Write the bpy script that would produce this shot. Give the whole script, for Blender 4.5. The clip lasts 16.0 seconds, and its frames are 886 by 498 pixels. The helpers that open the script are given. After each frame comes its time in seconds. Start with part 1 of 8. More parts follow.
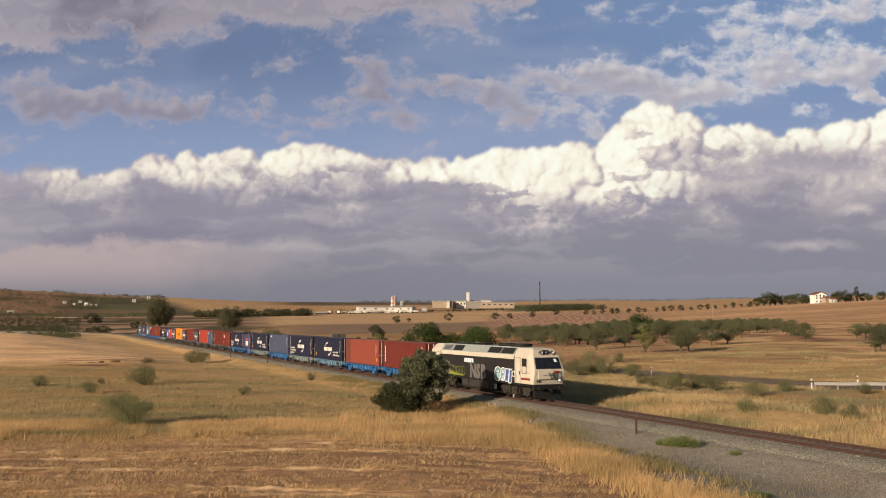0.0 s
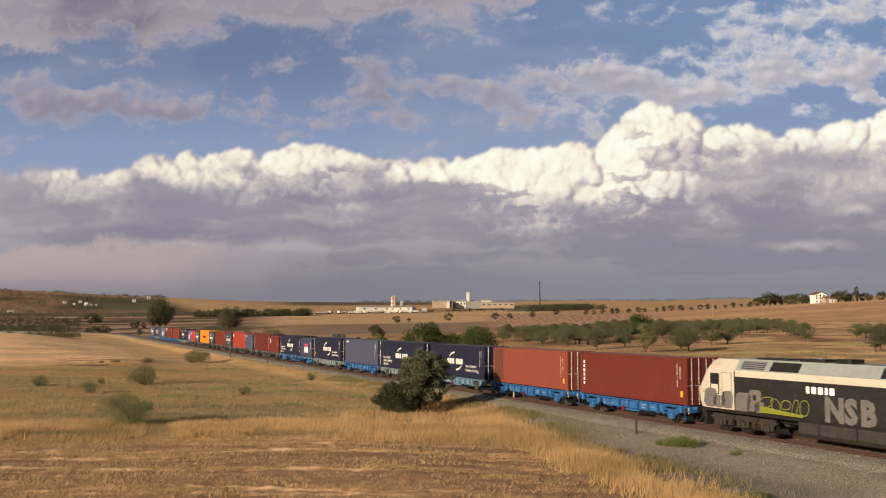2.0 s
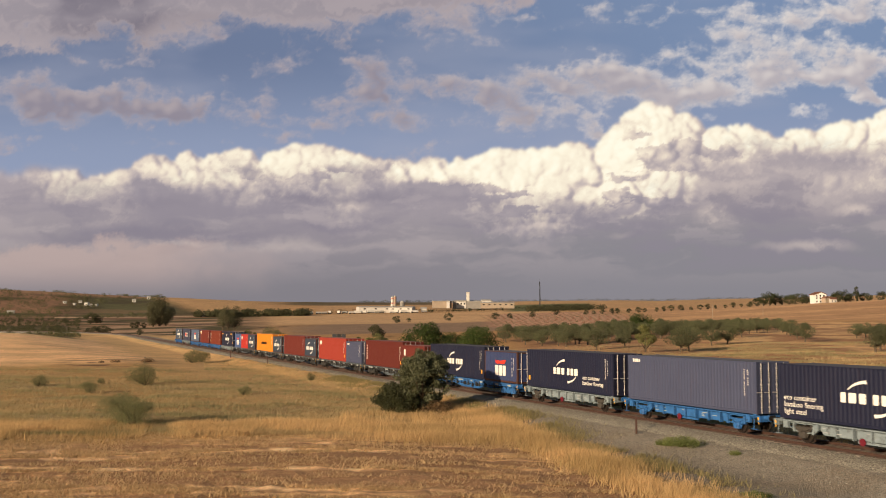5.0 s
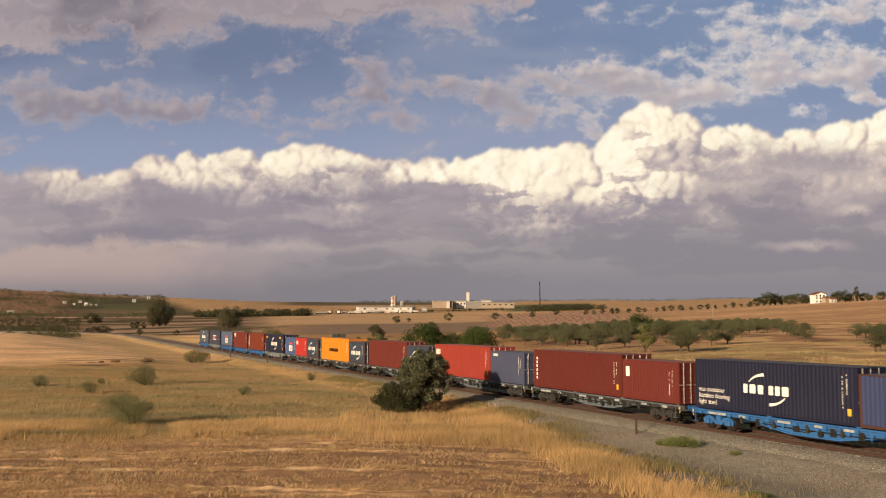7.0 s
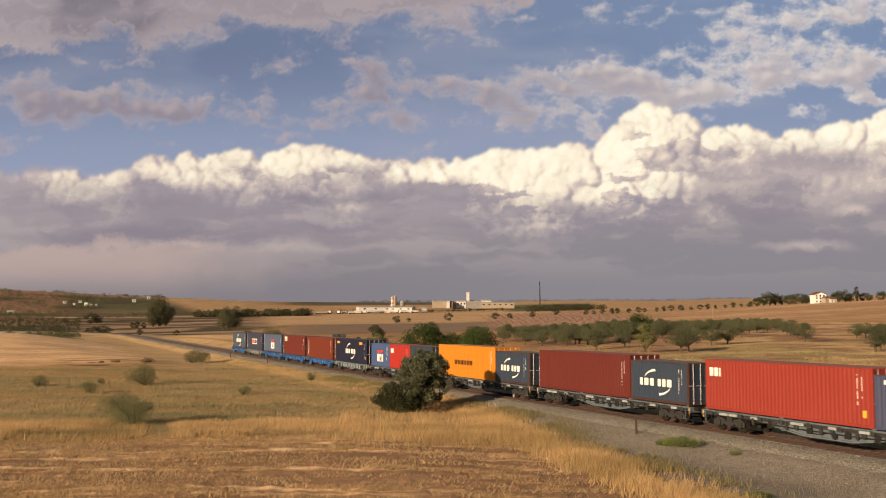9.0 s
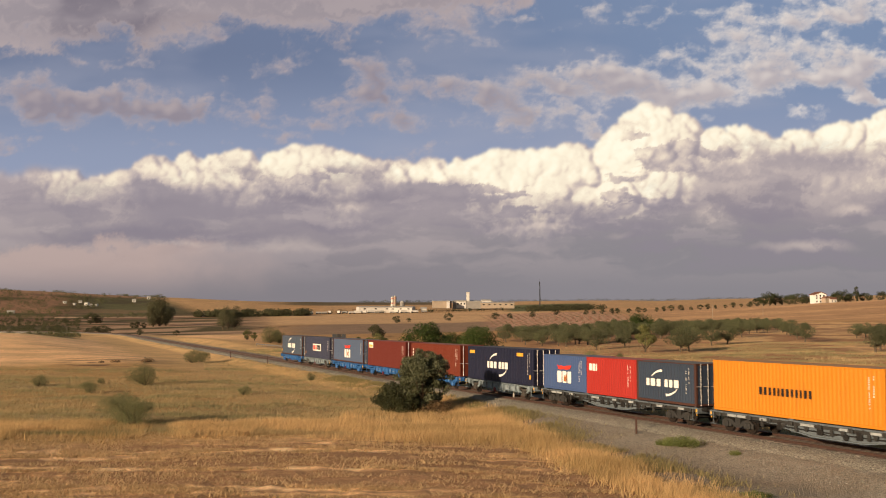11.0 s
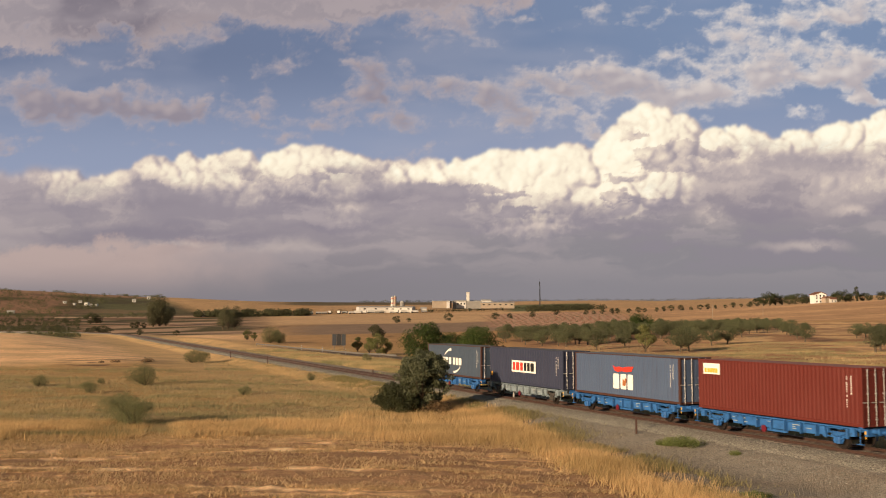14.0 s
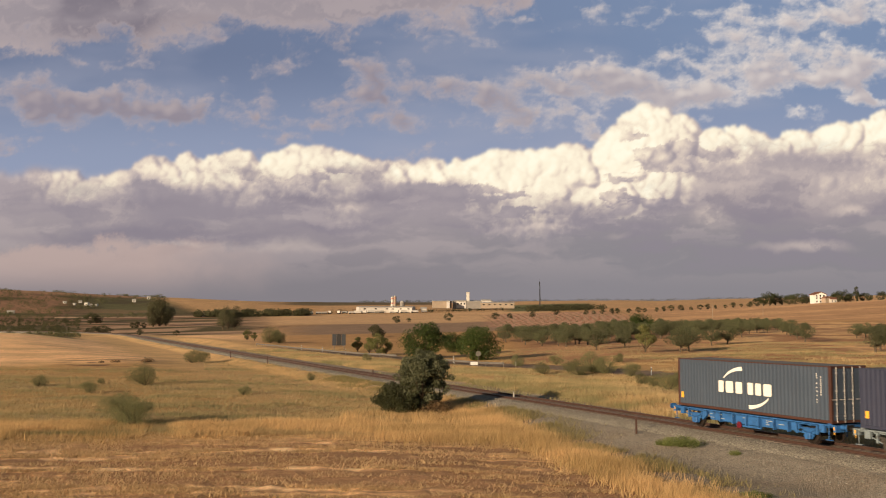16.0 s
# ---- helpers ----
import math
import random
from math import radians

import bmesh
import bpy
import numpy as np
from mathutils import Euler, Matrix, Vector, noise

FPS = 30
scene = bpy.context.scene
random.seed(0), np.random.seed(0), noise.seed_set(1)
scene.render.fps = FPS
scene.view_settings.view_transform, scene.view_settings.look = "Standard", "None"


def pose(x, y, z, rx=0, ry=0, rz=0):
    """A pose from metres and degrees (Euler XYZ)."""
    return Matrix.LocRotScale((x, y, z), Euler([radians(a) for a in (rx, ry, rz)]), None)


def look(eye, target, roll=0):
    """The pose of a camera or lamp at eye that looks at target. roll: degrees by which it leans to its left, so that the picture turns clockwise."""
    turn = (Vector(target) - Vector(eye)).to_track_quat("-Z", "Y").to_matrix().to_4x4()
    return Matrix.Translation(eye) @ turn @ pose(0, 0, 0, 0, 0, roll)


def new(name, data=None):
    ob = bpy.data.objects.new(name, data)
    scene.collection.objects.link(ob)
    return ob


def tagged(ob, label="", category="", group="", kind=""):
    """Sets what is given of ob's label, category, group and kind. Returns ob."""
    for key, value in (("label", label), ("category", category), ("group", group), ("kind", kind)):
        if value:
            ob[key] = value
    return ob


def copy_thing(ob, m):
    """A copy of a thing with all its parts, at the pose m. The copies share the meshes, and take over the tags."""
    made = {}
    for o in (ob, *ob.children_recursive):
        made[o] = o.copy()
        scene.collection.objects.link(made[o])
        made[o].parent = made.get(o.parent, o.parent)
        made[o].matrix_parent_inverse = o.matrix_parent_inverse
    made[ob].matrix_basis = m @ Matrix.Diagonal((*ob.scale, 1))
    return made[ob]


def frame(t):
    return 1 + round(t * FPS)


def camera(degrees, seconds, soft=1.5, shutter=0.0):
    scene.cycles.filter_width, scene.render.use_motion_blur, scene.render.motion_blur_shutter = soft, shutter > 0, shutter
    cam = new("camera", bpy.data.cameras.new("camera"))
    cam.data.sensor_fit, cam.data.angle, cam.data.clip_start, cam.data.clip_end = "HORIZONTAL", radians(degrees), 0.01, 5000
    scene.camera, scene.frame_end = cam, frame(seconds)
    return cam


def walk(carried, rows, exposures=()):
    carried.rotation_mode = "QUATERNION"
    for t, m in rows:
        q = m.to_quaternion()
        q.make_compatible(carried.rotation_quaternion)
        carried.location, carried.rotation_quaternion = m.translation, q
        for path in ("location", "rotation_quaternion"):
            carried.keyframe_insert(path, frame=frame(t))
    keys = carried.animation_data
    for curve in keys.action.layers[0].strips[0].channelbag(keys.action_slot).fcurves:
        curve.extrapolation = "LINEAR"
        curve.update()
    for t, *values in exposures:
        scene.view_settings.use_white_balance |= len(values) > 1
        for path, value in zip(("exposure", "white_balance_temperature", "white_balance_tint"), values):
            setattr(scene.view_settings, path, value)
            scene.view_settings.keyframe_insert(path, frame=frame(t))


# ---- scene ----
# Camera: it stands still on a bank, 5.7 m above the rails
EYE = Vector((0.0, 0.0, 5.74))
TILT = 4.602
cam = camera(49.71, 16.0, soft=1.0, shutter=0.15)
walk(cam, [(0.0, pose(*EYE, 90 + TILT)), (16.0, pose(*EYE, 90 + TILT))],
     # the white balance warms up in the first seconds
     exposures=[(0.0, 0.45, 5920, 8), (1.5, 0.45, 5950, 8), (2.5, 0.45, 6020, 8.5), (3.5, 0.45, 6120, 9), (4.2, 0.45, 6200, 9), (6.5, 0.45, 6500, 10), (16.0, 0.45, 6500, 10)])

# World and sun: a low warm afternoon sun from behind the left shoulder
SUN_EL, SUN_AZ = 13.5, (-0.67, -0.74)
world = bpy.data.worlds.new("sky")
scene.world = world
world.use_nodes = True
wn = world.node_tree
sky = wn.nodes.new("ShaderNodeTexSky")
sky.sky_type, sky.sun_disc = "NISHITA", False
sky.sun_elevation, sky.sun_rotation = radians(SUN_EL), math.atan2(SUN_AZ[0], SUN_AZ[1])
wn.links.new(sky.outputs[0], wn.nodes["Background"].inputs[0])
wn.nodes["Background"].inputs[1].default_value = 0.05
sun = new("sun", bpy.data.lights.new("sun", "SUN"))
sun.data.energy, sun.data.angle, sun.data.color = 5.0, radians(0.6), (1.0, 0.765, 0.52)
to_sun = Vector((SUN_AZ[0], SUN_AZ[1], 0)).normalized() * math.cos(radians(SUN_EL)) + Vector((0, 0, math.sin(radians(SUN_EL))))
sun.matrix_world = look(to_sun * 50, (0, 0, 0))


# ---- geometry helpers ----
def lin(r, g, b):
    """Linear colour from 0-255 display values."""
    return tuple(((c / 255 + 0.055) / 1.055) ** 2.4 if c > 10 else c / 3294 for c in (r, g, b))


class Geo:
    """A heap of vertices and faces that becomes one mesh."""

    def __init__(self):
        self.v, self.f, self.m = [], [], []

    def add(self, verts, faces, slot=0):
        n = len(self.v)
        self.v += [tuple(p) for p in verts]
        self.f += [tuple(i + n for i in f) for f in faces]
        self.m += [slot] * len(faces)
        return self

    def box(self, x0, x1, y0, y1, z0, z1, slot=0, c=0.0):
        """A box; c: width of the chamfer round its long upright edges."""
        if c:
            pl = [(x0 + c, y0), (x1 - c, y0), (x1, y0 + c), (x1, y1 - c), (x1 - c, y1), (x0 + c, y1), (x0, y1 - c), (x0, y0 + c)]
            return self.prism(pl, z0, z1, "z", slot)
        v = [(x, y, z) for z in (z0, z1) for x, y in ((x0, y0), (x1, y0), (x1, y1), (x0, y1))]
        return self.add(v, [(3, 2, 1, 0), (4, 5, 6, 7), (0, 1, 5, 4), (1, 2, 6, 5), (2, 3, 7, 6), (3, 0, 4, 7)], slot)

    def prism(self, outline, a, b, axis="y", slot=0):
        """An outline in the other two axes, pushed from a to b along axis."""
        put = {"x": lambda p, t: (t, p[0], p[1]), "y": lambda p, t: (p[0], t, p[1]), "z": lambda p, t: (p[0], p[1], t)}[axis]
        n = len(outline)
        v = [put(p, a) for p in outline] + [put(p, b) for p in outline]
        f = [tuple(range(n)), tuple(range(2 * n - 1, n - 1, -1))] + [(i, i + n, (i + 1) % n + n, (i + 1) % n) for i in range(n)]
        return self.add(v, f, slot)

    def tube(self, p, q, r0, r1=None, n=10, slot=0, caps=True):
        p, q, r1 = Vector(p), Vector(q), r0 if r1 is None else r1
        w = (q - p).normalized()
        u = w.orthogonal().normalized()
        t = w.cross(u)
        ring = [(math.cos(2 * math.pi * i / n), math.sin(2 * math.pi * i / n)) for i in range(n)]
        v = [p + (u * c + t * s) * r0 for c, s in ring] + [q + (u * c + t * s) * r1 for c, s in ring]
        f = [(i, (i + 1) % n, (i + 1) % n + n, i + n) for i in range(n)]
        if caps:
            f += [tuple(range(n - 1, -1, -1)), tuple(range(n, 2 * n))]
        return self.add(v, f, slot)

    def lathe(self, profile, n=16, axis="y", slot=0):
        """Turns (radius, along) pairs round an axis."""
        v, f = [], []
        for r, a in profile:
            for i in range(n):
                c, s = r * math.cos(2 * math.pi * i / n), r * math.sin(2 * math.pi * i / n)
                v.append({"y": (c, a, s), "z": (c, s, a), "x": (a, c, s)}[axis])
        k = len(profile)
        for j in range(k - 1):
            f += [(j * n + i, j * n + (i + 1) % n, (j + 1) * n + (i + 1) % n, (j + 1) * n + i) for i in range(n)]
        f += [tuple(range(n)), tuple(range(k * n - 1, (k - 1) * n - 1, -1))]
        return self.add(v, f, slot)


def mesh_of(name, geo, mats, smooth=False, bevel=0.0):
    me = bpy.data.meshes.new(name)
    me.from_pydata(geo.v, [], geo.f)
    bm = bmesh.new()
    bm.from_mesh(me)
    for f, s in zip(bm.faces, geo.m):
        f.material_index, f.smooth = s, smooth
    bmesh.ops.recalc_face_normals(bm, faces=bm.faces)
    if bevel:
        bmesh.ops.bevel(bm, geom=[e for e in bm.edges if len(e.link_faces) == 2 and e.calc_face_angle(0) > 0.5], offset=bevel, segments=1, affect="EDGES")
    bm.to_mesh(me)
    bm.free()
    for m in mats if isinstance(mats, (list, tuple)) else [mats]:
        me.materials.append(m)
    return me


def part(name, geo, material, parent, label="", smooth=False, bevel=0.0, at=None):
    """One mesh object under a thing or under a part."""
    ob = new(name, geo if isinstance(geo, bpy.types.Mesh) else mesh_of(name, geo, material, smooth, bevel))
    ob.parent = parent
    if at is not None:
        ob.matrix_basis = at
    return tagged(ob, label) if label else ob


def thing(name, label, category, group="", kind="", at=None):
    ob = new(name)
    ob.empty_display_size = 0.3
    if at is not None:
        ob.matrix_basis = at
    return tagged(ob, label, category, group, kind)


def quick_mesh(name, verts, faces, material, smooth=False):
    """A large mesh from arrays: verts n x 3, faces m x 3 or m x 4."""
    me = bpy.data.meshes.new(name)
    verts, faces = np.asarray(verts, np.float32), np.asarray(faces, np.int32)
    k = faces.shape[1]
    me.vertices.add(len(verts)), me.loops.add(faces.size), me.polygons.add(len(faces))
    me.vertices.foreach_set("co", verts.ravel())
    me.loops.foreach_set("vertex_index", faces.ravel())
    me.polygons.foreach_set("loop_start", np.arange(0, faces.size, k, dtype=np.int32))
    me.polygons.foreach_set("use_smooth", np.full(len(faces), smooth))
    me.update(calc_edges=True)
    me.validate()
    me.materials.append(material)
    return me


def vnoise(x, y, seed=0):
    """Smooth value noise from 0 to 1 on arrays."""
    xi, yi = np.floor(x).astype(np.int64), np.floor(y).astype(np.int64)
    fx, fy = x - xi, y - yi
    fx, fy = fx * fx * (3 - 2 * fx), fy * fy * (3 - 2 * fy)

    def h(a, b):
        n = (a * 374761393 + b * 668265263 + seed * 974634777) & 0x7FFFFFFF
        n = ((n ^ (n >> 13)) * 1274126177) & 0x7FFFFFFF
        return ((n ^ (n >> 16)) & 0xFFFF) / 65535.0
    a, b = h(xi, yi), h(xi + 1, yi)
    c, d = h(xi, yi + 1), h(xi + 1, yi + 1)
    return (a * (1 - fx) + b * fx) * (1 - fy) + (c * (1 - fx) + d * fx) * fy


def fbm(x, y, seed=0, octaves=4):
    t, amp, out = 0.0, 0.5, 0.0
    for k in range(octaves):
        out = out + amp * vnoise(x * 2 ** k, y * 2 ** k, seed + k)
        t, amp = t + amp, amp / 2
    return out / t


def ease(a, b, x):
    t = np.clip((x - a) / (b - a), 0, 1)
    return t * t * (3 - 2 * t)


# ---- materials ----
class Nodes:
    """Short hand for building a node tree."""

    def __init__(self, tree):
        self.t = tree

    def n(self, kind, **kw):
        node = self.t.nodes.new("ShaderNode" + kind)
        for k, v in kw.items():
            setattr(node, k, v)
        return node

    def put(self, value, socket):
        if isinstance(value, bpy.types.NodeSocket):
            self.t.links.new(value, socket)
        elif isinstance(value, (tuple, list)) and len(value) == 3 and socket.type == "RGBA":
            socket.default_value = (*value, 1)
        else:
            socket.default_value = value

    def math(self, op, a, b=0.0, c=0.0, clamp=False):
        node = self.n("Math", operation=op, use_clamp=clamp)
        for v, s in zip((a, b, c), node.inputs):
            self.put(v, s)
        return node.outputs[0]

    def vec(self, op, a, b=(0, 0, 0)):
        node = self.n("VectorMath", operation=op)
        self.put(a, node.inputs[0]), self.put(b, node.inputs[1])
        return node.outputs["Value" if op in ("LENGTH", "DISTANCE", "DOT_PRODUCT") else 0]

    def noise(self, vec, scale, detail=4.0, rough=0.55, warp=0.0):
        node = self.n("TexNoise")
        for v, s in zip((vec, scale, detail, rough), ("Vector", "Scale", "Detail", "Roughness")):
            self.put(v, node.inputs[s])
        node.inputs["Distortion"].default_value = warp
        return node.outputs["Fac"]

    def smooth(self, x, a, b, lo=0.0, hi=1.0):
        node = self.n("MapRange", interpolation_type="SMOOTHSTEP")
        for v, s in zip((x, a, b, lo, hi), node.inputs):
            self.put(v, s)
        return node.outputs[0]

    def mix(self, f, a, b, blend="MIX"):
        node = self.n("Mix", data_type="RGBA", blend_type=blend)
        self.put(f, node.inputs[0]), self.put(a, node.inputs[6]), self.put(b, node.inputs[7])
        return node.outputs[2]

    def bump(self, height, strength=0.3, distance=0.02):
        node = self.n("Bump")
        self.put(strength, node.inputs["Strength"]), self.put(distance, node.inputs["Distance"]), self.put(height, node.inputs["Height"])
        return node.outputs[0]


def material(name):
    m = bpy.data.materials.new(name)
    m.use_nodes = True
    return m, Nodes(m.node_tree), m.node_tree.nodes["Principled BSDF"]


def plain(name, color, rough=0.6, metal=0.0, var=0.25, scale=3.0, dirt=None, dirt_amount=0.35, bump=0.15, fine=25.0, spread=0.0, stretch=(1, 1, 1), spec=0.25):
    """A worn surface: large stains, fine grain, dirt in patches, slight relief; spread: difference from piece to piece."""
    m, k, b = material(name)
    co = k.n("TexCoord").outputs["Object"]
    if stretch != (1, 1, 1):
        co = k.vec("MULTIPLY", co, stretch)
    big, small = k.noise(co, scale, 5, 0.6), k.noise(co, fine, 3, 0.6)
    tone = k.math("MULTIPLY_ADD", k.math("ADD", big, k.math("MULTIPLY", small, 0.6)), 2 * var, 1 - 1.6 * var)
    if spread:
        tone = k.math("MULTIPLY", tone, k.math("MULTIPLY_ADD", k.n("ObjectInfo").outputs["Random"], 2 * spread, 1 - spread))
    c = k.mix(1.0, color, tone, "MULTIPLY")
    if dirt:
        c = k.mix(k.smooth(k.noise(co, scale * 1.7, 6, 0.65), 0.5, 0.75, 0.0, dirt_amount), c, dirt)
    k.put(c, b.inputs["Base Color"])
    k.put(k.math("MULTIPLY_ADD", small, 0.25, rough - 0.12, clamp=True), b.inputs["Roughness"])
    b.inputs["Metallic"].default_value, b.inputs["Specular IOR Level"].default_value = metal, spec
    if bump:
        k.put(k.bump(small, bump, 0.01), b.inputs["Normal"])
    return m


def paint(name, color, faded=0.25, rust=0.3):
    """Container paint: chalky, sun-bleached in patches, rust runs down from the seams."""
    m, k, b = material(name)
    co = k.n("TexCoord").outputs["Object"]
    runs = k.noise(k.vec("MULTIPLY", co, (2.2, 2.2, 0.22)), 1.6, 6, 0.7)
    big = k.noise(co, 0.7, 4, 0.6)
    fine = k.noise(co, 14.0, 4, 0.65)
    c = k.mix(k.math("MULTIPLY", big, faded), color, tuple(min(1, v * 1.6 + 0.03) for v in color))
    c = k.mix(k.smooth(runs, 0.5, 0.85, 0.0, rust), c, (0.07, 0.032, 0.02))
    c = k.mix(1.0, c, k.math("MULTIPLY_ADD", fine, 0.5, 0.75), "MULTIPLY")
    k.put(c, b.inputs["Base Color"])
    k.put(k.math("MULTIPLY_ADD", big, 0.3, 0.42), b.inputs["Roughness"])
    b.inputs["Specular IOR Level"].default_value = 0.18
    k.put(k.bump(fine, 0.08, 0.01), b.inputs["Normal"])
    return m


M_RAIL = plain("rusted_rail_steel", (0.07, 0.039, 0.03), 0.6, 0.3, 0.3, 2.0, (0.14, 0.068, 0.04))
M_RAILTOP = plain("worn_rail_head", (0.2, 0.13, 0.1), 0.45, 0.8, 0.15, 4.0)
M_BEDRUST = plain("rust_stained_stone", (0.078, 0.054, 0.043), 0.95, 0, 0.35, 1.5, (0.075, 0.052, 0.042), 0.5, 0.9, 14.0)
M_SLEEPER = plain("rust_stained_concrete", (0.15, 0.11, 0.088), 0.85, 0, 0.35, 4.0, (0.1, 0.05, 0.03), spread=0.2)


def gravel(name, dark, light, stain):
    """Crushed stone: single pebbles in many tones, with stains."""
    m, k, b = material(name)
    co = k.n("TexCoord").outputs["Object"]
    vor = k.n("TexVoronoi")
    k.put(co, vor.inputs["Vector"])
    vor.inputs["Scale"].default_value = 16.0
    tone = k.n("SeparateColor")
    k.put(vor.outputs["Color"], tone.inputs[0])
    c = k.mix(tone.outputs[0], dark, light)
    c = k.mix(k.smooth(k.noise(co, 0.8, 5, 0.6), 0.45, 0.72, 0.0, 0.5), c, stain)
    k.put(c, b.inputs["Base Color"])
    b.inputs["Roughness"].default_value, b.inputs["Specular IOR Level"].default_value = 0.95, 0.1
    k.put(k.bump(k.math("SUBTRACT", 1.0, vor.outputs["Distance"]), 0.8, 0.06), b.inputs["Normal"])
    return m


M_BALLAST = gravel("crushed_stone", (0.095, 0.085, 0.068), (0.34, 0.31, 0.25), (0.16, 0.125, 0.095))
M_BLACK = plain("sooty_black_steel", (0.0155, 0.0143, 0.0136), 0.65, 0.2, 0.4, 3.0, (0.0496, 0.0341, 0.0248))
M_WHEEL = plain("brake_dusted_wheel", (0.0341, 0.026, 0.0217), 0.55, 0.5, 0.35, 5.0, (0.062, 0.0372, 0.0248))
M_TREAD = plain("bright_wheel_tread", (0.35, 0.32, 0.3), 0.3, 1.0, 0.1, 5.0)
M_RUBBER = plain("black_rubber", (0.02, 0.02, 0.02), 0.85)
M_STEELGREY = plain("grey_steel", (0.3, 0.3, 0.3), 0.45, 0.6)
M_CHROME = plain("galvanised_rod", (0.45, 0.435, 0.42), 0.4, 0.55, 0.15)
M_CREAM = plain("white_lettering", (0.74, 0.705, 0.636), 0.6, 0, 0.1, 3.0)
M_DARKRED = plain("dark_red_stripe", (0.16, 0.025, 0.02), 0.5)
M_YELLOW = plain("yellow_plate", (0.72, 0.36, 0.04), 0.6)
M_REDPLATE = plain("red_plate", (0.62, 0.04, 0.025), 0.55)
M_GLASS = plain("dark_window_glass", (0.012, 0.014, 0.017), 0.12, 0, 0.1, 2.0, bump=0.0, spec=0.8)


# ---- sky backdrop: cumulus bank, rain haze and broken high cloud ----
SKY_FAR = 4200.0
SKY_UNIT = 16.9245 / SKY_FAR


def turned_noise(x, y, seed=0, octaves=6, rough=0.5):
    """Fractal noise from about 0 to 1 whose octaves are turned against each other."""
    t, amp, out = 0.0, 1.0, 0.0
    for k in range(octaves):
        out, t = out + amp * vnoise(x, y, seed + 7 * k), t + amp
        x, y, amp = 1.63 * x - 1.21 * y + 3.7, 1.21 * x + 1.63 * y - 1.9, amp * rough
    return out / t


def blur(a, n):
    """Soft average over neighbours, n times."""
    for _ in range(n):
        a = np.pad(a, 1, mode="edge")
        a = (a[:-2] + 2 * a[1:-1] + a[2:]) / 4
        a = (a[:, :-2] + 2 * a[:, 1:-1] + a[:, 2:]) / 4
    return a


def ovals(blobs, u, v, outer=1.5):
    """The sum of soft ovals: centre, half widths, weight."""
    return sum(amp * ease(outer, 0.0, np.hypot((u - cx) / rx, (v - cy) / ry)) for cx, cy, rx, ry, amp in blobs)


def heap_of_puffs(us, vs, U, V, top):
    """Depth of the cumulus heads towards the viewer: round puffs, each with smaller ones on its face."""
    rng = np.random.default_rng(8)
    big = []
    for _ in range(520):
        u, r = rng.uniform(us[0], us[-1]), rng.uniform(0.2, 0.46)
        big.append((u, float(np.interp(u, us, top)) + r + rng.random() ** 1.6 * 1.5 - 0.03, rng.normal(0, 0.16), r))
    levels = [big]
    for count, lo, hi, low, high in ((5, 0.4, 0.62, 0.5, 0.95), (5, 0.36, 0.6, 0.5, 1.0)):
        kids = []
        for u, v, z, r in levels[-1]:
            for _ in range(count):
                a, c = rng.uniform(0, 2 * math.pi), rng.uniform(low, high)
                q, e = r * rng.uniform(lo, hi), math.sqrt(1 - c * c * 0.9)
                kids.append((u + r * c * math.cos(a), v + r * c * math.sin(a) * 0.9, z + r * e * 0.9, q))
        levels.append(kids)
    deep = np.full(U.shape, -9.0)
    for level in levels:
        for u, v, z, r in level:
            t = float(np.interp(u, us, top))
            v = max(v, t + 0.8 * r)
            i0, i1 = np.searchsorted(vs, (v - r - 0.2, v + r + 0.2))
            j0, j1 = np.searchsorted(us, (u - r - 0.2, u + r + 0.2))
            if i1 - i0 < 2 or j1 - j0 < 2:
                continue
            q = r * r - (U[i0:i1, j0:j1] - u) ** 2 - (V[i0:i1, j0:j1] - v) ** 2
            deep[i0:i1, j0:j1] = np.maximum(deep[i0:i1, j0:j1], np.where(q > 0, z + 0.55 * (v - t) + np.sqrt(np.maximum(q, 0)), -9))
    return deep


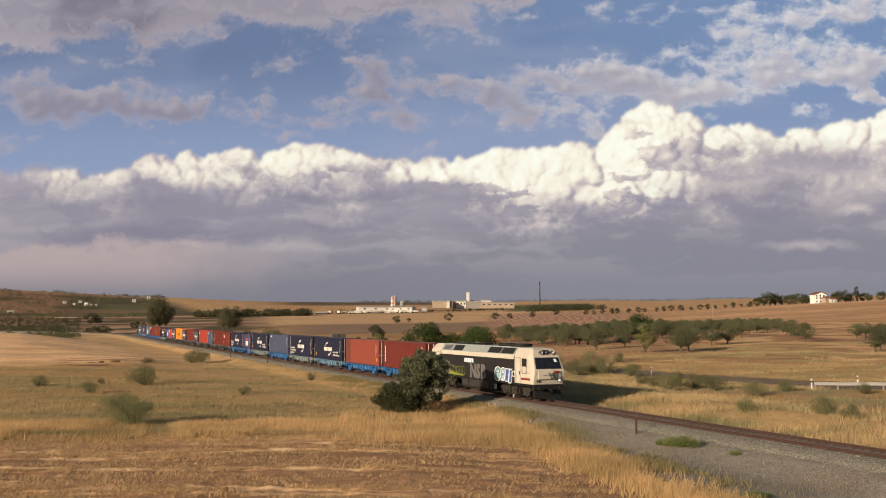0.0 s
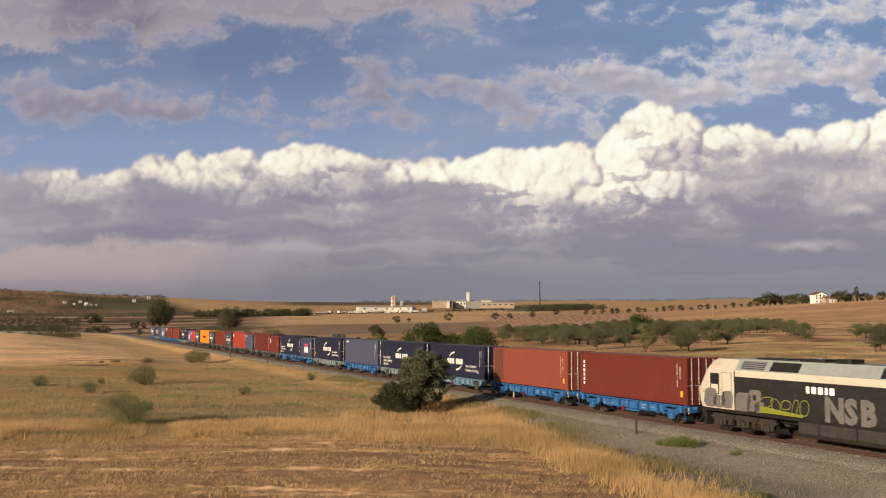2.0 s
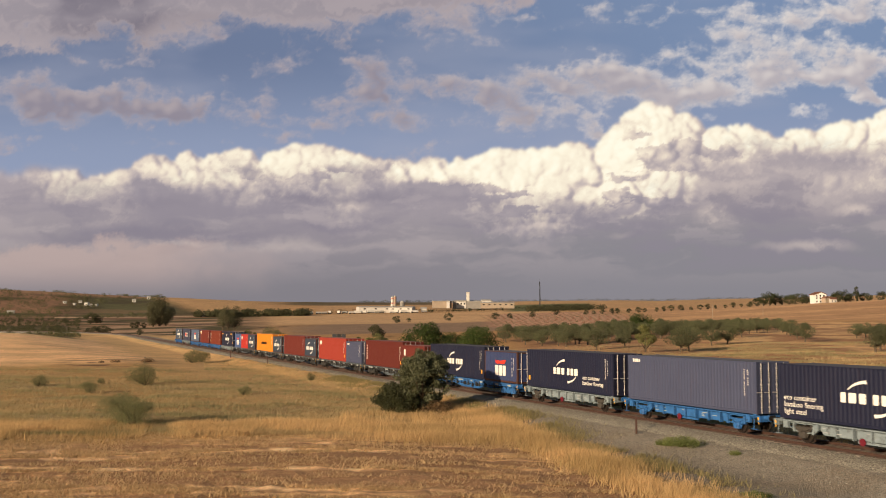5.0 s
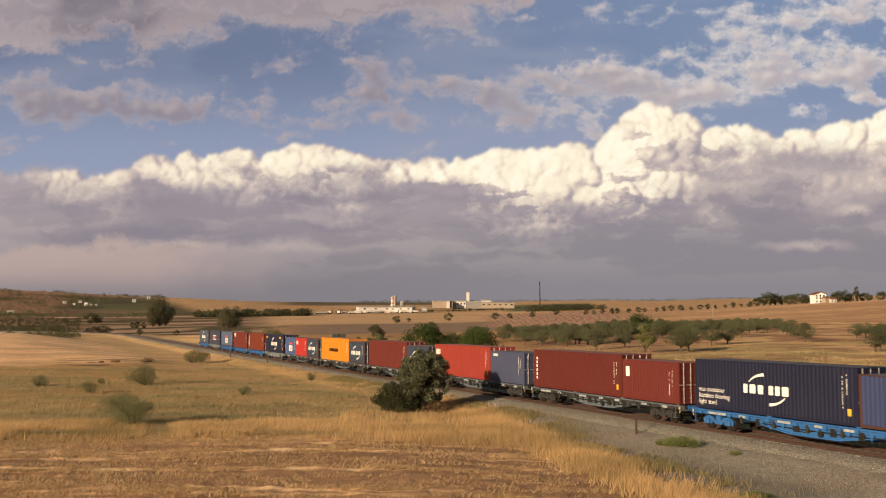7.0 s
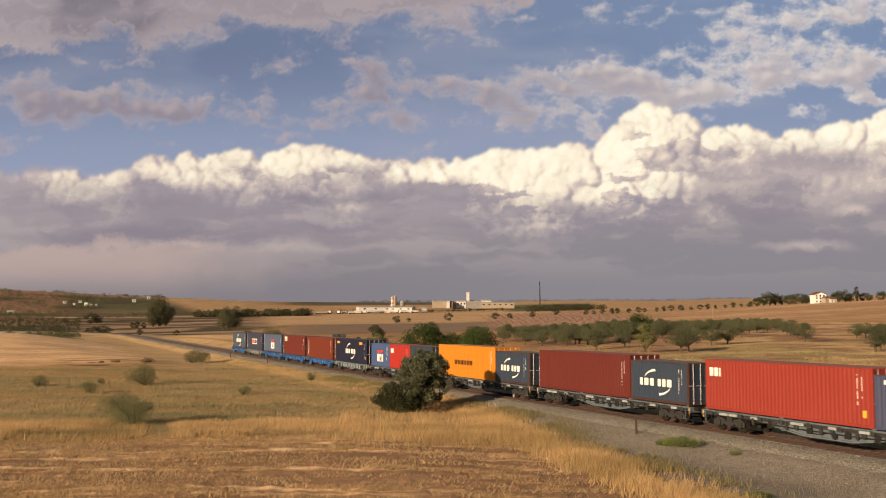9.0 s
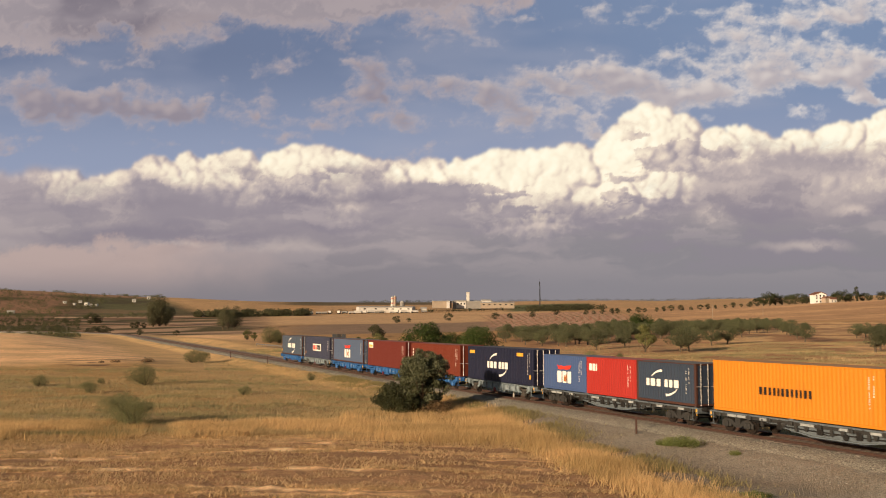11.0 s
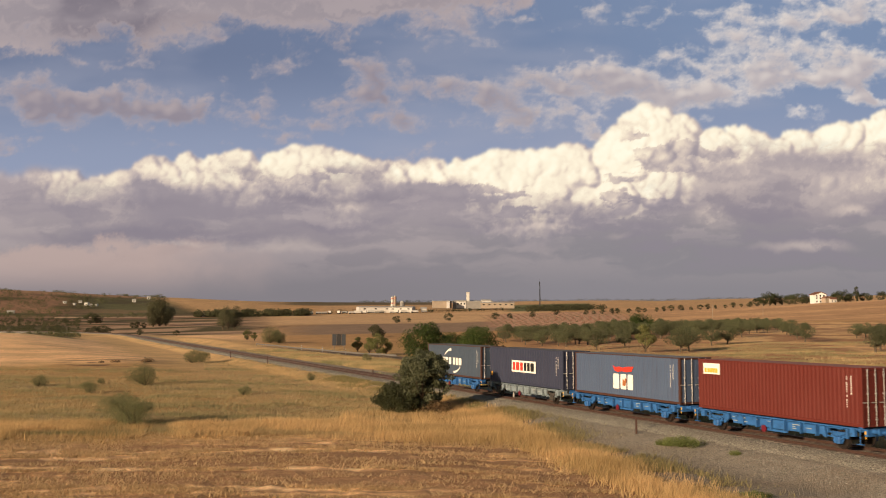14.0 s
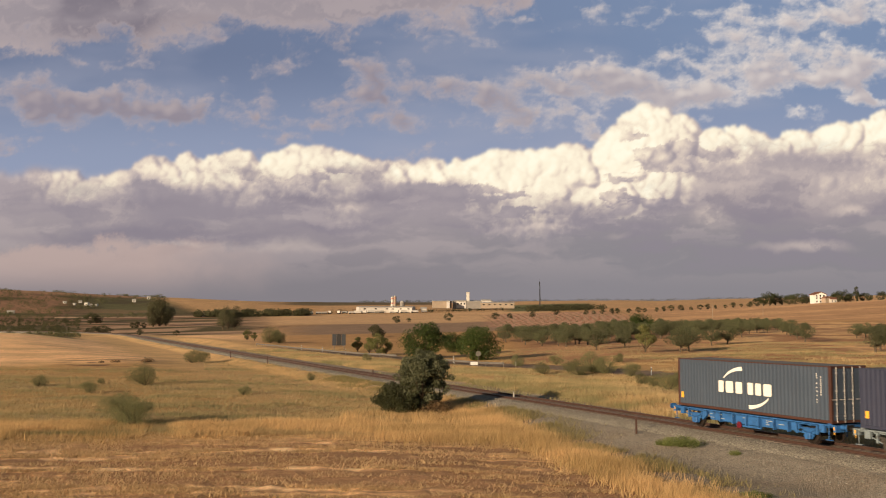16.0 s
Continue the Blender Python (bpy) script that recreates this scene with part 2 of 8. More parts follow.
def sky_colours(us, vs):
    """Colours of the sky over a net of places; 1 unit is 3.4 degrees, u to the right and v down from the upper left."""
    u, v = np.meshgrid(us, vs)
    mix = lambda f, a, b: a + (b - a) * np.asarray(f)[..., None]
    shade = lambda r, g, b: np.broadcast_to(np.array(lin(r, g, b)), u.shape + (3,))
    w1, w2 = turned_noise(u * 1.3, v * 1.5, 3) - 0.5, turned_noise(u * 1.3 + 9, v * 1.5, 5) - 0.5
    f1, f2 = turned_noise(u * 4.5, v * 4.5, 13, 5, 0.6) - 0.5, turned_noise(u * 4.5 + 31, v * 4.5, 15, 5, 0.6) - 0.5

    # clear sky
    col = mix(ease(3, 15, u), shade(107, 119, 146), shade(120, 138, 168))
    col = mix(ease(0.8, 3.0, v), col, shade(141, 151, 176))
    col = mix(ease(0.45, 0.75, turned_noise(u * 0.4, v * 1.2, 21, 4)) * 0.3, col, shade(158, 160, 176))

    # broken banks of high cloud: small puffs with gaps, pale thin edges and grey bases
    pu, pv = u + 0.9 * w1 + 0.15 * f1, v + 0.6 * w2 + 0.12 * f2
    dens = np.minimum(ovals(HIGH_CLOUD, pu, pv), 1.1)
    mott, lumps = turned_noise(u * 1.7 + 0.8 * w1, v * 3.6 + 0.8 * w2, 33, 6, 0.58), turned_noise(u * 4.2 + 2 * f1, v * 5.4 + 2 * f2, 35, 4, 0.5)
    d = dens * 1.0 + (mott - 0.5) * 1.9 + (lumps - 0.5) * 1.0 - 0.45 - 0.04 * ease(9.0, 13.0, u)
    thick = blur(d, 5)
    step = 5
    lit = thick - np.roll(np.roll(blur(d, 9), step, 0), step, 1)
    right = ease(6.5, 14.0, u)
    c = mix(right, shade(176, 164, 167), shade(232, 221, 211))
    c = mix(ease(0.05, 0.62, thick) * 0.95, c, mix(right, shade(142, 133, 143), shade(182, 172, 174)))
    c = mix(np.clip(lit * 1.0, 0, 0.6), c, mix(right, shade(186, 171, 169), shade(242, 230, 217)))
    c = mix(np.clip(-lit * 0.8, 0, 0.4), c, mix(right, shade(138, 129, 138), shade(152, 145, 154)))
    col = mix(ease(-0.32, 0.72, d) * 0.93, col, c)

    # the smooth grey deck along the top
    roll, tuft = turned_noise(u * 0.55 + 0.6 * w1, v * 1.4 + 0.5 * w2, 41, 5, 0.45), turned_noise(u * 1.5 + f1, v * 2.4 + f2, 43, 6, 0.55)
    gap = np.interp(u, *zip(*sorted(DECK_EDGE))) - v + 1.3 * (tuft - 0.5)
    c = mix(ease(0.34, 0.62, roll), shade(126, 118, 127), shade(154, 144, 149))
    c = mix(ease(0.42, 0.05, gap) * 0.55, c, shade(186, 170, 168))
    c = mix(ease(0.5, 0.68, tuft) * 0.3, c, shade(190, 174, 172))
    col = mix(ease(-0.2, 0.26, gap) * 0.97, col, c)

    # the cumulus bank
    top_line = np.interp(us, *zip(*sorted(BANK_TOP))) + 0.26 * (turned_noise(us * 1.9, us * 0, 45, 3, 0.6) - 0.5)
    foot = np.interp(us, *zip(*sorted(BANK_FOOT)))[None]
    deep = heap_of_puffs(us, vs, u + 0.16 * w1 + 0.11 * f1, v + 0.16 * w2 + 0.11 * f2, top_line)
    inside = deep > -5
    floor = 0.5 * (v - top_line) - 0.1
    deep = np.maximum(deep, floor)
    body = np.maximum(inside, ease(0.25, 0.4, v - top_line))
    far_left = ease(2.6, 0.2, u)
    bank = mix(far_left, blur(body, 2)[..., None], blur(body, 14)[..., None])[..., 0]
    lam = 0.0
    for n, k in ((2, 0.25), (6, 0.4), (16, 0.35)):
        hv, hu = np.gradient(0.6 * blur(deep, n + 1), vs, us)
        lam = lam + k * np.clip((0.56 * hu + 0.42 * hv + 0.71) / np.sqrt(1 + hu * hu + hv * hv), 0, 1)
    hv, hu = np.gradient(deep, vs, us)
    crisp = np.clip((0.56 * hu + 0.42 * hv + 0.71) / np.sqrt(1 + hu * hu + hv * hv), 0, 1)
    crisp = blur(crisp, 1) - blur(crisp, 24)
    hollow = np.clip((blur(deep, 2) - blur(deep, 40)) * 3.0, -1, 1)
    reach, e = ovals(SUNLIT, u + 0.25 * w1, v + 0.25 * w2, 1.45), v - top_line
    ragged = turned_noise(u * 1.15 + f1, v * 2.7 + f2, 51, 6, 0.55)
    shaded = ease(0.5, 0.58, fbm(u * 1.1 + 0.7 * f1 + 5, v * 3.8 + 0.8 * f2, 57, 5)) * ease(0.2, 0.5, e)
    reach = np.clip((0.9 - 0.62 * shaded) * reach + 1.3 * (ragged - 0.5) + ease(0.55, 0.0, e) * ease(0.5, 6.0, u) * 0.42, 0.0, 1.0)
    light = ease(-7.0, 8.0, u) * reach * (0.30 + 0.60 * lam) + 0.07 * hollow * (0.35 + reach) + 0.12 * (lam - 0.6) + 0.07 + 0.26 * (0.1 + reach) * crisp + 0.22 * (0.3 + reach) * (turned_noise(u * 3.4 + f1, v * 3.8 + f2, 55, 5, 0.6) - 0.55)
    stops = (0.0, 0.12, 0.3, 0.48, 0.66, 0.85, 1.05)
    tones = np.array([lin(*t) for t in ((150, 141, 149), (164, 153, 157), (194, 179, 173), (220, 203, 187), (239, 224, 201), (248, 236, 211), (252, 245, 222))])
    c = np.stack([np.interp(light, stops, tones[:, i]) for i in range(3)], -1)
    c = mix(ease(1.0, 0.0, u) * 0.35, c, shade(186, 172, 172))

    # level grey layers and rain haze under the bank down to the hills
    streak = turned_noise(u * 0.42 + 0.5 * w1, v * 2.0 + 0.6 * w2, 61, 6, 0.55)
    wisp = turned_noise(u * 1.1 + 0.5 * f1, v * 4.2 + 0.5 * f2, 63, 6, 0.6)
    haze = mix(ease(3.4, 5.2, v), shade(161, 150, 154), shade(129, 124, 129))
    haze = mix(ease(5.5, 11.0, u) * (0.9 * ease(3.2, 4.6, v)), haze, shade(135, 131, 136))
    haze = mix(ease(0.52, 0.36, streak) * 0.65 * ease(5.2, 4.2, v), haze, shade(138, 130, 140))
    haze = mix(ease(0.52, 0.68, streak) * 0.4 * ease(5.2, 4.2, v), haze, shade(182, 168, 166))
    haze = mix(ease(0.52, 0.7, wisp) * 0.35 * ease(4.5, 3.9, v), haze, shade(186, 172, 170))
    haze = mix(np.minimum(ovals(DARK_LAYER, u + 0.5 * w1, v + 0.35 * w2 + 0.1 * f2), 0.85) * ease(0.25, 0.5, 1.1 - wisp), haze, shade(133, 125, 136))
    rain = ease(4.22, 4.42, v + 0.6 * (tuft - 0.5)) * ease(5.4, 4.6, v) * ease(5.2, 2.6, u + 2.0 * w1)
    haze = mix(rain * 0.8, haze, shade(184, 162, 155))
    glint = ovals(PALE_LAYER, u + 0.35 * w1 + 0.1 * f1, v + 0.3 * w2 + 0.1 * f2) * (0.3 + 0.9 * ease(0.35, 0.6, ragged))
    haze = mix(np.minimum(glint, 0.75), haze, shade(214, 196, 184))
    under = v - 1.2 * (ragged - 0.5) - 0.25 * hollow - 0.25 * w1 - foot - 0.08
    c = mix(ease(-0.85, 0.45, under), c, haze)
    return mix(bank, col, c)


# soft ovals of cloud: centre, half widths, weight, in units of 3.4 degrees
HIGH_CLOUD = [(0.4, 1.65, 1.1, 0.45, 0.9), (1.4, 1.85, 0.9, 0.32, 0.75), (2.4, 1.72, 1.0, 0.32, 0.8), (3.2, 1.95, 0.7, 0.34, 0.85), (4.1, 2.1, 0.8, 0.24, 0.65), (4.6, 1.8, 0.7, 0.12, 0.4),
              (0.3, 2.45, 0.7, 0.22, 0.6), (3.8, 0.68, 0.35, 0.13, 0.7), (4.9, 1.15, 0.3, 0.12, 0.4), (1.2, 0.95, 0.4, 0.12, 0.6), (6.4, 1.2, 0.55, 0.3, 0.8), (5.9, 1.7, 0.6, 0.35, 0.5),
              (6.7, 1.85, 0.7, 0.35, 0.65), (7.5, 1.55, 0.8, 0.35, 0.75), (6.4, 2.15, 0.8, 0.15, 0.45), (7.5, 2.0, 0.6, 0.25, 0.45), (7.8, 0.3, 0.9, 0.4, 0.75), (9.1, 0.2, 0.4, 0.15, 0.5),
              (8.6, 1.75, 0.6, 0.3, 0.7), (9.1, 1.95, 0.5, 0.5, 0.75), (9.9, 1.55, 0.8, 0.4, 0.95), (10.8, 1.4, 0.8, 0.4, 0.9), (11.6, 1.6, 0.9, 0.45, 0.95), (9.8, 2.05, 0.6, 0.2, 0.6)]
HIGH_CLOUD += [(10.3, 2.3, 0.9, 0.14, 0.75), (12.4, 1.75, 0.7, 0.35, 0.95), (13.3, 1.65, 0.6, 0.3, 0.8), (12.7, 1.25, 0.6, 0.35, 0.8), (13.4, 1.0, 0.7, 0.4, 0.75), (13.9, 1.35, 0.7, 0.4, 0.75),
               (14.8, 1.35, 0.8, 0.3, 0.9), (15.4, 1.0, 0.7, 0.4, 0.9), (14.4, 0.9, 0.7, 0.3, 0.5), (13.9, 0.5, 0.7, 0.3, 0.6), (14.6, 0.25, 0.7, 0.3, 0.85), (15.4, 0.1, 0.8, 0.4, 0.95),
               (13.0, 0.6, 0.6, 0.3, 0.5), (11.9, 0.15, 0.4, 0.2, 0.65), (12.6, 0.25, 0.4, 0.2, 0.6), (11.8, 0.9, 0.4, 0.2, 0.4), (13.1, 0.15, 0.5, 0.25, 0.5), (15.6, 1.75, 0.45, 0.16, 1.0)]
DECK_EDGE = [(-1, 0.75), (17, -0.5), (1.2, 0.9), (2.4, 0.85), (2.9, 0.5), (3.6, 0.42), (4.4, 0.55), (5.1, 0.78), (5.6, 0.7), (6.2, 0.75), (6.8, 0.55), (7.5, 0.42), (8.3, 0.2), (9.3, -0.1), (10.5, -0.5)]
SUNLIT = [(1.45, 3.25, 0.8, 0.4, 1.5), (0.7, 3.35, 0.5, 0.25, 0.4), (3.2, 2.95, 1.0, 0.4, 0.8), (3.9, 3.2, 0.4, 0.2, 0.6), (3.2, 3.2, 0.3, 0.14, 0.5), (4.8, 2.95, 1.0, 0.4, 0.8), (6.1, 2.95, 0.5, 0.48, 0.95),
          (7.1, 3.1, 0.5, 0.38, 0.85), (7.8, 3.1, 0.35, 0.35, 0.7), (8.8, 2.95, 1.0, 0.4, 0.95), (9.3, 3.45, 1.4, 0.6, 1.0), (10.3, 2.75, 0.8, 0.4, 0.8), (11.6, 2.5, 1.0, 0.85, 1.25), (12.3, 2.3, 0.6, 0.4, 0.6),
          (11.3, 3.4, 1.1, 0.6, 0.95), (13.2, 2.5, 1.0, 0.35, 0.9), (15.3, 2.3, 1.0, 0.5, 1.2), (14.5, 2.5, 0.9, 0.26, 0.9), (11.2, 3.85, 0.6, 0.12, 0.4)]
# level layers in the grey below: darker and paler
DARK_LAYER = [(5.5, 3.48, 1.6, 0.12, 0.8), (3.0, 4.15, 1.6, 0.2, 0.8), (1.2, 4.2, 1.3, 0.12, 0.5), (5.2, 4.1, 1.5, 0.2, 0.4), (2.3, 3.65, 1.0, 0.1, 0.4), (13.8, 3.7, 1.6, 0.3, 0.35), (10.3, 3.55, 0.5, 0.12, 0.4), (12.8, 3.3, 0.8, 0.3, 0.3)]
PALE_LAYER = [(9.5, 4.03, 0.7, 0.07, 0.75), (10.95, 4.14, 0.18, 0.06, 0.55), (12.65, 3.85, 0.26, 0.2, 0.6), (15.1, 3.7, 0.35, 0.08, 0.5), (14.3, 4.33, 0.8, 0.12, 0.4), (2.0, 3.85, 0.6, 0.2, 0.35), (6.3, 3.58, 0.3, 0.09, 0.5),
              (14.2, 2.95, 0.8, 0.3, 0.55), (13.2, 2.95, 0.8, 0.35, 0.5), (15.2, 2.95, 0.8, 0.35, 0.6), (12.9, 3.35, 0.7, 0.3, 0.4), (14.6, 3.4, 1.2, 0.35, 0.4), (5.0, 4.35, 1.4, 0.1, 0.2), (3.0, 4.28, 0.8, 0.05, 0.25)]
BANK_FOOT = [(-1, 3.45), (17, 2.75), (0.6, 3.5), (2.0, 3.5), (3.0, 3.42), (4.2, 3.42), (5.4, 3.36), (6.4, 3.45), (7.5, 3.72), (8.3, 3.88), (9.3, 4.1), (10.3, 3.95), (11.3, 3.98), (12.0, 3.55), (12.6, 3.1), (13.4, 3.05),
             (14.4, 3.15), (15.2, 3.15)]
BANK_TOP = [(-1, 3.0), (17, 1.8), (0.5, 3.0), (2.0, 3.02), (2.7, 2.8), (3.4, 2.72), (4.8, 2.72), (6.1, 2.66), (7.0, 2.92), (7.8, 2.84), (8.3, 2.7), (9.6, 2.6),
            (10.7, 2.42), (11.05, 1.98), (11.7, 1.82), (12.2, 1.9), (12.6, 2.18), (13.4, 2.3), (14.4, 2.4), (15.0, 2.2), (15.7, 1.95)]


def make_backdrop():
    """A net facing the camera, fine where it is seen, that glows in the colours of the sky."""
    us = np.concatenate([np.arange(-6.7, -0.4, 0.15), np.arange(-0.4, 16.1, 0.02), np.arange(16.1, 22.4, 0.15)])
    vs = np.concatenate([np.arange(-3.3, -0.3, 0.15), np.arange(-0.3, 5.5, 0.02), np.arange(5.5, 6.0, 0.15)])
    c = sky_colours(us, vs)
    U, V = np.meshgrid(us, vs)
    n, k = U.shape
    at = np.arange(n * k).reshape(n, k)
    f = np.stack([at[1:, :-1], at[1:, 1:], at[:-1, 1:], at[:-1, :-1]], -1).reshape(-1, 4)
    m = bpy.data.materials.new("cloudy_sky")
    m.use_nodes = True
    m.node_tree.nodes.clear()
    nt = Nodes(m.node_tree)
    em, out = nt.n("Emission"), nt.n("OutputMaterial")
    nt.put(nt.n("Attribute", attribute_name="sky").outputs["Color"], em.inputs[0])
    em.inputs[1].default_value = 0.785
    nt.put(em.outputs[0], out.inputs[0])
    me = quick_mesh("backdrop", np.stack([(U - 7.84) / SKY_UNIT, (4.41 - V) / SKY_UNIT, 0 * U], -1).reshape(-1, 3), f, m)
    rgba = np.ones((n * k, 4), np.float32)
    rgba[:, :3] = np.clip(c, 0, 1).reshape(-1, 3)
    me.color_attributes.new("sky", "FLOAT_COLOR", "POINT").data.foreach_set("color", rgba.ravel())
    return new("backdrop", me)


backdrop = make_backdrop()
tagged(backdrop, "cumulus bank with rain haze below and broken cloud in blue sky", "sky", kind="structure")
SKY_AT = Matrix.Translation(EYE) @ pose(0, 0, 0, 90 + TILT) @ pose(0, 0, -SKY_FAR)
backdrop.matrix_basis = SKY_AT


# ---- the railway line: plan, gradient and the land round it ----
_S = np.arange(-460.0, 421.0, 1.0)


def heading(s):
    a = np.minimum(s - 11.914, 0) / 100
    bend = np.minimum(s + 285, 0) / 100
    return 1.16292 - 0.01659 * s / 100 - 0.01476 * a * a - 0.00377 * a ** 3 - 0.45 * bend * bend


_H = heading((_S[1:] + _S[:-1]) / 2)
_X = np.concatenate([[0], np.cumsum(np.cos(_H))])
_Y = np.concatenate([[0], -np.cumsum(np.sin(_H))])
_X, _Y = _X - _X[460] - 6.0, _Y - _Y[460] + 109.606


def line(s, side=0.0, up=0.0):
    """Points of the line at the chainage s, off to the camera's side by side, up above the rail head."""
    h = heading(s)
    z = -0.0055 * s + 0.04362 * (s / 100) ** 2
    return np.stack([np.interp(s, _S, _X) - np.sin(h) * side, np.interp(s, _S, _Y) - np.cos(h) * side, z + up], -1)


def chainage(x, y):
    """Chainage and offset (towards the camera's side) of points near the line."""
    s = (109.6 - y) / 0.919
    for _ in range(6):
        c, h = line(s), heading(s)
        s = np.clip(s + (x - c[..., 0]) * np.cos(h) - (y - c[..., 1]) * np.sin(h), -459, 419)
    c, h = line(s), heading(s)
    return s, -(x - c[..., 0]) * np.sin(h) - (y - c[..., 1]) * np.cos(h), c[..., 2]


# heights of the land in metres, by bearing (metres off the axis at 1692 m) and distance
BEAR = [-1100, -784, -534, -284, 16, 316, 566, 784, 1100]
DIST = [0, 100, 200, 300, 420, 650, 1000, 1500, 2600]
RELIEF = [[-0.9] * 9, [-0.9, -0.9, -0.9, -0.9, -0.9, -0.9, -0.8, -0.7, -0.6], [0.8, 0.7, 0.5, 0.0, -0.3, 1.2, 1.5, 1.5, 1.5], [4.0, 3.8, 2.4, 0.9, 1.8, 3.5, 4.0, 4.0, 4.0],
          [0.2, 0.2, 1.2, 2.0, 3.5, 5.7, 6.5, 7.0, 7.0], [2.0, 2.0, 4.0, 7.0, 8.5, 13.0, 18.5, 22.0, 23.0], [15, 15, 16, 18, 21, 25, 26, 28, 28],
          [60, 58, 49, 42, 40.5, 44, 45.5, 48, 50], [40, 40, 35, 30, 30, 30, 30, 30, 30]]


def land(x, y):
    """Height of the ground."""
    x, y = np.asarray(x, float), np.asarray(y, float)
    d = np.hypot(x, y)
    b = 1692 * np.clip(x / np.maximum(y, 0.15 * d + 0.01), -0.9, 0.9)
    rows = np.stack([np.interp(b, BEAR, r) for r in RELIEF])
    i = np.clip(np.searchsorted(DIST, d) - 1, 0, 7)
    t = np.clip((d - np.take(DIST, i)) / (np.take(DIST, i + 1) - np.take(DIST, i)), 0, 1)
    pick = lambda j: np.take_along_axis(rows, np.clip(j, 0, 8)[None], 0)[0]
    p0, p1, p2, p3 = pick(i - 1), pick(i), pick(i + 1), pick(i + 2)
    m1, m2 = (p2 - p0) / 2 * 0.7, (p3 - p1) / 2 * 0.7
    z = (2 * t ** 3 - 3 * t ** 2 + 1) * p1 + (t ** 3 - 2 * t ** 2 + t) * m1 + (-2 * t ** 3 + 3 * t ** 2) * p2 + (t ** 3 - t ** 2) * m2
    z = z * (1 - ease(2600, 4600, d))
    z = z + (fbm(x / 18, y / 18, 3) - 0.5) * 0.5 * ease(20, 60, d) * (1 - 0.6 * ease(220, 380, d)) + (fbm(x / 160, y / 160, 5) - 0.5) * 5 * ease(700, 1500, d)
    s, off, zr = chainage(np.clip(x, -260, 260), np.clip(y, -330, 520))
    a = np.abs(off)
    near = (y < 470) & (y > -270)
    bed = zr - 0.5 - 0.55 * ease(3.0, 7.0, a) * (off > 0) - 0.25 * ease(3.2, 6.0, a) * (off <= 0) + 0.75 * ease(5.0, 12.0, a) * (off <= 0) * ease(-60, -10, s)
    behind = ease(10, -30, y)
    z = z * (1 - behind) + behind * (-0.9)
    reach = 26.0 + ease(150, 230, y) * np.where(off > 0, 16.0, -11.0)
    k = ease(reach, 7, a) * near
    return z * (1 - k) + bed * k
# ---- the country road behind the line ----
ROAD = np.array([(-190.0, 480.0), (-75.0, 300.0), (-38.8, 235.0), (-10.0, 186.0), (10.7, 152.0), (26.6, 127.0), (43.8, 103.5), (62.0, 80.0)])


def road_at(y):
    return np.interp(-y, -ROAD[:, 1], ROAD[:, 0])


def gravel_edge(s):
    """How far the gravel reaches from the line on the camera's side."""
    return 2.7 + 1.9 * ease(0, 35, s) + np.clip(s - 35, 0, 90) * 0.20


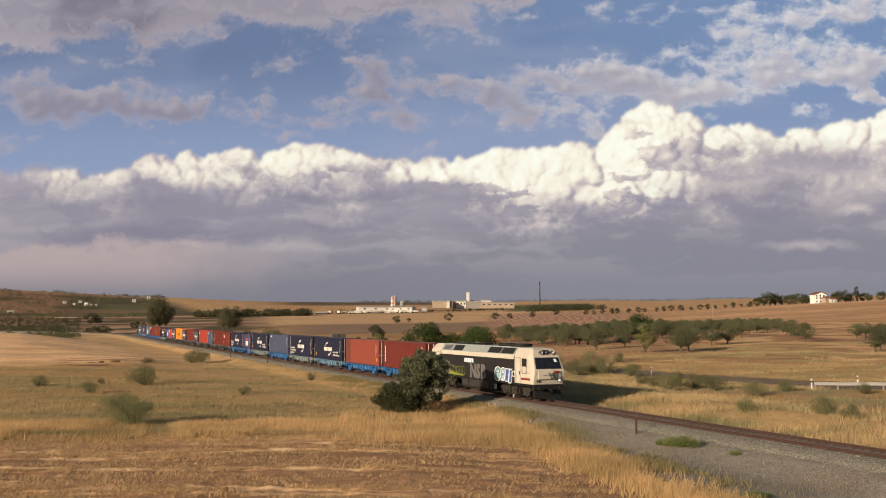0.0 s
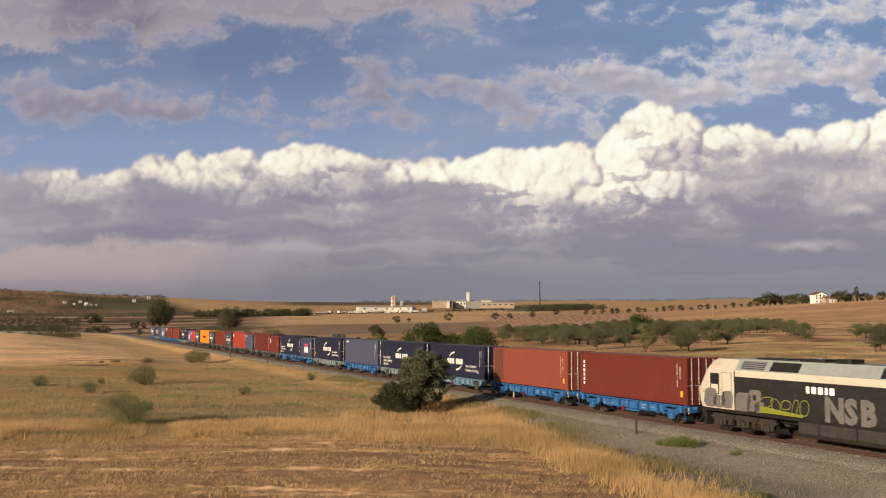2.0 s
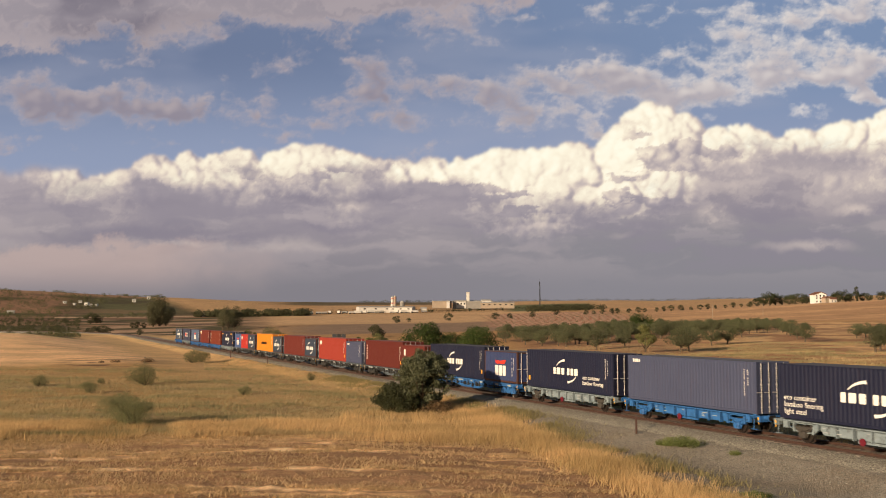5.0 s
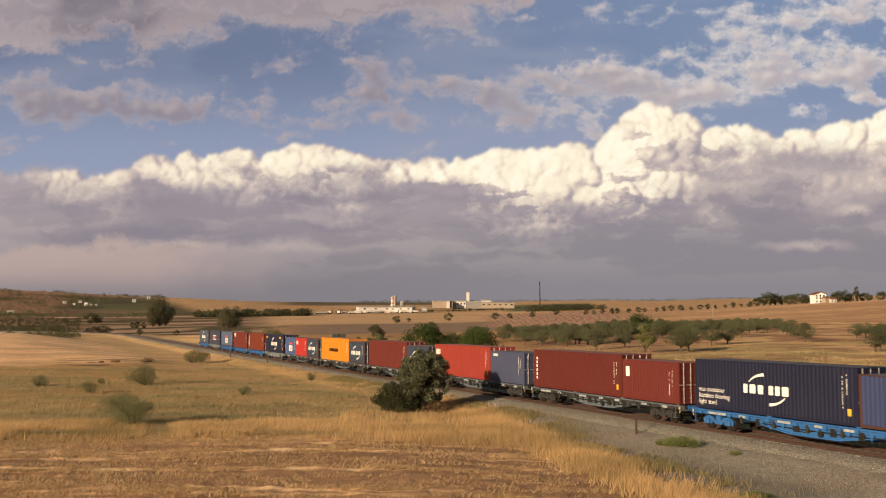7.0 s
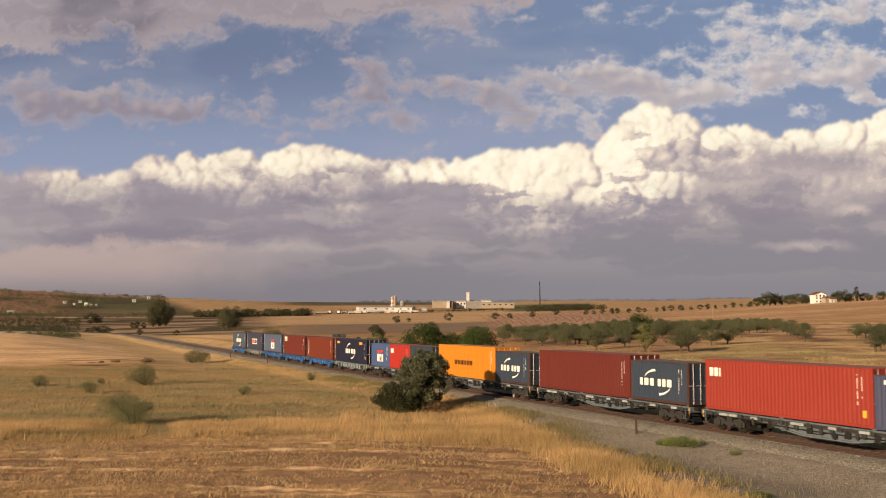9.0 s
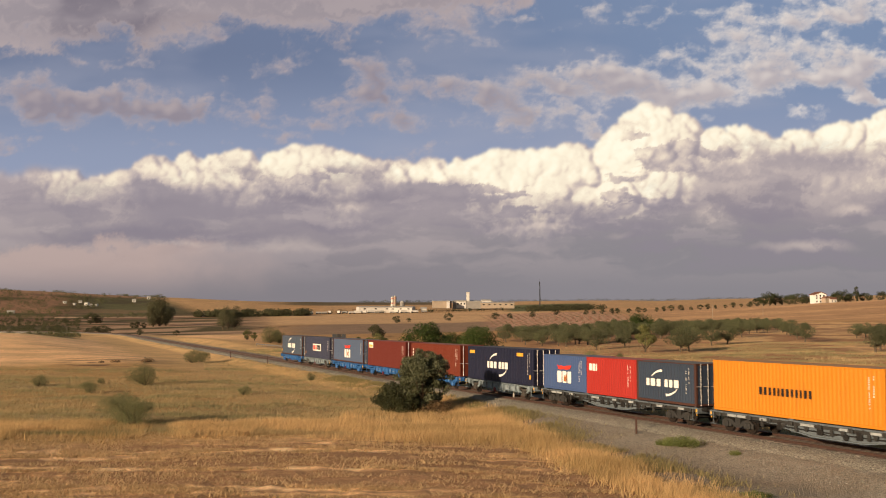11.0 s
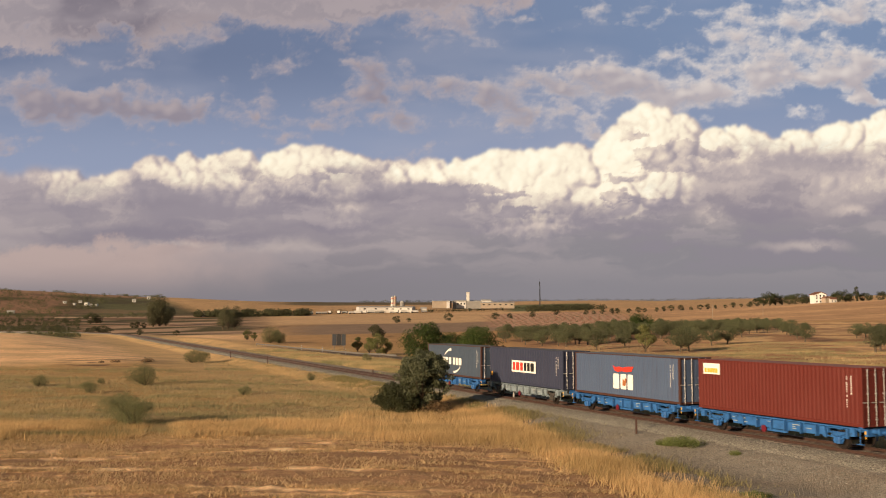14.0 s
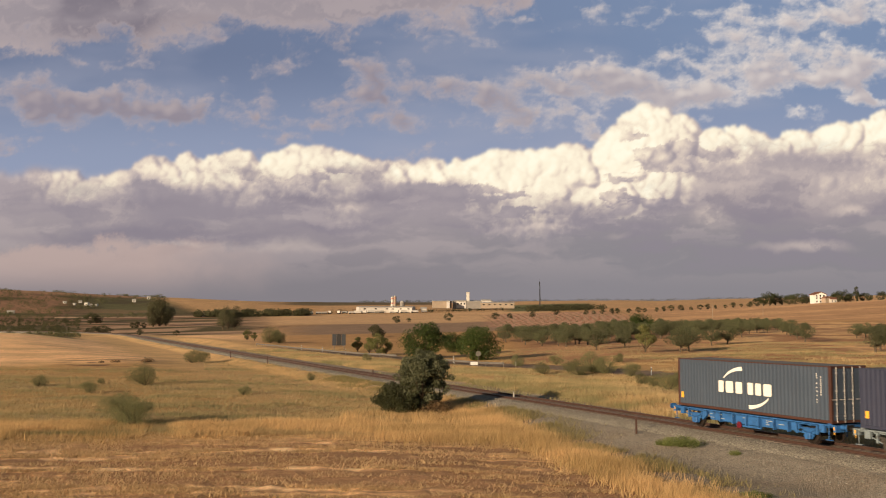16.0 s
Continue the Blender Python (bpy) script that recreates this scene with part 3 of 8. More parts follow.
# ---- land use ----
def ground_colour(x, y):
    """Colours of fields, stubble, verges and gravel; also how stony and how grassy the ground is."""
    d = np.hypot(x, y)
    b = 1692 * x / np.maximum(y, 1.0)
    n1, n2, n3 = fbm(x / 9, y / 9, 11), fbm(x / 2.2, y / 2.2, 13), fbm(x / 40, y / 40, 17)
    c = np.empty(x.shape + (3,))
    c[:] = (0.40, 0.255, 0.105)

    def lay(mask, colour):
        c[:] = c * (1 - mask[..., None]) + np.asarray(colour) * mask[..., None]
    # rough dry grass between the stubble and the line
    lay(ease(55, 62, d + 8 * n1 - 4) * ease(150, 130, d + 16 * n1), (0.39, 0.26, 0.105))
    lay(ease(0.46, 0.66, n1) * ease(60, 70, d) * ease(150, 120, d), (0.30, 0.235, 0.115))
    # stubble close by, with combine swaths across it
    near = ease(62, 57, d + 5 * n1 - 2.5)
    lay(near, (0.66, 0.44, 0.215))
    swath = fbm((x * 0.15 + 40) / 3, (y + 0.06 * x + 0.5 * fbm(x / 14, y / 14, 4)) / 0.8, 21, 4)
    lay(near * ease(0.50, 0.55, swath) * 0.95, (0.29, 0.175, 0.09))
    lay(near * ease(0.49, 0.42, swath) * 0.85, (0.84, 0.58, 0.31))
    lay(near * ease(0.52, 0.62, fbm(x / 3.4, y / 1.1, 23, 4)) * 0.6, (0.30, 0.18, 0.09))
    tussock = ease(-6, 3, x) * ease(0.5, 0.57, fbm(x / 1.7, y / 1.3, 24, 4))
    lay(near * tussock * 0.75, (0.28, 0.17, 0.09))
    # the far stubble slope on the left
    far_st = ease(150, 175, d + 22 * n1 - 11) * ease(-150, -330, b + 60 * n3)
    lay(far_st, (0.72, 0.48, 0.245))
    lines = fbm((x + 0.3 * y) / 30, (y - 0.2 * x) / 3.0, 29, 2)
    lay(far_st * ease(0.5, 0.72, lines) * 0.3, (0.33, 0.19, 0.085))
    ruts = ease(0.56, 0.62, fbm((x + 0.8 * y) / 7, (y - 0.3 * x) / 1.6, 31, 3)) * ease(138, 148, d) * ease(182, 170, d) * ease(-700, -640, b) * ease(-440, -480, b)
    lay(ruts * 0.95, (0.17, 0.10, 0.058))
    # pastures and ploughland beyond the line
    over = (d > 240) * 1.0
    lay(over * ease(-420, -260, b) * ease(240, 260, d) * 0.9, (0.36, 0.22, 0.095))
    grey = ease(395, 425, d + 14 * n3) * ease(640, 610, d) * ease(-330, -200, b + 80 * n3 - 40) * ease(430, 330, b - 0.2 * (d - 420))
    lay(grey * 0.85, (0.195, 0.145, 0.103))
    lay(ease(610, 640, d) * ease(960, 930, d) * ease(-480, -400, b) * ease(250, 160, b), (0.45, 0.305, 0.16))
    vine = ease(470, 500, d) * ease(860, 820, d) * ease(60, 110, b) * ease(400, 340, b + 0.25 * (d - 500))
    lay(vine, (0.29, 0.125, 0.066))
    rows = 0.5 + 0.5 * np.sin((x * 0.9 + y * 0.42) * 2 * np.pi / 9.0)
    lay(vine * ease(0.5, 0.8, rows) * 0.95, (0.52, 0.40, 0.28))
    tilled = ease(440, 470, d) * ease(1000, 900, d) * ease(300, 420, b + 0.2 * (d - 500))
    lay(tilled, (0.37, 0.23, 0.12))
    lay(tilled * ease(0.45, 0.62, fbm(x / 120, y / 14, 41, 3)), (0.46, 0.295, 0.15))
    grove = ease(150, 170, d + 10 * n1) * ease(450, 430, d) * ease(90, 170, b)
    lay(grove, (0.31, 0.178, 0.092))
    lay(grove * ease(0.46, 0.60, n1) * (0.28 + 0.72 * ease(400, 540, b)), (0.53, 0.355, 0.17))
    lay(grove * ease(0.54, 0.68, n2) * 0.45, (0.22, 0.15, 0.075))
    lay(ease(960, 990, d) * ease(-250, -200, b), (0.38, 0.25, 0.125))
    lay(ease(1280, 1330, d) * ease(-350, -230, b + 60 * n3) * ease(10, -30, b), (0.10, 0.082, 0.045))
    lay(ease(930, 960, d + 40 * n1) * ease(1260, 1200, d) * ease(100, 130, b) * ease(275, 245, b), (0.105, 0.115, 0.048))
    # scrub on the far hills to the left
    hill = ease(430, 470, d) * ease(-280, -380, b)
    lay(hill, (0.15, 0.09, 0.056))
    lay(hill * ease(930, 880, d) * ease(-680, -620, b), (0.34, 0.235, 0.145))
    lay(hill * ease(-430, -480, b) * ease(-690, -640, b) * ease(960, 1000, d), (0.068, 0.062, 0.032))
    lay(ease(330, 360, d + 30 * n1) * ease(900, 860, d) * ease(-610, -660, b), (0.12, 0.098, 0.05))
    lay(hill * ease(0.43, 0.52, fbm(x / 90, y / 45, 51, 4)), (0.075, 0.065, 0.03))
    lay(hill * ease(-630, -700, b + 40 * (n3 - 0.5)) * ease(985, 1020, d) * ease(0.36, 0.5, fbm(x / 60, y / 60, 53, 4)), (0.24, 0.145, 0.085))
    lay(hill * ease(-640, -600, b) * ease(-440, -500, b) * ease(1000, 1040, d) * ease(0.4, 0.55, fbm(x / 50, y / 60, 54, 4)), (0.092, 0.092, 0.042))
    lay(hill * ease(1380, 1450, d + 60 * n1) * ease(-480, -560, b), (0.27, 0.17, 0.095))
    lay(hill * ease(0.60, 0.68, fbm(x / 120, y / 30, 57, 3)) * ease(1300, 900, d), (0.22, 0.14, 0.08))
    lay(hill * ease(955, 965, d) * ease(985, 975, d) * ease(-700, -680, b), (0.42, 0.31, 0.2))
    lay(ease(1000, 1040, d) * ease(-490, -430, b + 0.3 * (d - 1200)) * ease(-210, -330, b + 60 * n3), (0.40, 0.265, 0.13))
    # verges and gravel along the line
    s, off, _ = chainage(np.clip(x, -260, 260), np.clip(y, -330, 520))
    close = (y < 470) & (y > -270)
    wide = gravel_edge(s) + 2.0 * (n2 - 0.5)
    verge = ease(24, 14, np.abs(off) + 8 * (n1 - 0.5)) * close * ease(60, 70, d + 20 * (off < 0))
    lay(verge * 0.8, (0.45, 0.31, 0.14))
    lay(close * ease(0.50, 0.66, n2) * np.where(off > 0, ease(wide + 3.5, wide + 1.5, off), ease(15, 9, -off)) * 0.7, (0.29, 0.225, 0.105))
    stony = close * np.where(off > 0, ease(wide + 0.8, wide - 0.8, off), ease(8.0, 6.2, -off + 1.9 * ease(15, 50, s) + 2 * (n2 - 0.5)))
    lay(stony, (0.25, 0.225, 0.18))
    lay(stony * ease(0.50, 0.62, n2) * ease(2.8, 4.0, np.abs(off)) * 0.5, (0.19, 0.14, 0.09))
    # the road
    r = np.abs(x - road_at(y)) * 0.85
    in_road = ease(3.9, 3.4, r) * (y > 70) * (y < 470)
    lay(in_road * ease(260, 200, d), (0.17, 0.132, 0.095))
    tone = (0.86 + 0.26 * n2 + 0.22 * n3 - 0.04) * 1.1
    return np.clip(c * tone[..., None] * np.array((1.08, 1.0, 0.98)), 0, 1), stony, near


def ground_material():
    m, k, b = material("dry_farmland")
    co = k.n("TexCoord").outputs["Object"]
    land_c = k.n("Attribute", attribute_name="land").outputs["Color"]
    stony = k.n("Attribute", attribute_name="stony").outputs["Fac"]
    fine, mid = k.noise(co, 9.0, 6, 0.7), k.noise(co, 1.3, 5, 0.65)
    straw = k.noise(k.vec("MULTIPLY", co, (3.0, 14.0, 3.0)), 2.2, 4, 0.7)
    far = k.noise(co, 0.09, 6, 0.65)
    c = k.mix(1.0, land_c, k.math("MULTIPLY_ADD", fine, 1.9, 0.05), "MULTIPLY")
    c = k.mix(1.0, c, k.math("MULTIPLY_ADD", mid, 0.8, 0.6), "MULTIPLY")
    c = k.mix(1.0, c, k.math("MULTIPLY_ADD", far, 0.7, 0.65), "MULTIPLY")
    c = k.mix(k.math("MULTIPLY", k.smooth(straw, 0.58, 0.75), 0.3), c, k.mix(1.0, c, (1.8, 1.7, 1.5), "MULTIPLY"))
    clod = k.smooth(k.noise(co, 3.2, 4, 0.65), 0.55, 0.7, 1.0, 0.75)
    c = k.mix(1.0, c, clod, "MULTIPLY")
    vor = k.n("TexVoronoi")
    k.put(co, vor.inputs["Vector"])
    vor.inputs["Scale"].default_value = 17.0
    grey = k.n("SeparateColor")
    k.put(vor.outputs["Color"], grey.inputs[0])
    stone = k.mix(grey.outputs[0], (0.10, 0.09, 0.072), (0.42, 0.38, 0.305))
    c = k.mix(k.math("MULTIPLY", stony, 0.75), c, k.mix(0.35, stone, c))
    k.put(c, b.inputs["Base Color"])
    b.inputs["Roughness"].default_value, b.inputs["Specular IOR Level"].default_value = 0.95, 0.1
    h = k.math("ADD", k.math("MULTIPLY", fine, 0.5), k.math("MULTIPLY", k.math("SUBTRACT", 1.0, vor.outputs["Distance"]), k.math("MULTIPLY", stony, 0.8)))
    k.put(k.bump(k.math("ADD", h, mid), 0.75, 0.12), b.inputs["Normal"])
    return m


def make_ground():
    """One sheet of land: rings of growing distance round the camera's bank, out to the horizon."""
    ang = np.radians(np.concatenate([np.arange(-180, -36, 6.0), np.arange(-36, 36, 0.125), np.arange(36, 180, 6.0)]))
    d = [0.01, 2.0, 6.0, 12.0, 18.0]
    while d[-1] < 4750:
        x = d[-1]
        d.append(x + (1.6 if x < 27 else min(max(x * x * 2.6 / 11000, 0.25), x * 0.0135) if x < 1600 else x * 0.12))
    d = np.array(d)
    D, A = np.meshgrid(d, ang, indexing="ij")
    x, y = D * np.sin(A) + 1.2 * ease(12, 2, D), D * np.cos(A) - 1.6 * ease(12, 2, D)
    z = land(x, y)
    rough = (fbm(x / 0.8, y / 0.8, 61, 3) - 0.5) * (0.16 + 0.03 * ease(64, 54, D)) * ease(110, 60, D)
    col, stony, near = ground_colour(x, y)
    z = z + rough * (1 - 0.6 * stony)
    n, k = D.shape
    i, j = np.meshgrid(np.arange(n - 1), np.arange(k), indexing="ij")
    jn = (j + 1) % k
    f = np.stack([i * k + j, i * k + jn, (i + 1) * k + jn, (i + 1) * k + j], -1).reshape(-1, 4)[:, ::-1]
    v = np.concatenate([np.stack([x, y, z], -1).reshape(-1, 3), [[0, 0, float(z[0].mean())]]])
    me = quick_mesh("ground", v, f, ground_material(), True)
    a = me.color_attributes.new("land", "FLOAT_COLOR", "POINT")
    rgba = np.ones((len(v), 4), np.float32)
    rgba[:-1, :3] = col.reshape(-1, 3)
    a.data.foreach_set("color", rgba.ravel())
    st = me.attributes.new("stony", "FLOAT", "POINT")
    st.data.foreach_set("value", np.append(stony.ravel(), 0).astype(np.float32))
    return tagged(new("ground", me), "dry stubble fields, gravel and rolling farmland", "ground", kind="structure")


make_ground()


# ---- the track ----
def sweep(name, outline, s0, s1, step, material_list, slots=None, side=0.0):
    """An outline (side, up), carried along the line."""
    s = np.arange(s0, s1 + step / 2, step)
    n = len(outline)
    v = np.stack([line(s, side + o[0], o[1]) for o in outline], 1).reshape(-1, 3)
    f = [(i * n + j, i * n + (j + 1) % n, (i + 1) * n + (j + 1) % n, (i + 1) * n + j) for i in range(len(s) - 1) for j in range(n)]
    g = Geo().add(v, f)
    g.m = [slots[i % n] if slots else 0 for i in range(len(f))]
    return mesh_of(name, g, material_list)


def make_track():
    track = thing("railway_track", "single rusty broad-gauge track on grey ballast", "railway track", kind="structure")
    bed = [(-1.9, -0.17), (1.95, -0.17), (2.5, -0.3), (3.6, -0.85), (3.6, -1.6), (-3.4, -1.6), (-3.4, -0.8), (-2.4, -0.28)]
    part("ballast_bed", sweep("ballast_bed", bed, -455, 415, 1.0, [M_BALLAST]), None, track, "crushed grey stone ballast")
    for side in (-0.87, 0.87):
        rusty = [(-0.24, -0.164), (0.22, -0.164), (0.22, -0.3), (-0.24, -0.3)]
        part("stained_ballast", sweep("stained_ballast", rusty, -455, 415, 1.0, [M_BEDRUST], None, side), None, track, "rust-stained stone along the rail")
    head = [(-0.036, -0.004), (-0.026, 0.0), (0.026, 0.0), (0.036, -0.004), (0.036, -0.04), (0.009, -0.055), (0.009, -0.135), (0.07, -0.15), (0.07, -0.16),
            (-0.07, -0.16), (-0.07, -0.15), (-0.009, -0.135), (-0.009, -0.055), (-0.036, -0.04)]
    slots = [1, 1, 1] + [0] * 11
    for side in (-0.87, 0.87):
        part("rail", sweep("rail", head, -455, 415, 1.0, [M_RAIL, M_RAILTOP], slots, side), None, track, "rusty steel rail with worn head")
    # sleepers: single pieces where the line passes the camera, the rest joined
    one = mesh_of("sleeper", Geo().prism([(-1.3, -0.36), (1.3, -0.36), (1.3, -0.15), (1.1, -0.13), (0.5, -0.15), (-0.5, -0.15), (-1.1, -0.13), (-1.3, -0.15)], -0.13, 0.13, "x"), M_SLEEPER)
    far = Geo()
    for s in np.arange(-300, 400, 0.6):
        x, y, z = line(float(s))
        m = pose(x, y, z, 0, 0, -math.degrees(heading(s)))
        if -25 < s < 90:
            ob = new("sleeper", one)
            ob.parent, ob.matrix_basis = track, m
        else:
            far.add([m @ p.co for p in one.vertices], [tuple(p.vertices) for p in one.polygons])
    tagged(part("sleepers", far, M_SLEEPER, track), kind="stuff")
    rng = np.random.default_rng(5)
    # loose stones along the shoulders, each an irregular lump
    n = 40000
    s = rng.uniform(5, 92, n)
    off = np.where(rng.random(n) < 0.8, rng.normal(2.9, 1.5, n), -rng.normal(2.6, 0.8, n))
    r = rng.uniform(0.02, 0.05, n)
    p = line(s, off)
    bedz = np.interp(np.abs(off), [0, 1.9, 2.45, 3.5], [-0.17, -0.17, -0.29, -0.8]) + p[:, 2]
    p[:, 2] = np.maximum(bedz, land(p[:, 0], p[:, 1]))
    base = np.array([(1, 0, 0), (-1, 0, 0), (0, 1, 0), (0, -1, 0), (0, 0, 1), (0, 0, -1.0)])
    v = p[:, None] + base[None] * r[:, None, None] * rng.uniform(0.6, 1.2, (n, 6, 1)) * np.array((1, 1, 0.75)) + rng.normal(0, 0.006, (n, 6, 3))
    tri = np.array([(0, 2, 4), (2, 1, 4), (1, 3, 4), (3, 0, 4)])
    f = (tri[None] + 6 * np.arange(n)[:, None, None]).reshape(-1, 3)
    ob = new("ballast_stones", quick_mesh("ballast_stones", v.reshape(-1, 3), f, M_STONES))
    tagged(ob, "loose grey ballast stones along the track", "gravel", kind="stuff")


def stones_material():
    m, k, b = material("loose_stone")
    r = k.n("NewGeometry").outputs["Random Per Island"]
    k.put(k.mix(r, (0.105, 0.094, 0.076), (0.27, 0.245, 0.20)), b.inputs["Base Color"])
    b.inputs["Roughness"].default_value = 0.95
    return m


M_STONES = stones_material()
make_track()


# ---- the train ----
# In a vehicle's own space x points forward, -y to the camera's side, z up from the rail head.
PAINTS = {
    "brick red": paint("brick_red_paint", (0.096, 0.016, 0.0112)), "orange red": paint("orange_red_paint", (0.168, 0.0384, 0.024), 0.3, 0.15), "rust red": paint("rust_red_paint", (0.112, 0.0208, 0.0096), 0.25, 0.25),
    "dark red": paint("dark_red_paint", (0.08, 0.0128, 0.0088)), "bright red": paint("bright_red_paint", (0.288, 0.0216, 0.016), 0.2, 0.15),
    "coral red": paint("coral_red_paint", (0.216, 0.028, 0.0176), 0.25, 0.2), "navy": paint("navy_paint", (0.0085, 0.0103, 0.0275), 0.25, 0.2),
    "faded blue": paint("faded_blue_paint", (0.08, 0.112, 0.216), 0.35, 0.35), "dull blue": paint("dull_blue_paint", (0.044, 0.0512, 0.092), 0.3, 0.3),
    "royal blue": paint("royal_blue_paint", (0.042, 0.072, 0.165), 0.25, 0.35), "deep blue": paint("deep_blue_paint", (0.026, 0.037, 0.095), 0.3, 0.4), "slate": paint("slate_grey_paint", (0.023, 0.034, 0.055), 0.35, 0.25), "faded slate": paint("faded_slate_paint", (0.041, 0.056, 0.08), 0.35, 0.2), "faded navy": paint("faded_navy_paint", (0.0256, 0.0296, 0.0528), 0.4, 0.2),
    "steel blue": paint("steel_blue_paint", (0.054, 0.077, 0.128), 0.35, 0.45), "yellow": paint("yellow_orange_paint", (0.48, 0.164, 0.0112), 0.15, 0.3)}
M_UNDER = plain("container_floor_steel", (0.05, 0.045, 0.045), 0.8)


def corrugated(length, height, depth=0.023, pitch=0.278):
    """A folded steel sheet in the xz plane, its folds upright, proud towards -y."""
    n = max(1, round(length / pitch))
    w = length / n
    xs, ys = [], []
    for i in range(n):
        for a, b in ((0.0, 0.0), (0.26, 0.0), (0.5, depth), (0.76, depth)):
            xs.append(-length / 2 + (i + a) * w), ys.append(b)
    xs.append(length / 2), ys.append(0.0)
    g = Geo()
    k = len(xs)
    g.add([(x, y, z) for z in (0, height) for x, y in zip(xs, ys)], [(i, i + 1, i + 1 + k, i + k) for i in range(k - 1)])
    return g


CACHE = {}


def cached(key, make):
    if key not in CACHE:
        CACHE[key] = make()
    return CACHE[key]


def blocks(parent, mat, label, x0, z0, widths, h, gap, y=-1.235):
    """A row of plain blocks in place of a name, each a part; a negative width is a wider gap."""
    x = x0
    for w in widths:
        if w > 0:
            # an upright slab with cut corners
            c, t = min(w, h) * 0.09, w * (0.86 if w > 0.2 else 1.0)
            g = Geo().prism([(x + c, z0), (x + t - c, z0), (x + t, z0 + c), (x + t, z0 + h - c), (x + t - c, z0 + h), (x + c, z0 + h), (x, z0 + h - c), (x, z0 + c)], y, y + 0.012)
            part("logo_block", g, mat, parent, label)
        x += abs(w) + (gap if w > 0 else 0)


def crescent(cx, cz, rx, rz, a0, a1, w, y=-1.235, n=12):
    g, v = Geo(), []
    for i in range(n + 1):
        a = radians(a0 + (a1 - a0) * i / n)
        t = w * (0.18 + 0.82 * (i / n))
        for r in (1 - t, 1 + t * 0.3):
            for yy in (y, y + 0.012):
                v.append((cx + rx * r * math.cos(a), yy, cz + rz * r * math.sin(a)))
    f = []
    for i in range(n):
        b = 4 * i
        f += [(b, b + 4, b + 6, b + 2), (b, b + 1, b + 5, b + 4), (b + 2, b + 6, b + 7, b + 3)]
    return g.add(v, f + [(0, 2, 3, 1), (4 * n, 4 * n + 1, 4 * n + 3, 4 * n + 2)])


def lettering(text, size, x, z, y=-1.238, bold=0.0):
    """Words in the built-in font as a thin mesh that faces the camera's side."""
    cu = bpy.data.curves.new("words", "FONT")
    cu.body, cu.size, cu.extrude, cu.resolution_u, cu.offset = text, size, 0.004, 2, bold
    ob = bpy.data.objects.new("words", cu)
    scene.collection.objects.link(ob)
    me = bpy.data.meshes.new_from_object(ob.evaluated_get(bpy.context.evaluated_depsgraph_get()))
    bpy.data.objects.remove(ob)
    me.transform(pose(x, y, z, 90))
    me.materials.clear()
    me.materials.append(M_CREAM)
    return me


def code_bars(seed, x, z_top, y=-1.236):
    """Small upright columns of identification marks, as plain bars."""
    r, g = random.Random(seed), Geo()
    for dx, n, h in ((0, 15, 0.07), (0.28, 9, 0.08)):
        z = z_top - r.uniform(0, 0.25)
        for _ in range(n):
            if r.random() < 0.85:
                g.box(x + dx, x + dx + 0.045, y, y + 0.01, z - h, z)
            z -= h + r.uniform(0.015, 0.05)
    return g


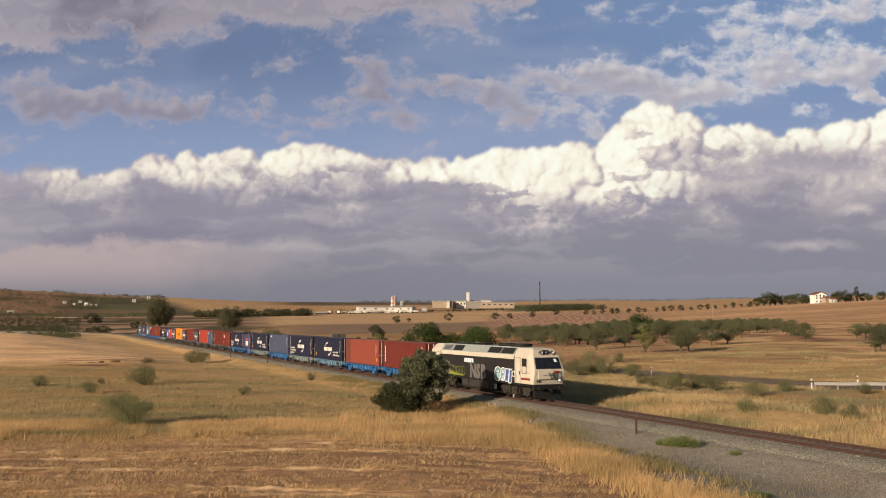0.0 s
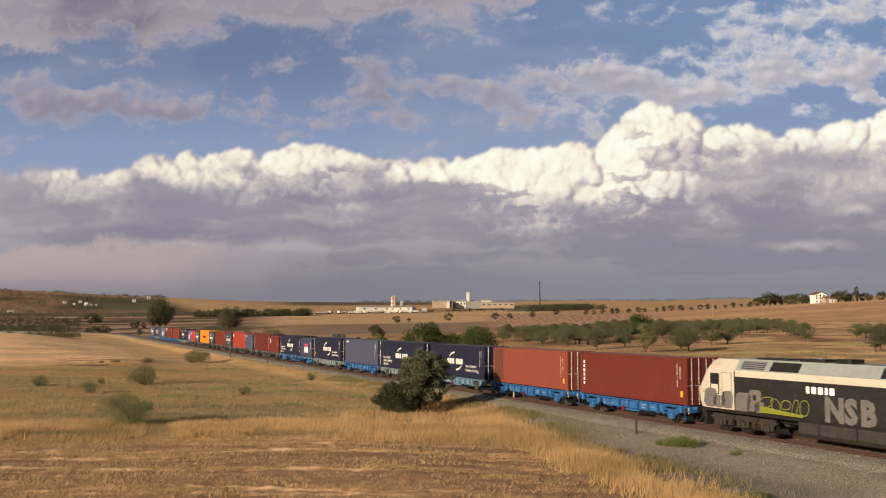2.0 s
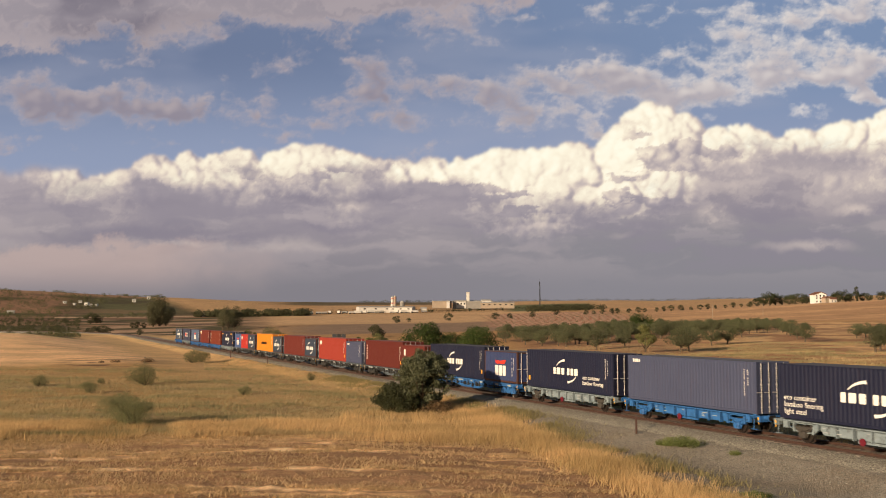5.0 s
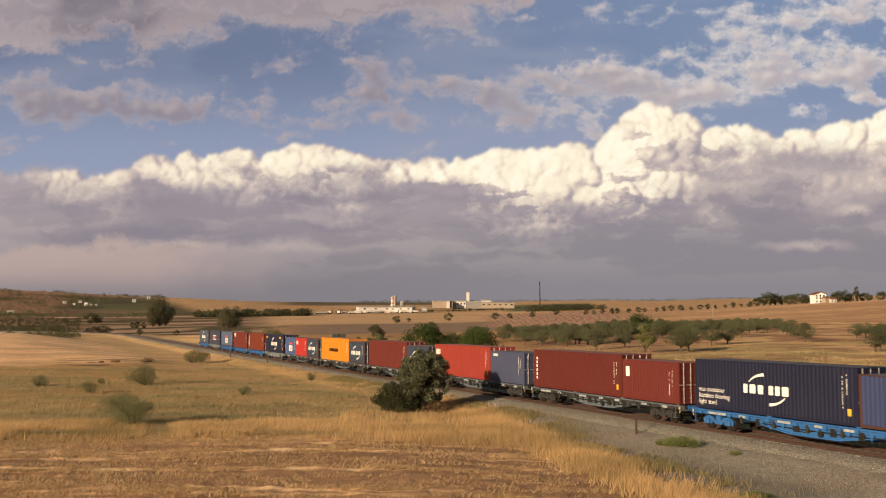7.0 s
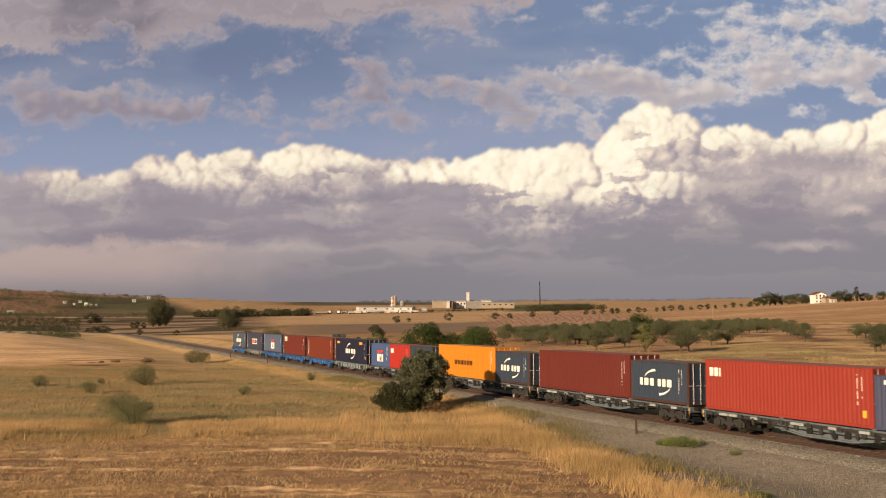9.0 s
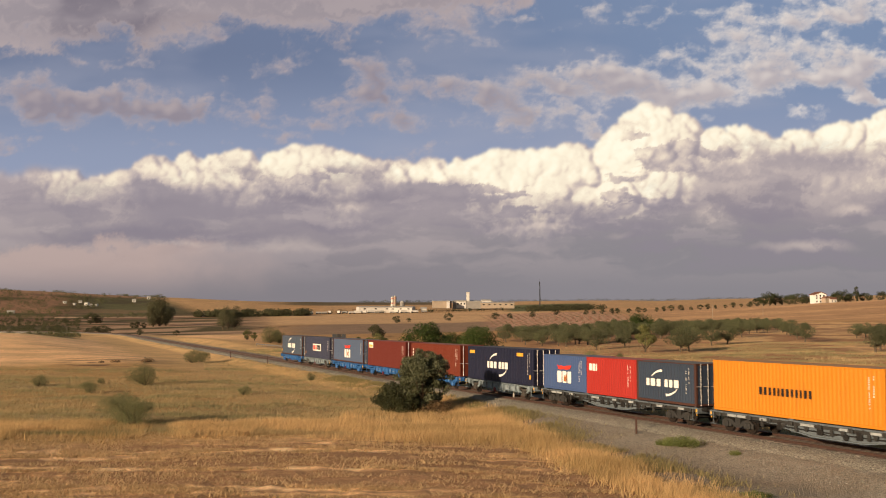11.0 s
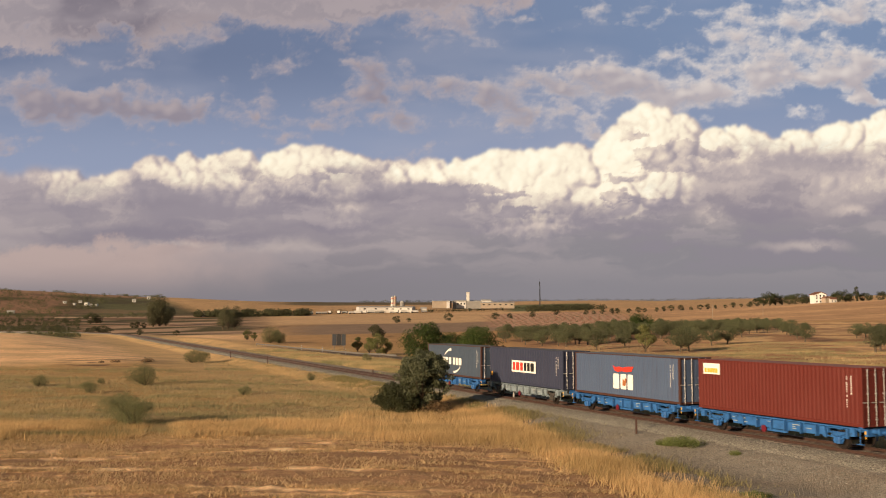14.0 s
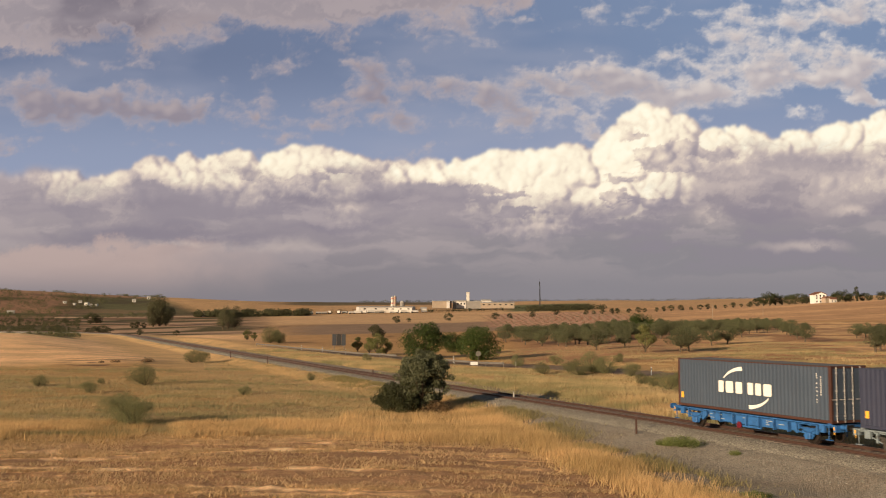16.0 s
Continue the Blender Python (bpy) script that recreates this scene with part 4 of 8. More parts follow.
def container(colour, long=True, tall=True, marks="", label="", dark_frame=None):
    """A dry-freight container: frame with corner castings, folded walls, doors with lock rods."""
    L, H, W = 12.192 if long else 6.058, 2.896 if tall else 2.591, 2.438
    pm = PAINTS[colour]
    box = thing("shipping_container", label, "container", "containers on the train")
    hx, hy = L / 2, W / 2

    def frame_mesh():
        g = Geo()
        for sx in (-1, 1):
            for sy in (-1, 1):
                x, y = sx * (hx - 0.09), sy * (hy - 0.07)
                g.box(x - 0.085, x + 0.085, y - 0.065, y + 0.065, 0.118, H - 0.118)
                for z in (0, H - 0.118):
                    g.box(x - 0.09, x + 0.09, y - 0.074, y + 0.074, z, z + 0.118)
            g.box(sx * (hx - 0.08) - 0.06, sx * (hx - 0.08) + 0.06, -hy + 0.15, hy - 0.15, 0.02, 0.15)
            g.box(sx * (hx - 0.08) - 0.06, sx * (hx - 0.08) + 0.06, -hy + 0.15, hy - 0.15, H - 0.13, H - 0.01)
        for sy in (-1, 1):
            g.box(-hx + 0.18, hx - 0.18, sy * (hy - 0.03) - 0.03, sy * (hy - 0.03) + 0.03, 0.015, 0.165)
            g.box(-hx + 0.18, hx - 0.18, sy * (hy - 0.035) - 0.03, sy * (hy - 0.035) + 0.03, H - 0.075, H - 0.01)
        return g
    fm = pm if not dark_frame else dark_frame
    key = (long, tall)
    part("frame", cached(("frame", key, fm.name), lambda: mesh_of("frame", frame_mesh(), fm, bevel=0.008)), None, box, "corner posts, rails and castings")
    side = cached(("side", key, colour), lambda: mesh_of("side_panel", corrugated(L - 0.34, H - 0.23), pm))
    for sy in (-1, 1):
        part("side_panel", side, None, box, at=pose(0, sy * (hy - 0.012), 0.16, 0, 0, 0 if sy < 0 else 180))
    roof = cached(("roof", key, colour), lambda: mesh_of("roof", corrugated(L - 0.3, W - 0.1, 0.02, 0.21), M_ROOF[colour]))
    part("roof", roof, None, box, "dusty folded roof", at=pose(0, -(W - 0.1) / 2, H - 0.012, -90))
    end = cached(("end", tall, colour), lambda: mesh_of("end_panel", corrugated(W - 0.3, H - 0.26, 0.04, 0.25), pm))
    part("end_panel", end, None, box, at=pose(-hx + 0.03, 0, 0.14, 0, 0, -90))
    part("floor", cached(("floor", key), lambda: mesh_of("floor", Geo().box(-hx + 0.2, hx - 0.2, -hy + 0.07, hy - 0.07, 0.03, 0.15), M_UNDER)), None, box)

    def door_mesh():
        g = Geo().box(-0.02, 0.03, -0.545, 0.545, 0.15, H - 0.14)
        for z in np.linspace(0.35, H - 0.4, 5):
            g.box(0.03, 0.05, -0.5, 0.5, z - 0.12, z + 0.12)
        return g
    door = cached(("door", tall, colour), lambda: mesh_of("door", door_mesh(), pm, bevel=0.008))

    def rod_mesh():
        g = Geo().tube((0.085, 0, 0.05), (0.085, 0, H - 0.05), 0.02, n=6)
        for z in (0.35, 0.95, 1.6, H - 0.4):
            g.box(0.03, 0.11, -0.035, 0.035, z, z + 0.07)
        g.box(0.08, 0.105, -0.32, 0.03, 1.18, 1.23)
        return g
    rod = cached(("rod", tall), lambda: mesh_of("lock_rod", rod_mesh(), M_CHROME))
    for y in (-0.55, 0.55):
        d = part("door", door, None, box, at=pose(hx - 0.08, y, 0))
        for yy in (-0.3, 0.24):
            part("lock_rod", rod, None, d, "galvanised lock rod", at=pose(0, yy, 0))
    # marks
    seed = len(CACHE) + int(L * 10) + len(label)
    tagged(part("code_marks", code_bars(seed, hx - 0.95, H - 0.3), M_CREAM, box, "white identification bars"), kind="stuff")
    zc = H * 0.49
    if "logo" in marks:
        sc = 0.72 if not long else 1.0 if "large" in marks else 0.86 if "middle" in marks else 0.76
        w = [0.5 * sc, 0.72 * sc, 0.62 * sc, -0.25, 0.5 * sc, 0.52 * sc, 0.72 * sc]
        tot = sum(abs(a) for a in w) + 6 * 0.11
        blocks(box, M_CREAM, "cream block logo", -tot / 2 - (0.1 if long else 0.2), zc - 0.36 * sc, w, 0.66 * sc, 0.11)
        part("logo_arc", crescent(-0.1, zc, 2.0 * sc, 1.12 * sc, 155, 98, 0.16), M_CREAM, box, "cream arc over the logo")
        part("logo_arc", crescent(-0.1, zc, 2.0 * sc, 1.12 * sc, -25, -82, 0.16), M_CREAM, box, "cream arc under the logo")
    slogan = []
    if "eco_back" in marks:
        slogan = [("eco container", -hx + 0.35, 1.02), ("bamboo flooring", -hx + 0.35, 0.66), ("light steel", -hx + 0.35, 0.30)]
    if "eco_front" in marks:
        slogan = [("eco container", hx - 3.9, 0.95), ("bamboo flooring", hx - 3.9, 0.57)]
    for text, x, z in slogan:
        for word in text.split():
            me = cached((word, x, z), lambda: lettering(word, 0.40, x, z))
            part("slogan_word", me, None, box, "white slogan word: " + word)
            x = max(v.co.x for v in me.vertices) + 0.14
    if "wing" in marks:
        sc = 1.18 if long else 1.0
        blocks(box, M_CREAM, "cream block logo", -0.98 * sc, zc - 0.72 * sc, [0.7 * sc, 0.66 * sc, 0.58 * sc], 0.86 * sc, 0.05)
        wing = [(-1.0, 0.62), (-0.75, 0.5), (-0.4, 0.56), (0.0, 0.5), (0.4, 0.57), (1.05, 0.6), (0.85, 0.32), (0.3, 0.26), (-0.1, 0.3), (-0.5, 0.24), (-0.8, 0.3)]
        part("logo_bird", Geo().prism([(a * sc, zc + c * sc) for a, c in wing], -1.247, -1.235), M_REDPLATE, box, "red wing shape")
    if "worn" in marks:
        part("logo_patch", Geo().prism([(-0.05, zc - 0.6), (0.3, zc - 0.62), (0.45, zc - 0.2), (0.3, zc - 0.05), (0.2, zc - 0.3), (0.0, zc - 0.1)], -1.252, -1.24), M_RUSTPATCH, box, "orange-brown rust patch")
    if "corner" in marks:
        blocks(box, M_CREAM, "cream block logo", -hx + 0.4, H - 0.95, [0.36, 0.36, 0.14], 0.5, 0.05)
    if "small" in marks:
        blocks(box, M_CREAM, "small white block mark", -hx + 0.6, H - 0.42, [0.22, 0.1, 0.22, 0.1], 0.2, 0.04)
    if "upright" in marks:
        g = Geo()
        for i in range(6):
            z = H - 0.55 - i * 0.3
            g.box(-hx + 0.52, -hx + 0.70, -1.247, -1.235, z - 0.2, z)
        part("upright_mark", g, M_CREAM, box, "upright row of white blocks")
    if "row" in marks:
        blocks(box, M_BLACK, "black block lettering", -2.3, zc - 0.28, [0.2, 0.2, 0.18, 0.16, 0.12, 0.18, 0.2, 0.16, 0.16, 0.12, 0.18, 0.16], 0.42, 0.16)
    if "plate" in marks:
        part("logo_panel", Geo().box(-2.0, 2.0, -1.247, -1.235, zc - 0.42, zc + 0.52), M_CREAM, box, "white logo panel")
        blocks(box, M_REDPLATE, "red blocks on the panel", -1.84, zc - 0.28, [0.5, 0.66, 0.52], 0.66, 0.07, -1.26)
        blocks(box, M_BLACK, "black blocks on the panel", 0.1, zc - 0.28, [0.46, 0.48, 0.66], 0.66, 0.07, -1.26)
    if "tag" in marks:
        part("label_plate", Geo().box(-hx + 0.5, -hx + 1.95, -1.247, -1.235, H - 0.85, H - 0.22), M_CREAM, box, "white company plate")
        blocks(box, M_YELLOW, "coloured bars on the plate", -hx + 0.6, H - 0.76, [0.24, 0.2, 0.2, 0.2, 0.2], 0.26, 0.03, -1.258)
    if "box" in marks:
        part("label_plate", Geo().box(-hx + 0.45, -hx + 0.85, -1.247, -1.235, H - 1.1, H - 0.45), M_CREAM, box, "white upright plate")
    if "orange" in marks:
        blocks(box, M_YELLOW, "orange block mark", -hx + 0.45, H - 0.62, [0.18, 0.18, 0.18, 0.18, 0.18], 0.28, 0.03)
        blocks(box, M_YELLOW, "orange block mark", hx - 2.8, H - 0.62, [0.18, 0.18, 0.18, 0.18, 0.18, 0.08], 0.28, 0.03)
    if "patched" in marks:
        bay = cached(("bay", tall), lambda: mesh_of("repainted_bay", corrugated(1.67, H - 0.25), M_OLDBAY))
        part("repainted_bay", bay, None, box, "older brown rear bay", at=pose(-hx + 1.0, -hy + 0.007, 0.17))
    if "sticker" in marks:
        x = hx - 0.62 if "sticker_front" in marks else -hx + 0.34
        part("warning_sticker", Geo().box(x, x + 0.22, -1.247, -1.235, 0.5, 0.85), M_YELLOW, box, "yellow warning sticker")
    return box


M_ROOF = {k: plain("dusty_roof_" + k.replace(" ", "_"), tuple(0.45 * a + 0.07 for a in c), 0.8, 0, 0.35, 1.5, (0.16, 0.12, 0.09))
          for k, c in {"brick red": (0.30, 0.07, 0.05), "orange red": (0.36, 0.12, 0.08), "rust red": (0.26, 0.07, 0.05), "dark red": (0.24, 0.06, 0.05), "bright red": (0.4, 0.07, 0.05),
                       "coral red": (0.4, 0.1, 0.07), "navy": (0.03, 0.03, 0.07), "faded navy": (0.05, 0.05, 0.07), "faded blue": (0.1, 0.13, 0.22), "dull blue": (0.06, 0.07, 0.12),
                       "royal blue": (0.08, 0.11, 0.2), "deep blue": (0.06, 0.08, 0.15), "slate": (0.1, 0.11, 0.13), "faded slate": (0.1, 0.11, 0.13), "steel blue": (0.13, 0.16, 0.22), "yellow": (0.5, 0.25, 0.08)}.items()}
M_GUARD = plain("brake_dusted_grey", (0.06, 0.053, 0.046), 0.75, 0.1, 0.4, 4.0, (0.05, 0.036, 0.026), 0.7)
M_RUSTPATCH = plain("bleeding_rust", (0.32, 0.11, 0.035), 0.85, 0, 0.4, 5.0, (0.12, 0.04, 0.02), 0.6)
M_OLDBAY = paint("old_brown_red_paint", (0.10, 0.032, 0.02), 0.25, 0.3)
M_RUSTFRAME = paint("rust_brown_paint", (0.055, 0.024, 0.018), 0.2, 0.4)

WAGON_PAINT = {
    "blue": plain("blue_wagon_paint", (0.028, 0.108, 0.285), 0.5, 0.0, 0.4, 2.5, (0.018, 0.024, 0.036), 0.8),
    "light blue": plain("light_blue_wagon_paint", (0.105, 0.19, 0.27), 0.6, 0.0, 0.45, 2.5, (0.03, 0.027, 0.024), 0.9),
    "pale": plain("pale_grey_wagon_paint", (0.17, 0.205, 0.22), 0.65, 0.0, 0.45, 2.5, (0.028, 0.022, 0.018), 0.95),
    "grey": plain("grimy_grey_wagon_paint", (0.095, 0.112, 0.125), 0.7, 0.0, 0.45, 2.5, (0.02, 0.016, 0.013), 0.9)}


def wheelset_mesh(r, name="wheelset"):
    """Two dished wheels with flanges and bright treads on an axle, turning about y."""
    def make():
        g = Geo()
        for s in (-1, 1):
            y = s * 0.87
            prof = [(r * 0.2, y + s * 0.07), (r * 0.3, y + s * 0.03), (r * 0.78, y + s * 0.02), (r * 0.86, y + s * 0.065), (r, y + s * 0.065), (r + 0.005, y - s * 0.05),
                    (r + 0.028, y - s * 0.055), (r + 0.028, y - s * 0.075), (r * 0.86, y - s * 0.075), (r * 0.75, y - s * 0.01), (r * 0.2, y - s * 0.06)]
            n0 = len(g.f)
            g.lathe(prof, 20, "y")
            for i in range(n0 + 4 * 20, n0 + 5 * 20):
                g.m[i] = 1
            # a weight and bolts that show the turning
            g.box(r * 0.4, r * 0.72, y + s * 0.02 - 0.012, y + s * 0.02 + 0.03, -0.1, 0.1)
            g.box(-r * 0.7, -r * 0.5, y + s * 0.02 - 0.012, y + s * 0.02 + 0.025, -0.05, 0.05)
        g.tube((0, -1.02, 0), (0, 1.02, 0), 0.085, n=10)
        return mesh_of(name, g, [M_WHEEL, M_TREAD])
    return cached((name, r), make)


def buffer_mesh(mat_key):
    def make():
        g = Geo().tube((-0.62, 0, 0), (-0.25, 0, 0), 0.11, n=12).tube((-0.3, 0, 0), (-0.05, 0, 0), 0.075, n=12)
        g.prism([(-0.2, -0.12), (0.2, -0.12), (0.25, 0), (0.2, 0.17), (-0.2, 0.17), (-0.25, 0)], -0.05, 0.0, "x")
        return mesh_of("buffer", g, M_BLACK if mat_key != "blue" else WAGON_PAINT["blue"])
    return cached(("buffer", mat_key), make)


WHEELS = {}


def wheelset(parent, r, x, z):
    ob = part("wheelset", wheelset_mesh(r), None, parent, "dusty steel wheelset with bright treads", at=pose(x, 0, z))
    WHEELS.setdefault((r, x, z), []).append(ob)


def couple_ends(w, L, mat_key):
    h = L / 2
    for sx in (-1, 1):
        for y in (-0.95, 0.95):
            part("buffer", buffer_mesh(mat_key), None, w, at=pose(sx * h, y, 1.04, 0, 0, 0 if sx > 0 else 180))
        hook = cached(("hook",), lambda: mesh_of("coupling", Geo().box(-0.6, -0.15, -0.04, 0.04, 0.93, 1.03).box(-0.25, 0.02, -0.1, -0.06, 0.78, 0.98).box(-0.25, 0.02, 0.06, 0.1, 0.78, 0.98).box(-0.05, 0.03, -0.11, 0.11, 0.72, 0.8), M_BLACK))
        lever = cached(("lever",), lambda: mesh_of("uncoupling_lever", Geo().tube((-0.66, -1.28, 1.0), (-0.66, -0.3, 0.95), 0.025, n=6).tube((-0.66, -1.28, 1.0), (-0.66, -1.3, 0.68), 0.025, n=6).box(-0.7, -0.62, -1.33, -1.27, 0.9, 1.06), M_YELLOW))
        part("uncoupling_lever", lever, None, w, "yellow uncoupling lever", at=pose(sx * h, 0, 0, 0, 0, 0) if sx > 0 else pose(sx * h + 1.32, 0, 0))
        hose = cached(("hose",), lambda: mesh_of("brake_hose", Geo().tube((-0.5, -0.4, 0.9), (-0.2, -0.42, 0.6), 0.035, n=6).tube((-0.2, -0.42, 0.6), (0.03, -0.38, 0.62), 0.035, n=6), M_RUBBER))
        part("brake_hose", hose, None, w, "black brake hose", at=pose(sx * h, 0, 0, 0, 0, 0 if sx > 0 else 180))
        part("coupling", hook, None, w, "black screw coupling", at=pose(sx * h, 0, 0, 0, 0, 0 if sx > 0 else 180))


def short_wagon(col, label):
    """A two-axle flat wagon for one long container."""
    L = 13.958
    pm = WAGON_PAINT[col]
    w = thing("container_wagon", label, "freight wagon", "wagons of the train")

    def beams():
        g = Geo()
        h = L / 2 - 0.62
        for sx in (-1, 1):
            g.box(sx * h - 0.09, sx * h + 0.09, -1.32, 1.32, 0.80, 1.13)
            g.box(sx * 4.5 - 0.1, sx * 4.5 + 0.1, -1.1, 1.1, 0.95, 1.1)
            g.box(sx * 2.2 - 0.08, sx * 2.2 + 0.08, -1.1, 1.1, 0.62, 1.05)
        g.box(-h, h, -0.3, 0.3, 0.82, 1.1)
        g.box(-3.0, -1.4, -0.55, 0.35, 0.42, 0.8).tube((0.6, -0.5, 0.62), (0.6, 0.5, 0.62), 0.2).box(1.4, 2.3, -0.4, 0.6, 0.5, 0.8)
        return g
    part("underframe", cached(("uf", col), lambda: mesh_of("underframe", beams(), pm)), None, w)

    def sill():
        g = Geo()
        h = L / 2 - 0.62
        g.box(-h, h, -1.31, -1.12, 1.075, 1.14)
        g.box(-h, h, -1.14, -1.10, 0.98, 1.08)
        g.prism([(-3.7, 1.06), (-3.25, 0.58), (-1.1, 0.58), (-0.9, 0.46), (0.9, 0.46), (1.1, 0.58), (3.25, 0.58), (3.7, 1.06)], -1.06, -1.03, "y")
        for x0 in (-3.1, -2.05, -0.92, 0.05, 1.2, 2.25):
            g.prism([(x0 + 0.05, 0.57), (x0 + 0.78, 0.57), (x0 + 0.84, 0.63), (x0 + 0.84, 0.97), (x0 + 0.78, 1.02), (x0 + 0.05, 1.02), (x0, 0.97), (x0, 0.63)], -1.25, -1.06, "y")
            g.box(x0 + 0.87, x0 + 0.92, -1.33, -1.06, 0.5, 1.08)
        g.box(-0.95, 1.0, -1.2, -1.08, 0.40, 0.53)
        for sx in (-1, 1):
            g.prism([(sx * 3.4, 1.05), (sx * 3.4, 0.75), (sx * 3.72, 0.5), (sx * 3.82, 0.5), (sx * 3.72, 1.05)], -1.3, -1.14, "y")
            g.box(sx * 5.1 - 0.05, sx * 5.1 + 0.05, -1.26, -1.12, 0.55, 1.05)
            g.tube((sx * 3.75, -1.2, 0.62), (sx * 4.2, -1.2, 0.55), 0.035, n=6).tube((sx * 4.8, -1.2, 0.55), (sx * 5.6, -1.2, 0.85), 0.03, n=6)
        for sx in (-1, 1):
            g.box(sx * 5.55 - 0.16, sx * 5.55 + 0.16, -1.38, -1.2, 0.72, 1.1)
            g.box(sx * 6.05 - 0.02, sx * 6.05 + 0.02, -1.4, -1.36, 0.4, 1.1).box(sx * 6.05 - 0.2, sx * 6.05 + 0.2, -1.42, -1.28, 0.38, 0.42)
            g.box(sx * 5.95 - 0.12, sx * 5.95 + 0.12, -1.24, -1.16, 1.145, 1.2)
        return g
    sm = cached(("sill", col), lambda: mesh_of("side_sill", sill(), pm, bevel=0.008))
    for a in (0, 180):
        part("side_sill", sm, None, w, "ribbed side sill", at=pose(0, 0, 0, 0, 0, a))

    def guard():
        g = Geo()
        g.prism([(-0.55, 0.85), (-0.2, 0.3), (-0.12, 0.3), (-0.12, 0.62), (0.12, 0.62), (0.12, 0.3), (0.2, 0.3), (0.55, 0.85)], -1.13, -1.1, "y")
        g.box(-0.2, 0.2, -1.34, -1.02, 0.28, 0.62, c=0.06).tube((0, -1.37, 0.45), (0, -1.3, 0.45), 0.15, n=12)
        for i in range(5):
            g.box(-0.62 + 0.1 * i, 0.62 - 0.1 * i, -1.22, -1.1, 0.80 - 0.033 * i, 0.828 - 0.033 * i)
        for sx in (-1, 1):
            g.box(sx * 0.62 - 0.04, sx * 0.62 + 0.04, -1.25, -1.08, 0.74, 0.98)
            g.tube((sx * 0.45, -1.16, 0.66), (sx * 0.2, -1.16, 0.5), 0.05)
        return g
    gm = cached(("guard", col), lambda: mesh_of("axle_guard", guard(), pm if col == "blue" else M_GUARD))
    for x in (-4.5, 4.5):
        for a in (0, 180):
            part("axle_guard", gm, None, w, "axle box, leaf spring and guard", at=pose(x, 0, 0, 0, 0, a))
        wheelset(w, 0.46, x, 0.46)
    part("hand_wheel", cached(("hw",), lambda: mesh_of("hand_wheel", Geo().lathe([(0.07, -1.34), (0.19, -1.34), (0.19, -1.31), (0.07, -1.31)], 14, "y"), M_HANDWHEEL)), None, w, "dark red brake wheel", at=pose(-0.55, 0, 0.5))

    def marks():
        g, r = Geo(), random.Random(7)
        for x in (-3.1, -2.2, -1.25, -0.35, 0.6, 1.5, 2.45):
            for z in (0.9, 0.8, 0.7):
                if r.random() < 0.38:
                    g.box(x, x + r.uniform(0.12, 0.6), -1.262, -1.251, z, z + 0.04)
        return g
    tagged(part("sill_marks", cached(("sm",), lambda: mesh_of("sill_marks", marks(), M_STENCIL)), None, w, "white stencil bars"), kind="stuff")
    couple_ends(w, L, col)
    return w


M_STENCIL = plain("worn_stencil_white", (0.3, 0.315, 0.32), 0.75, 0, 0.4, 3.0, (0.08, 0.08, 0.08), 0.6)
M_HANDWHEEL = plain("red_wheel_paint", (0.11, 0.01, 0.018), 0.5)


M_BOGIE = plain("oily_grey_bogie", (0.03, 0.029, 0.028), 0.7, 0.1, 0.45, 4.0, (0.055, 0.04, 0.028), 0.6)


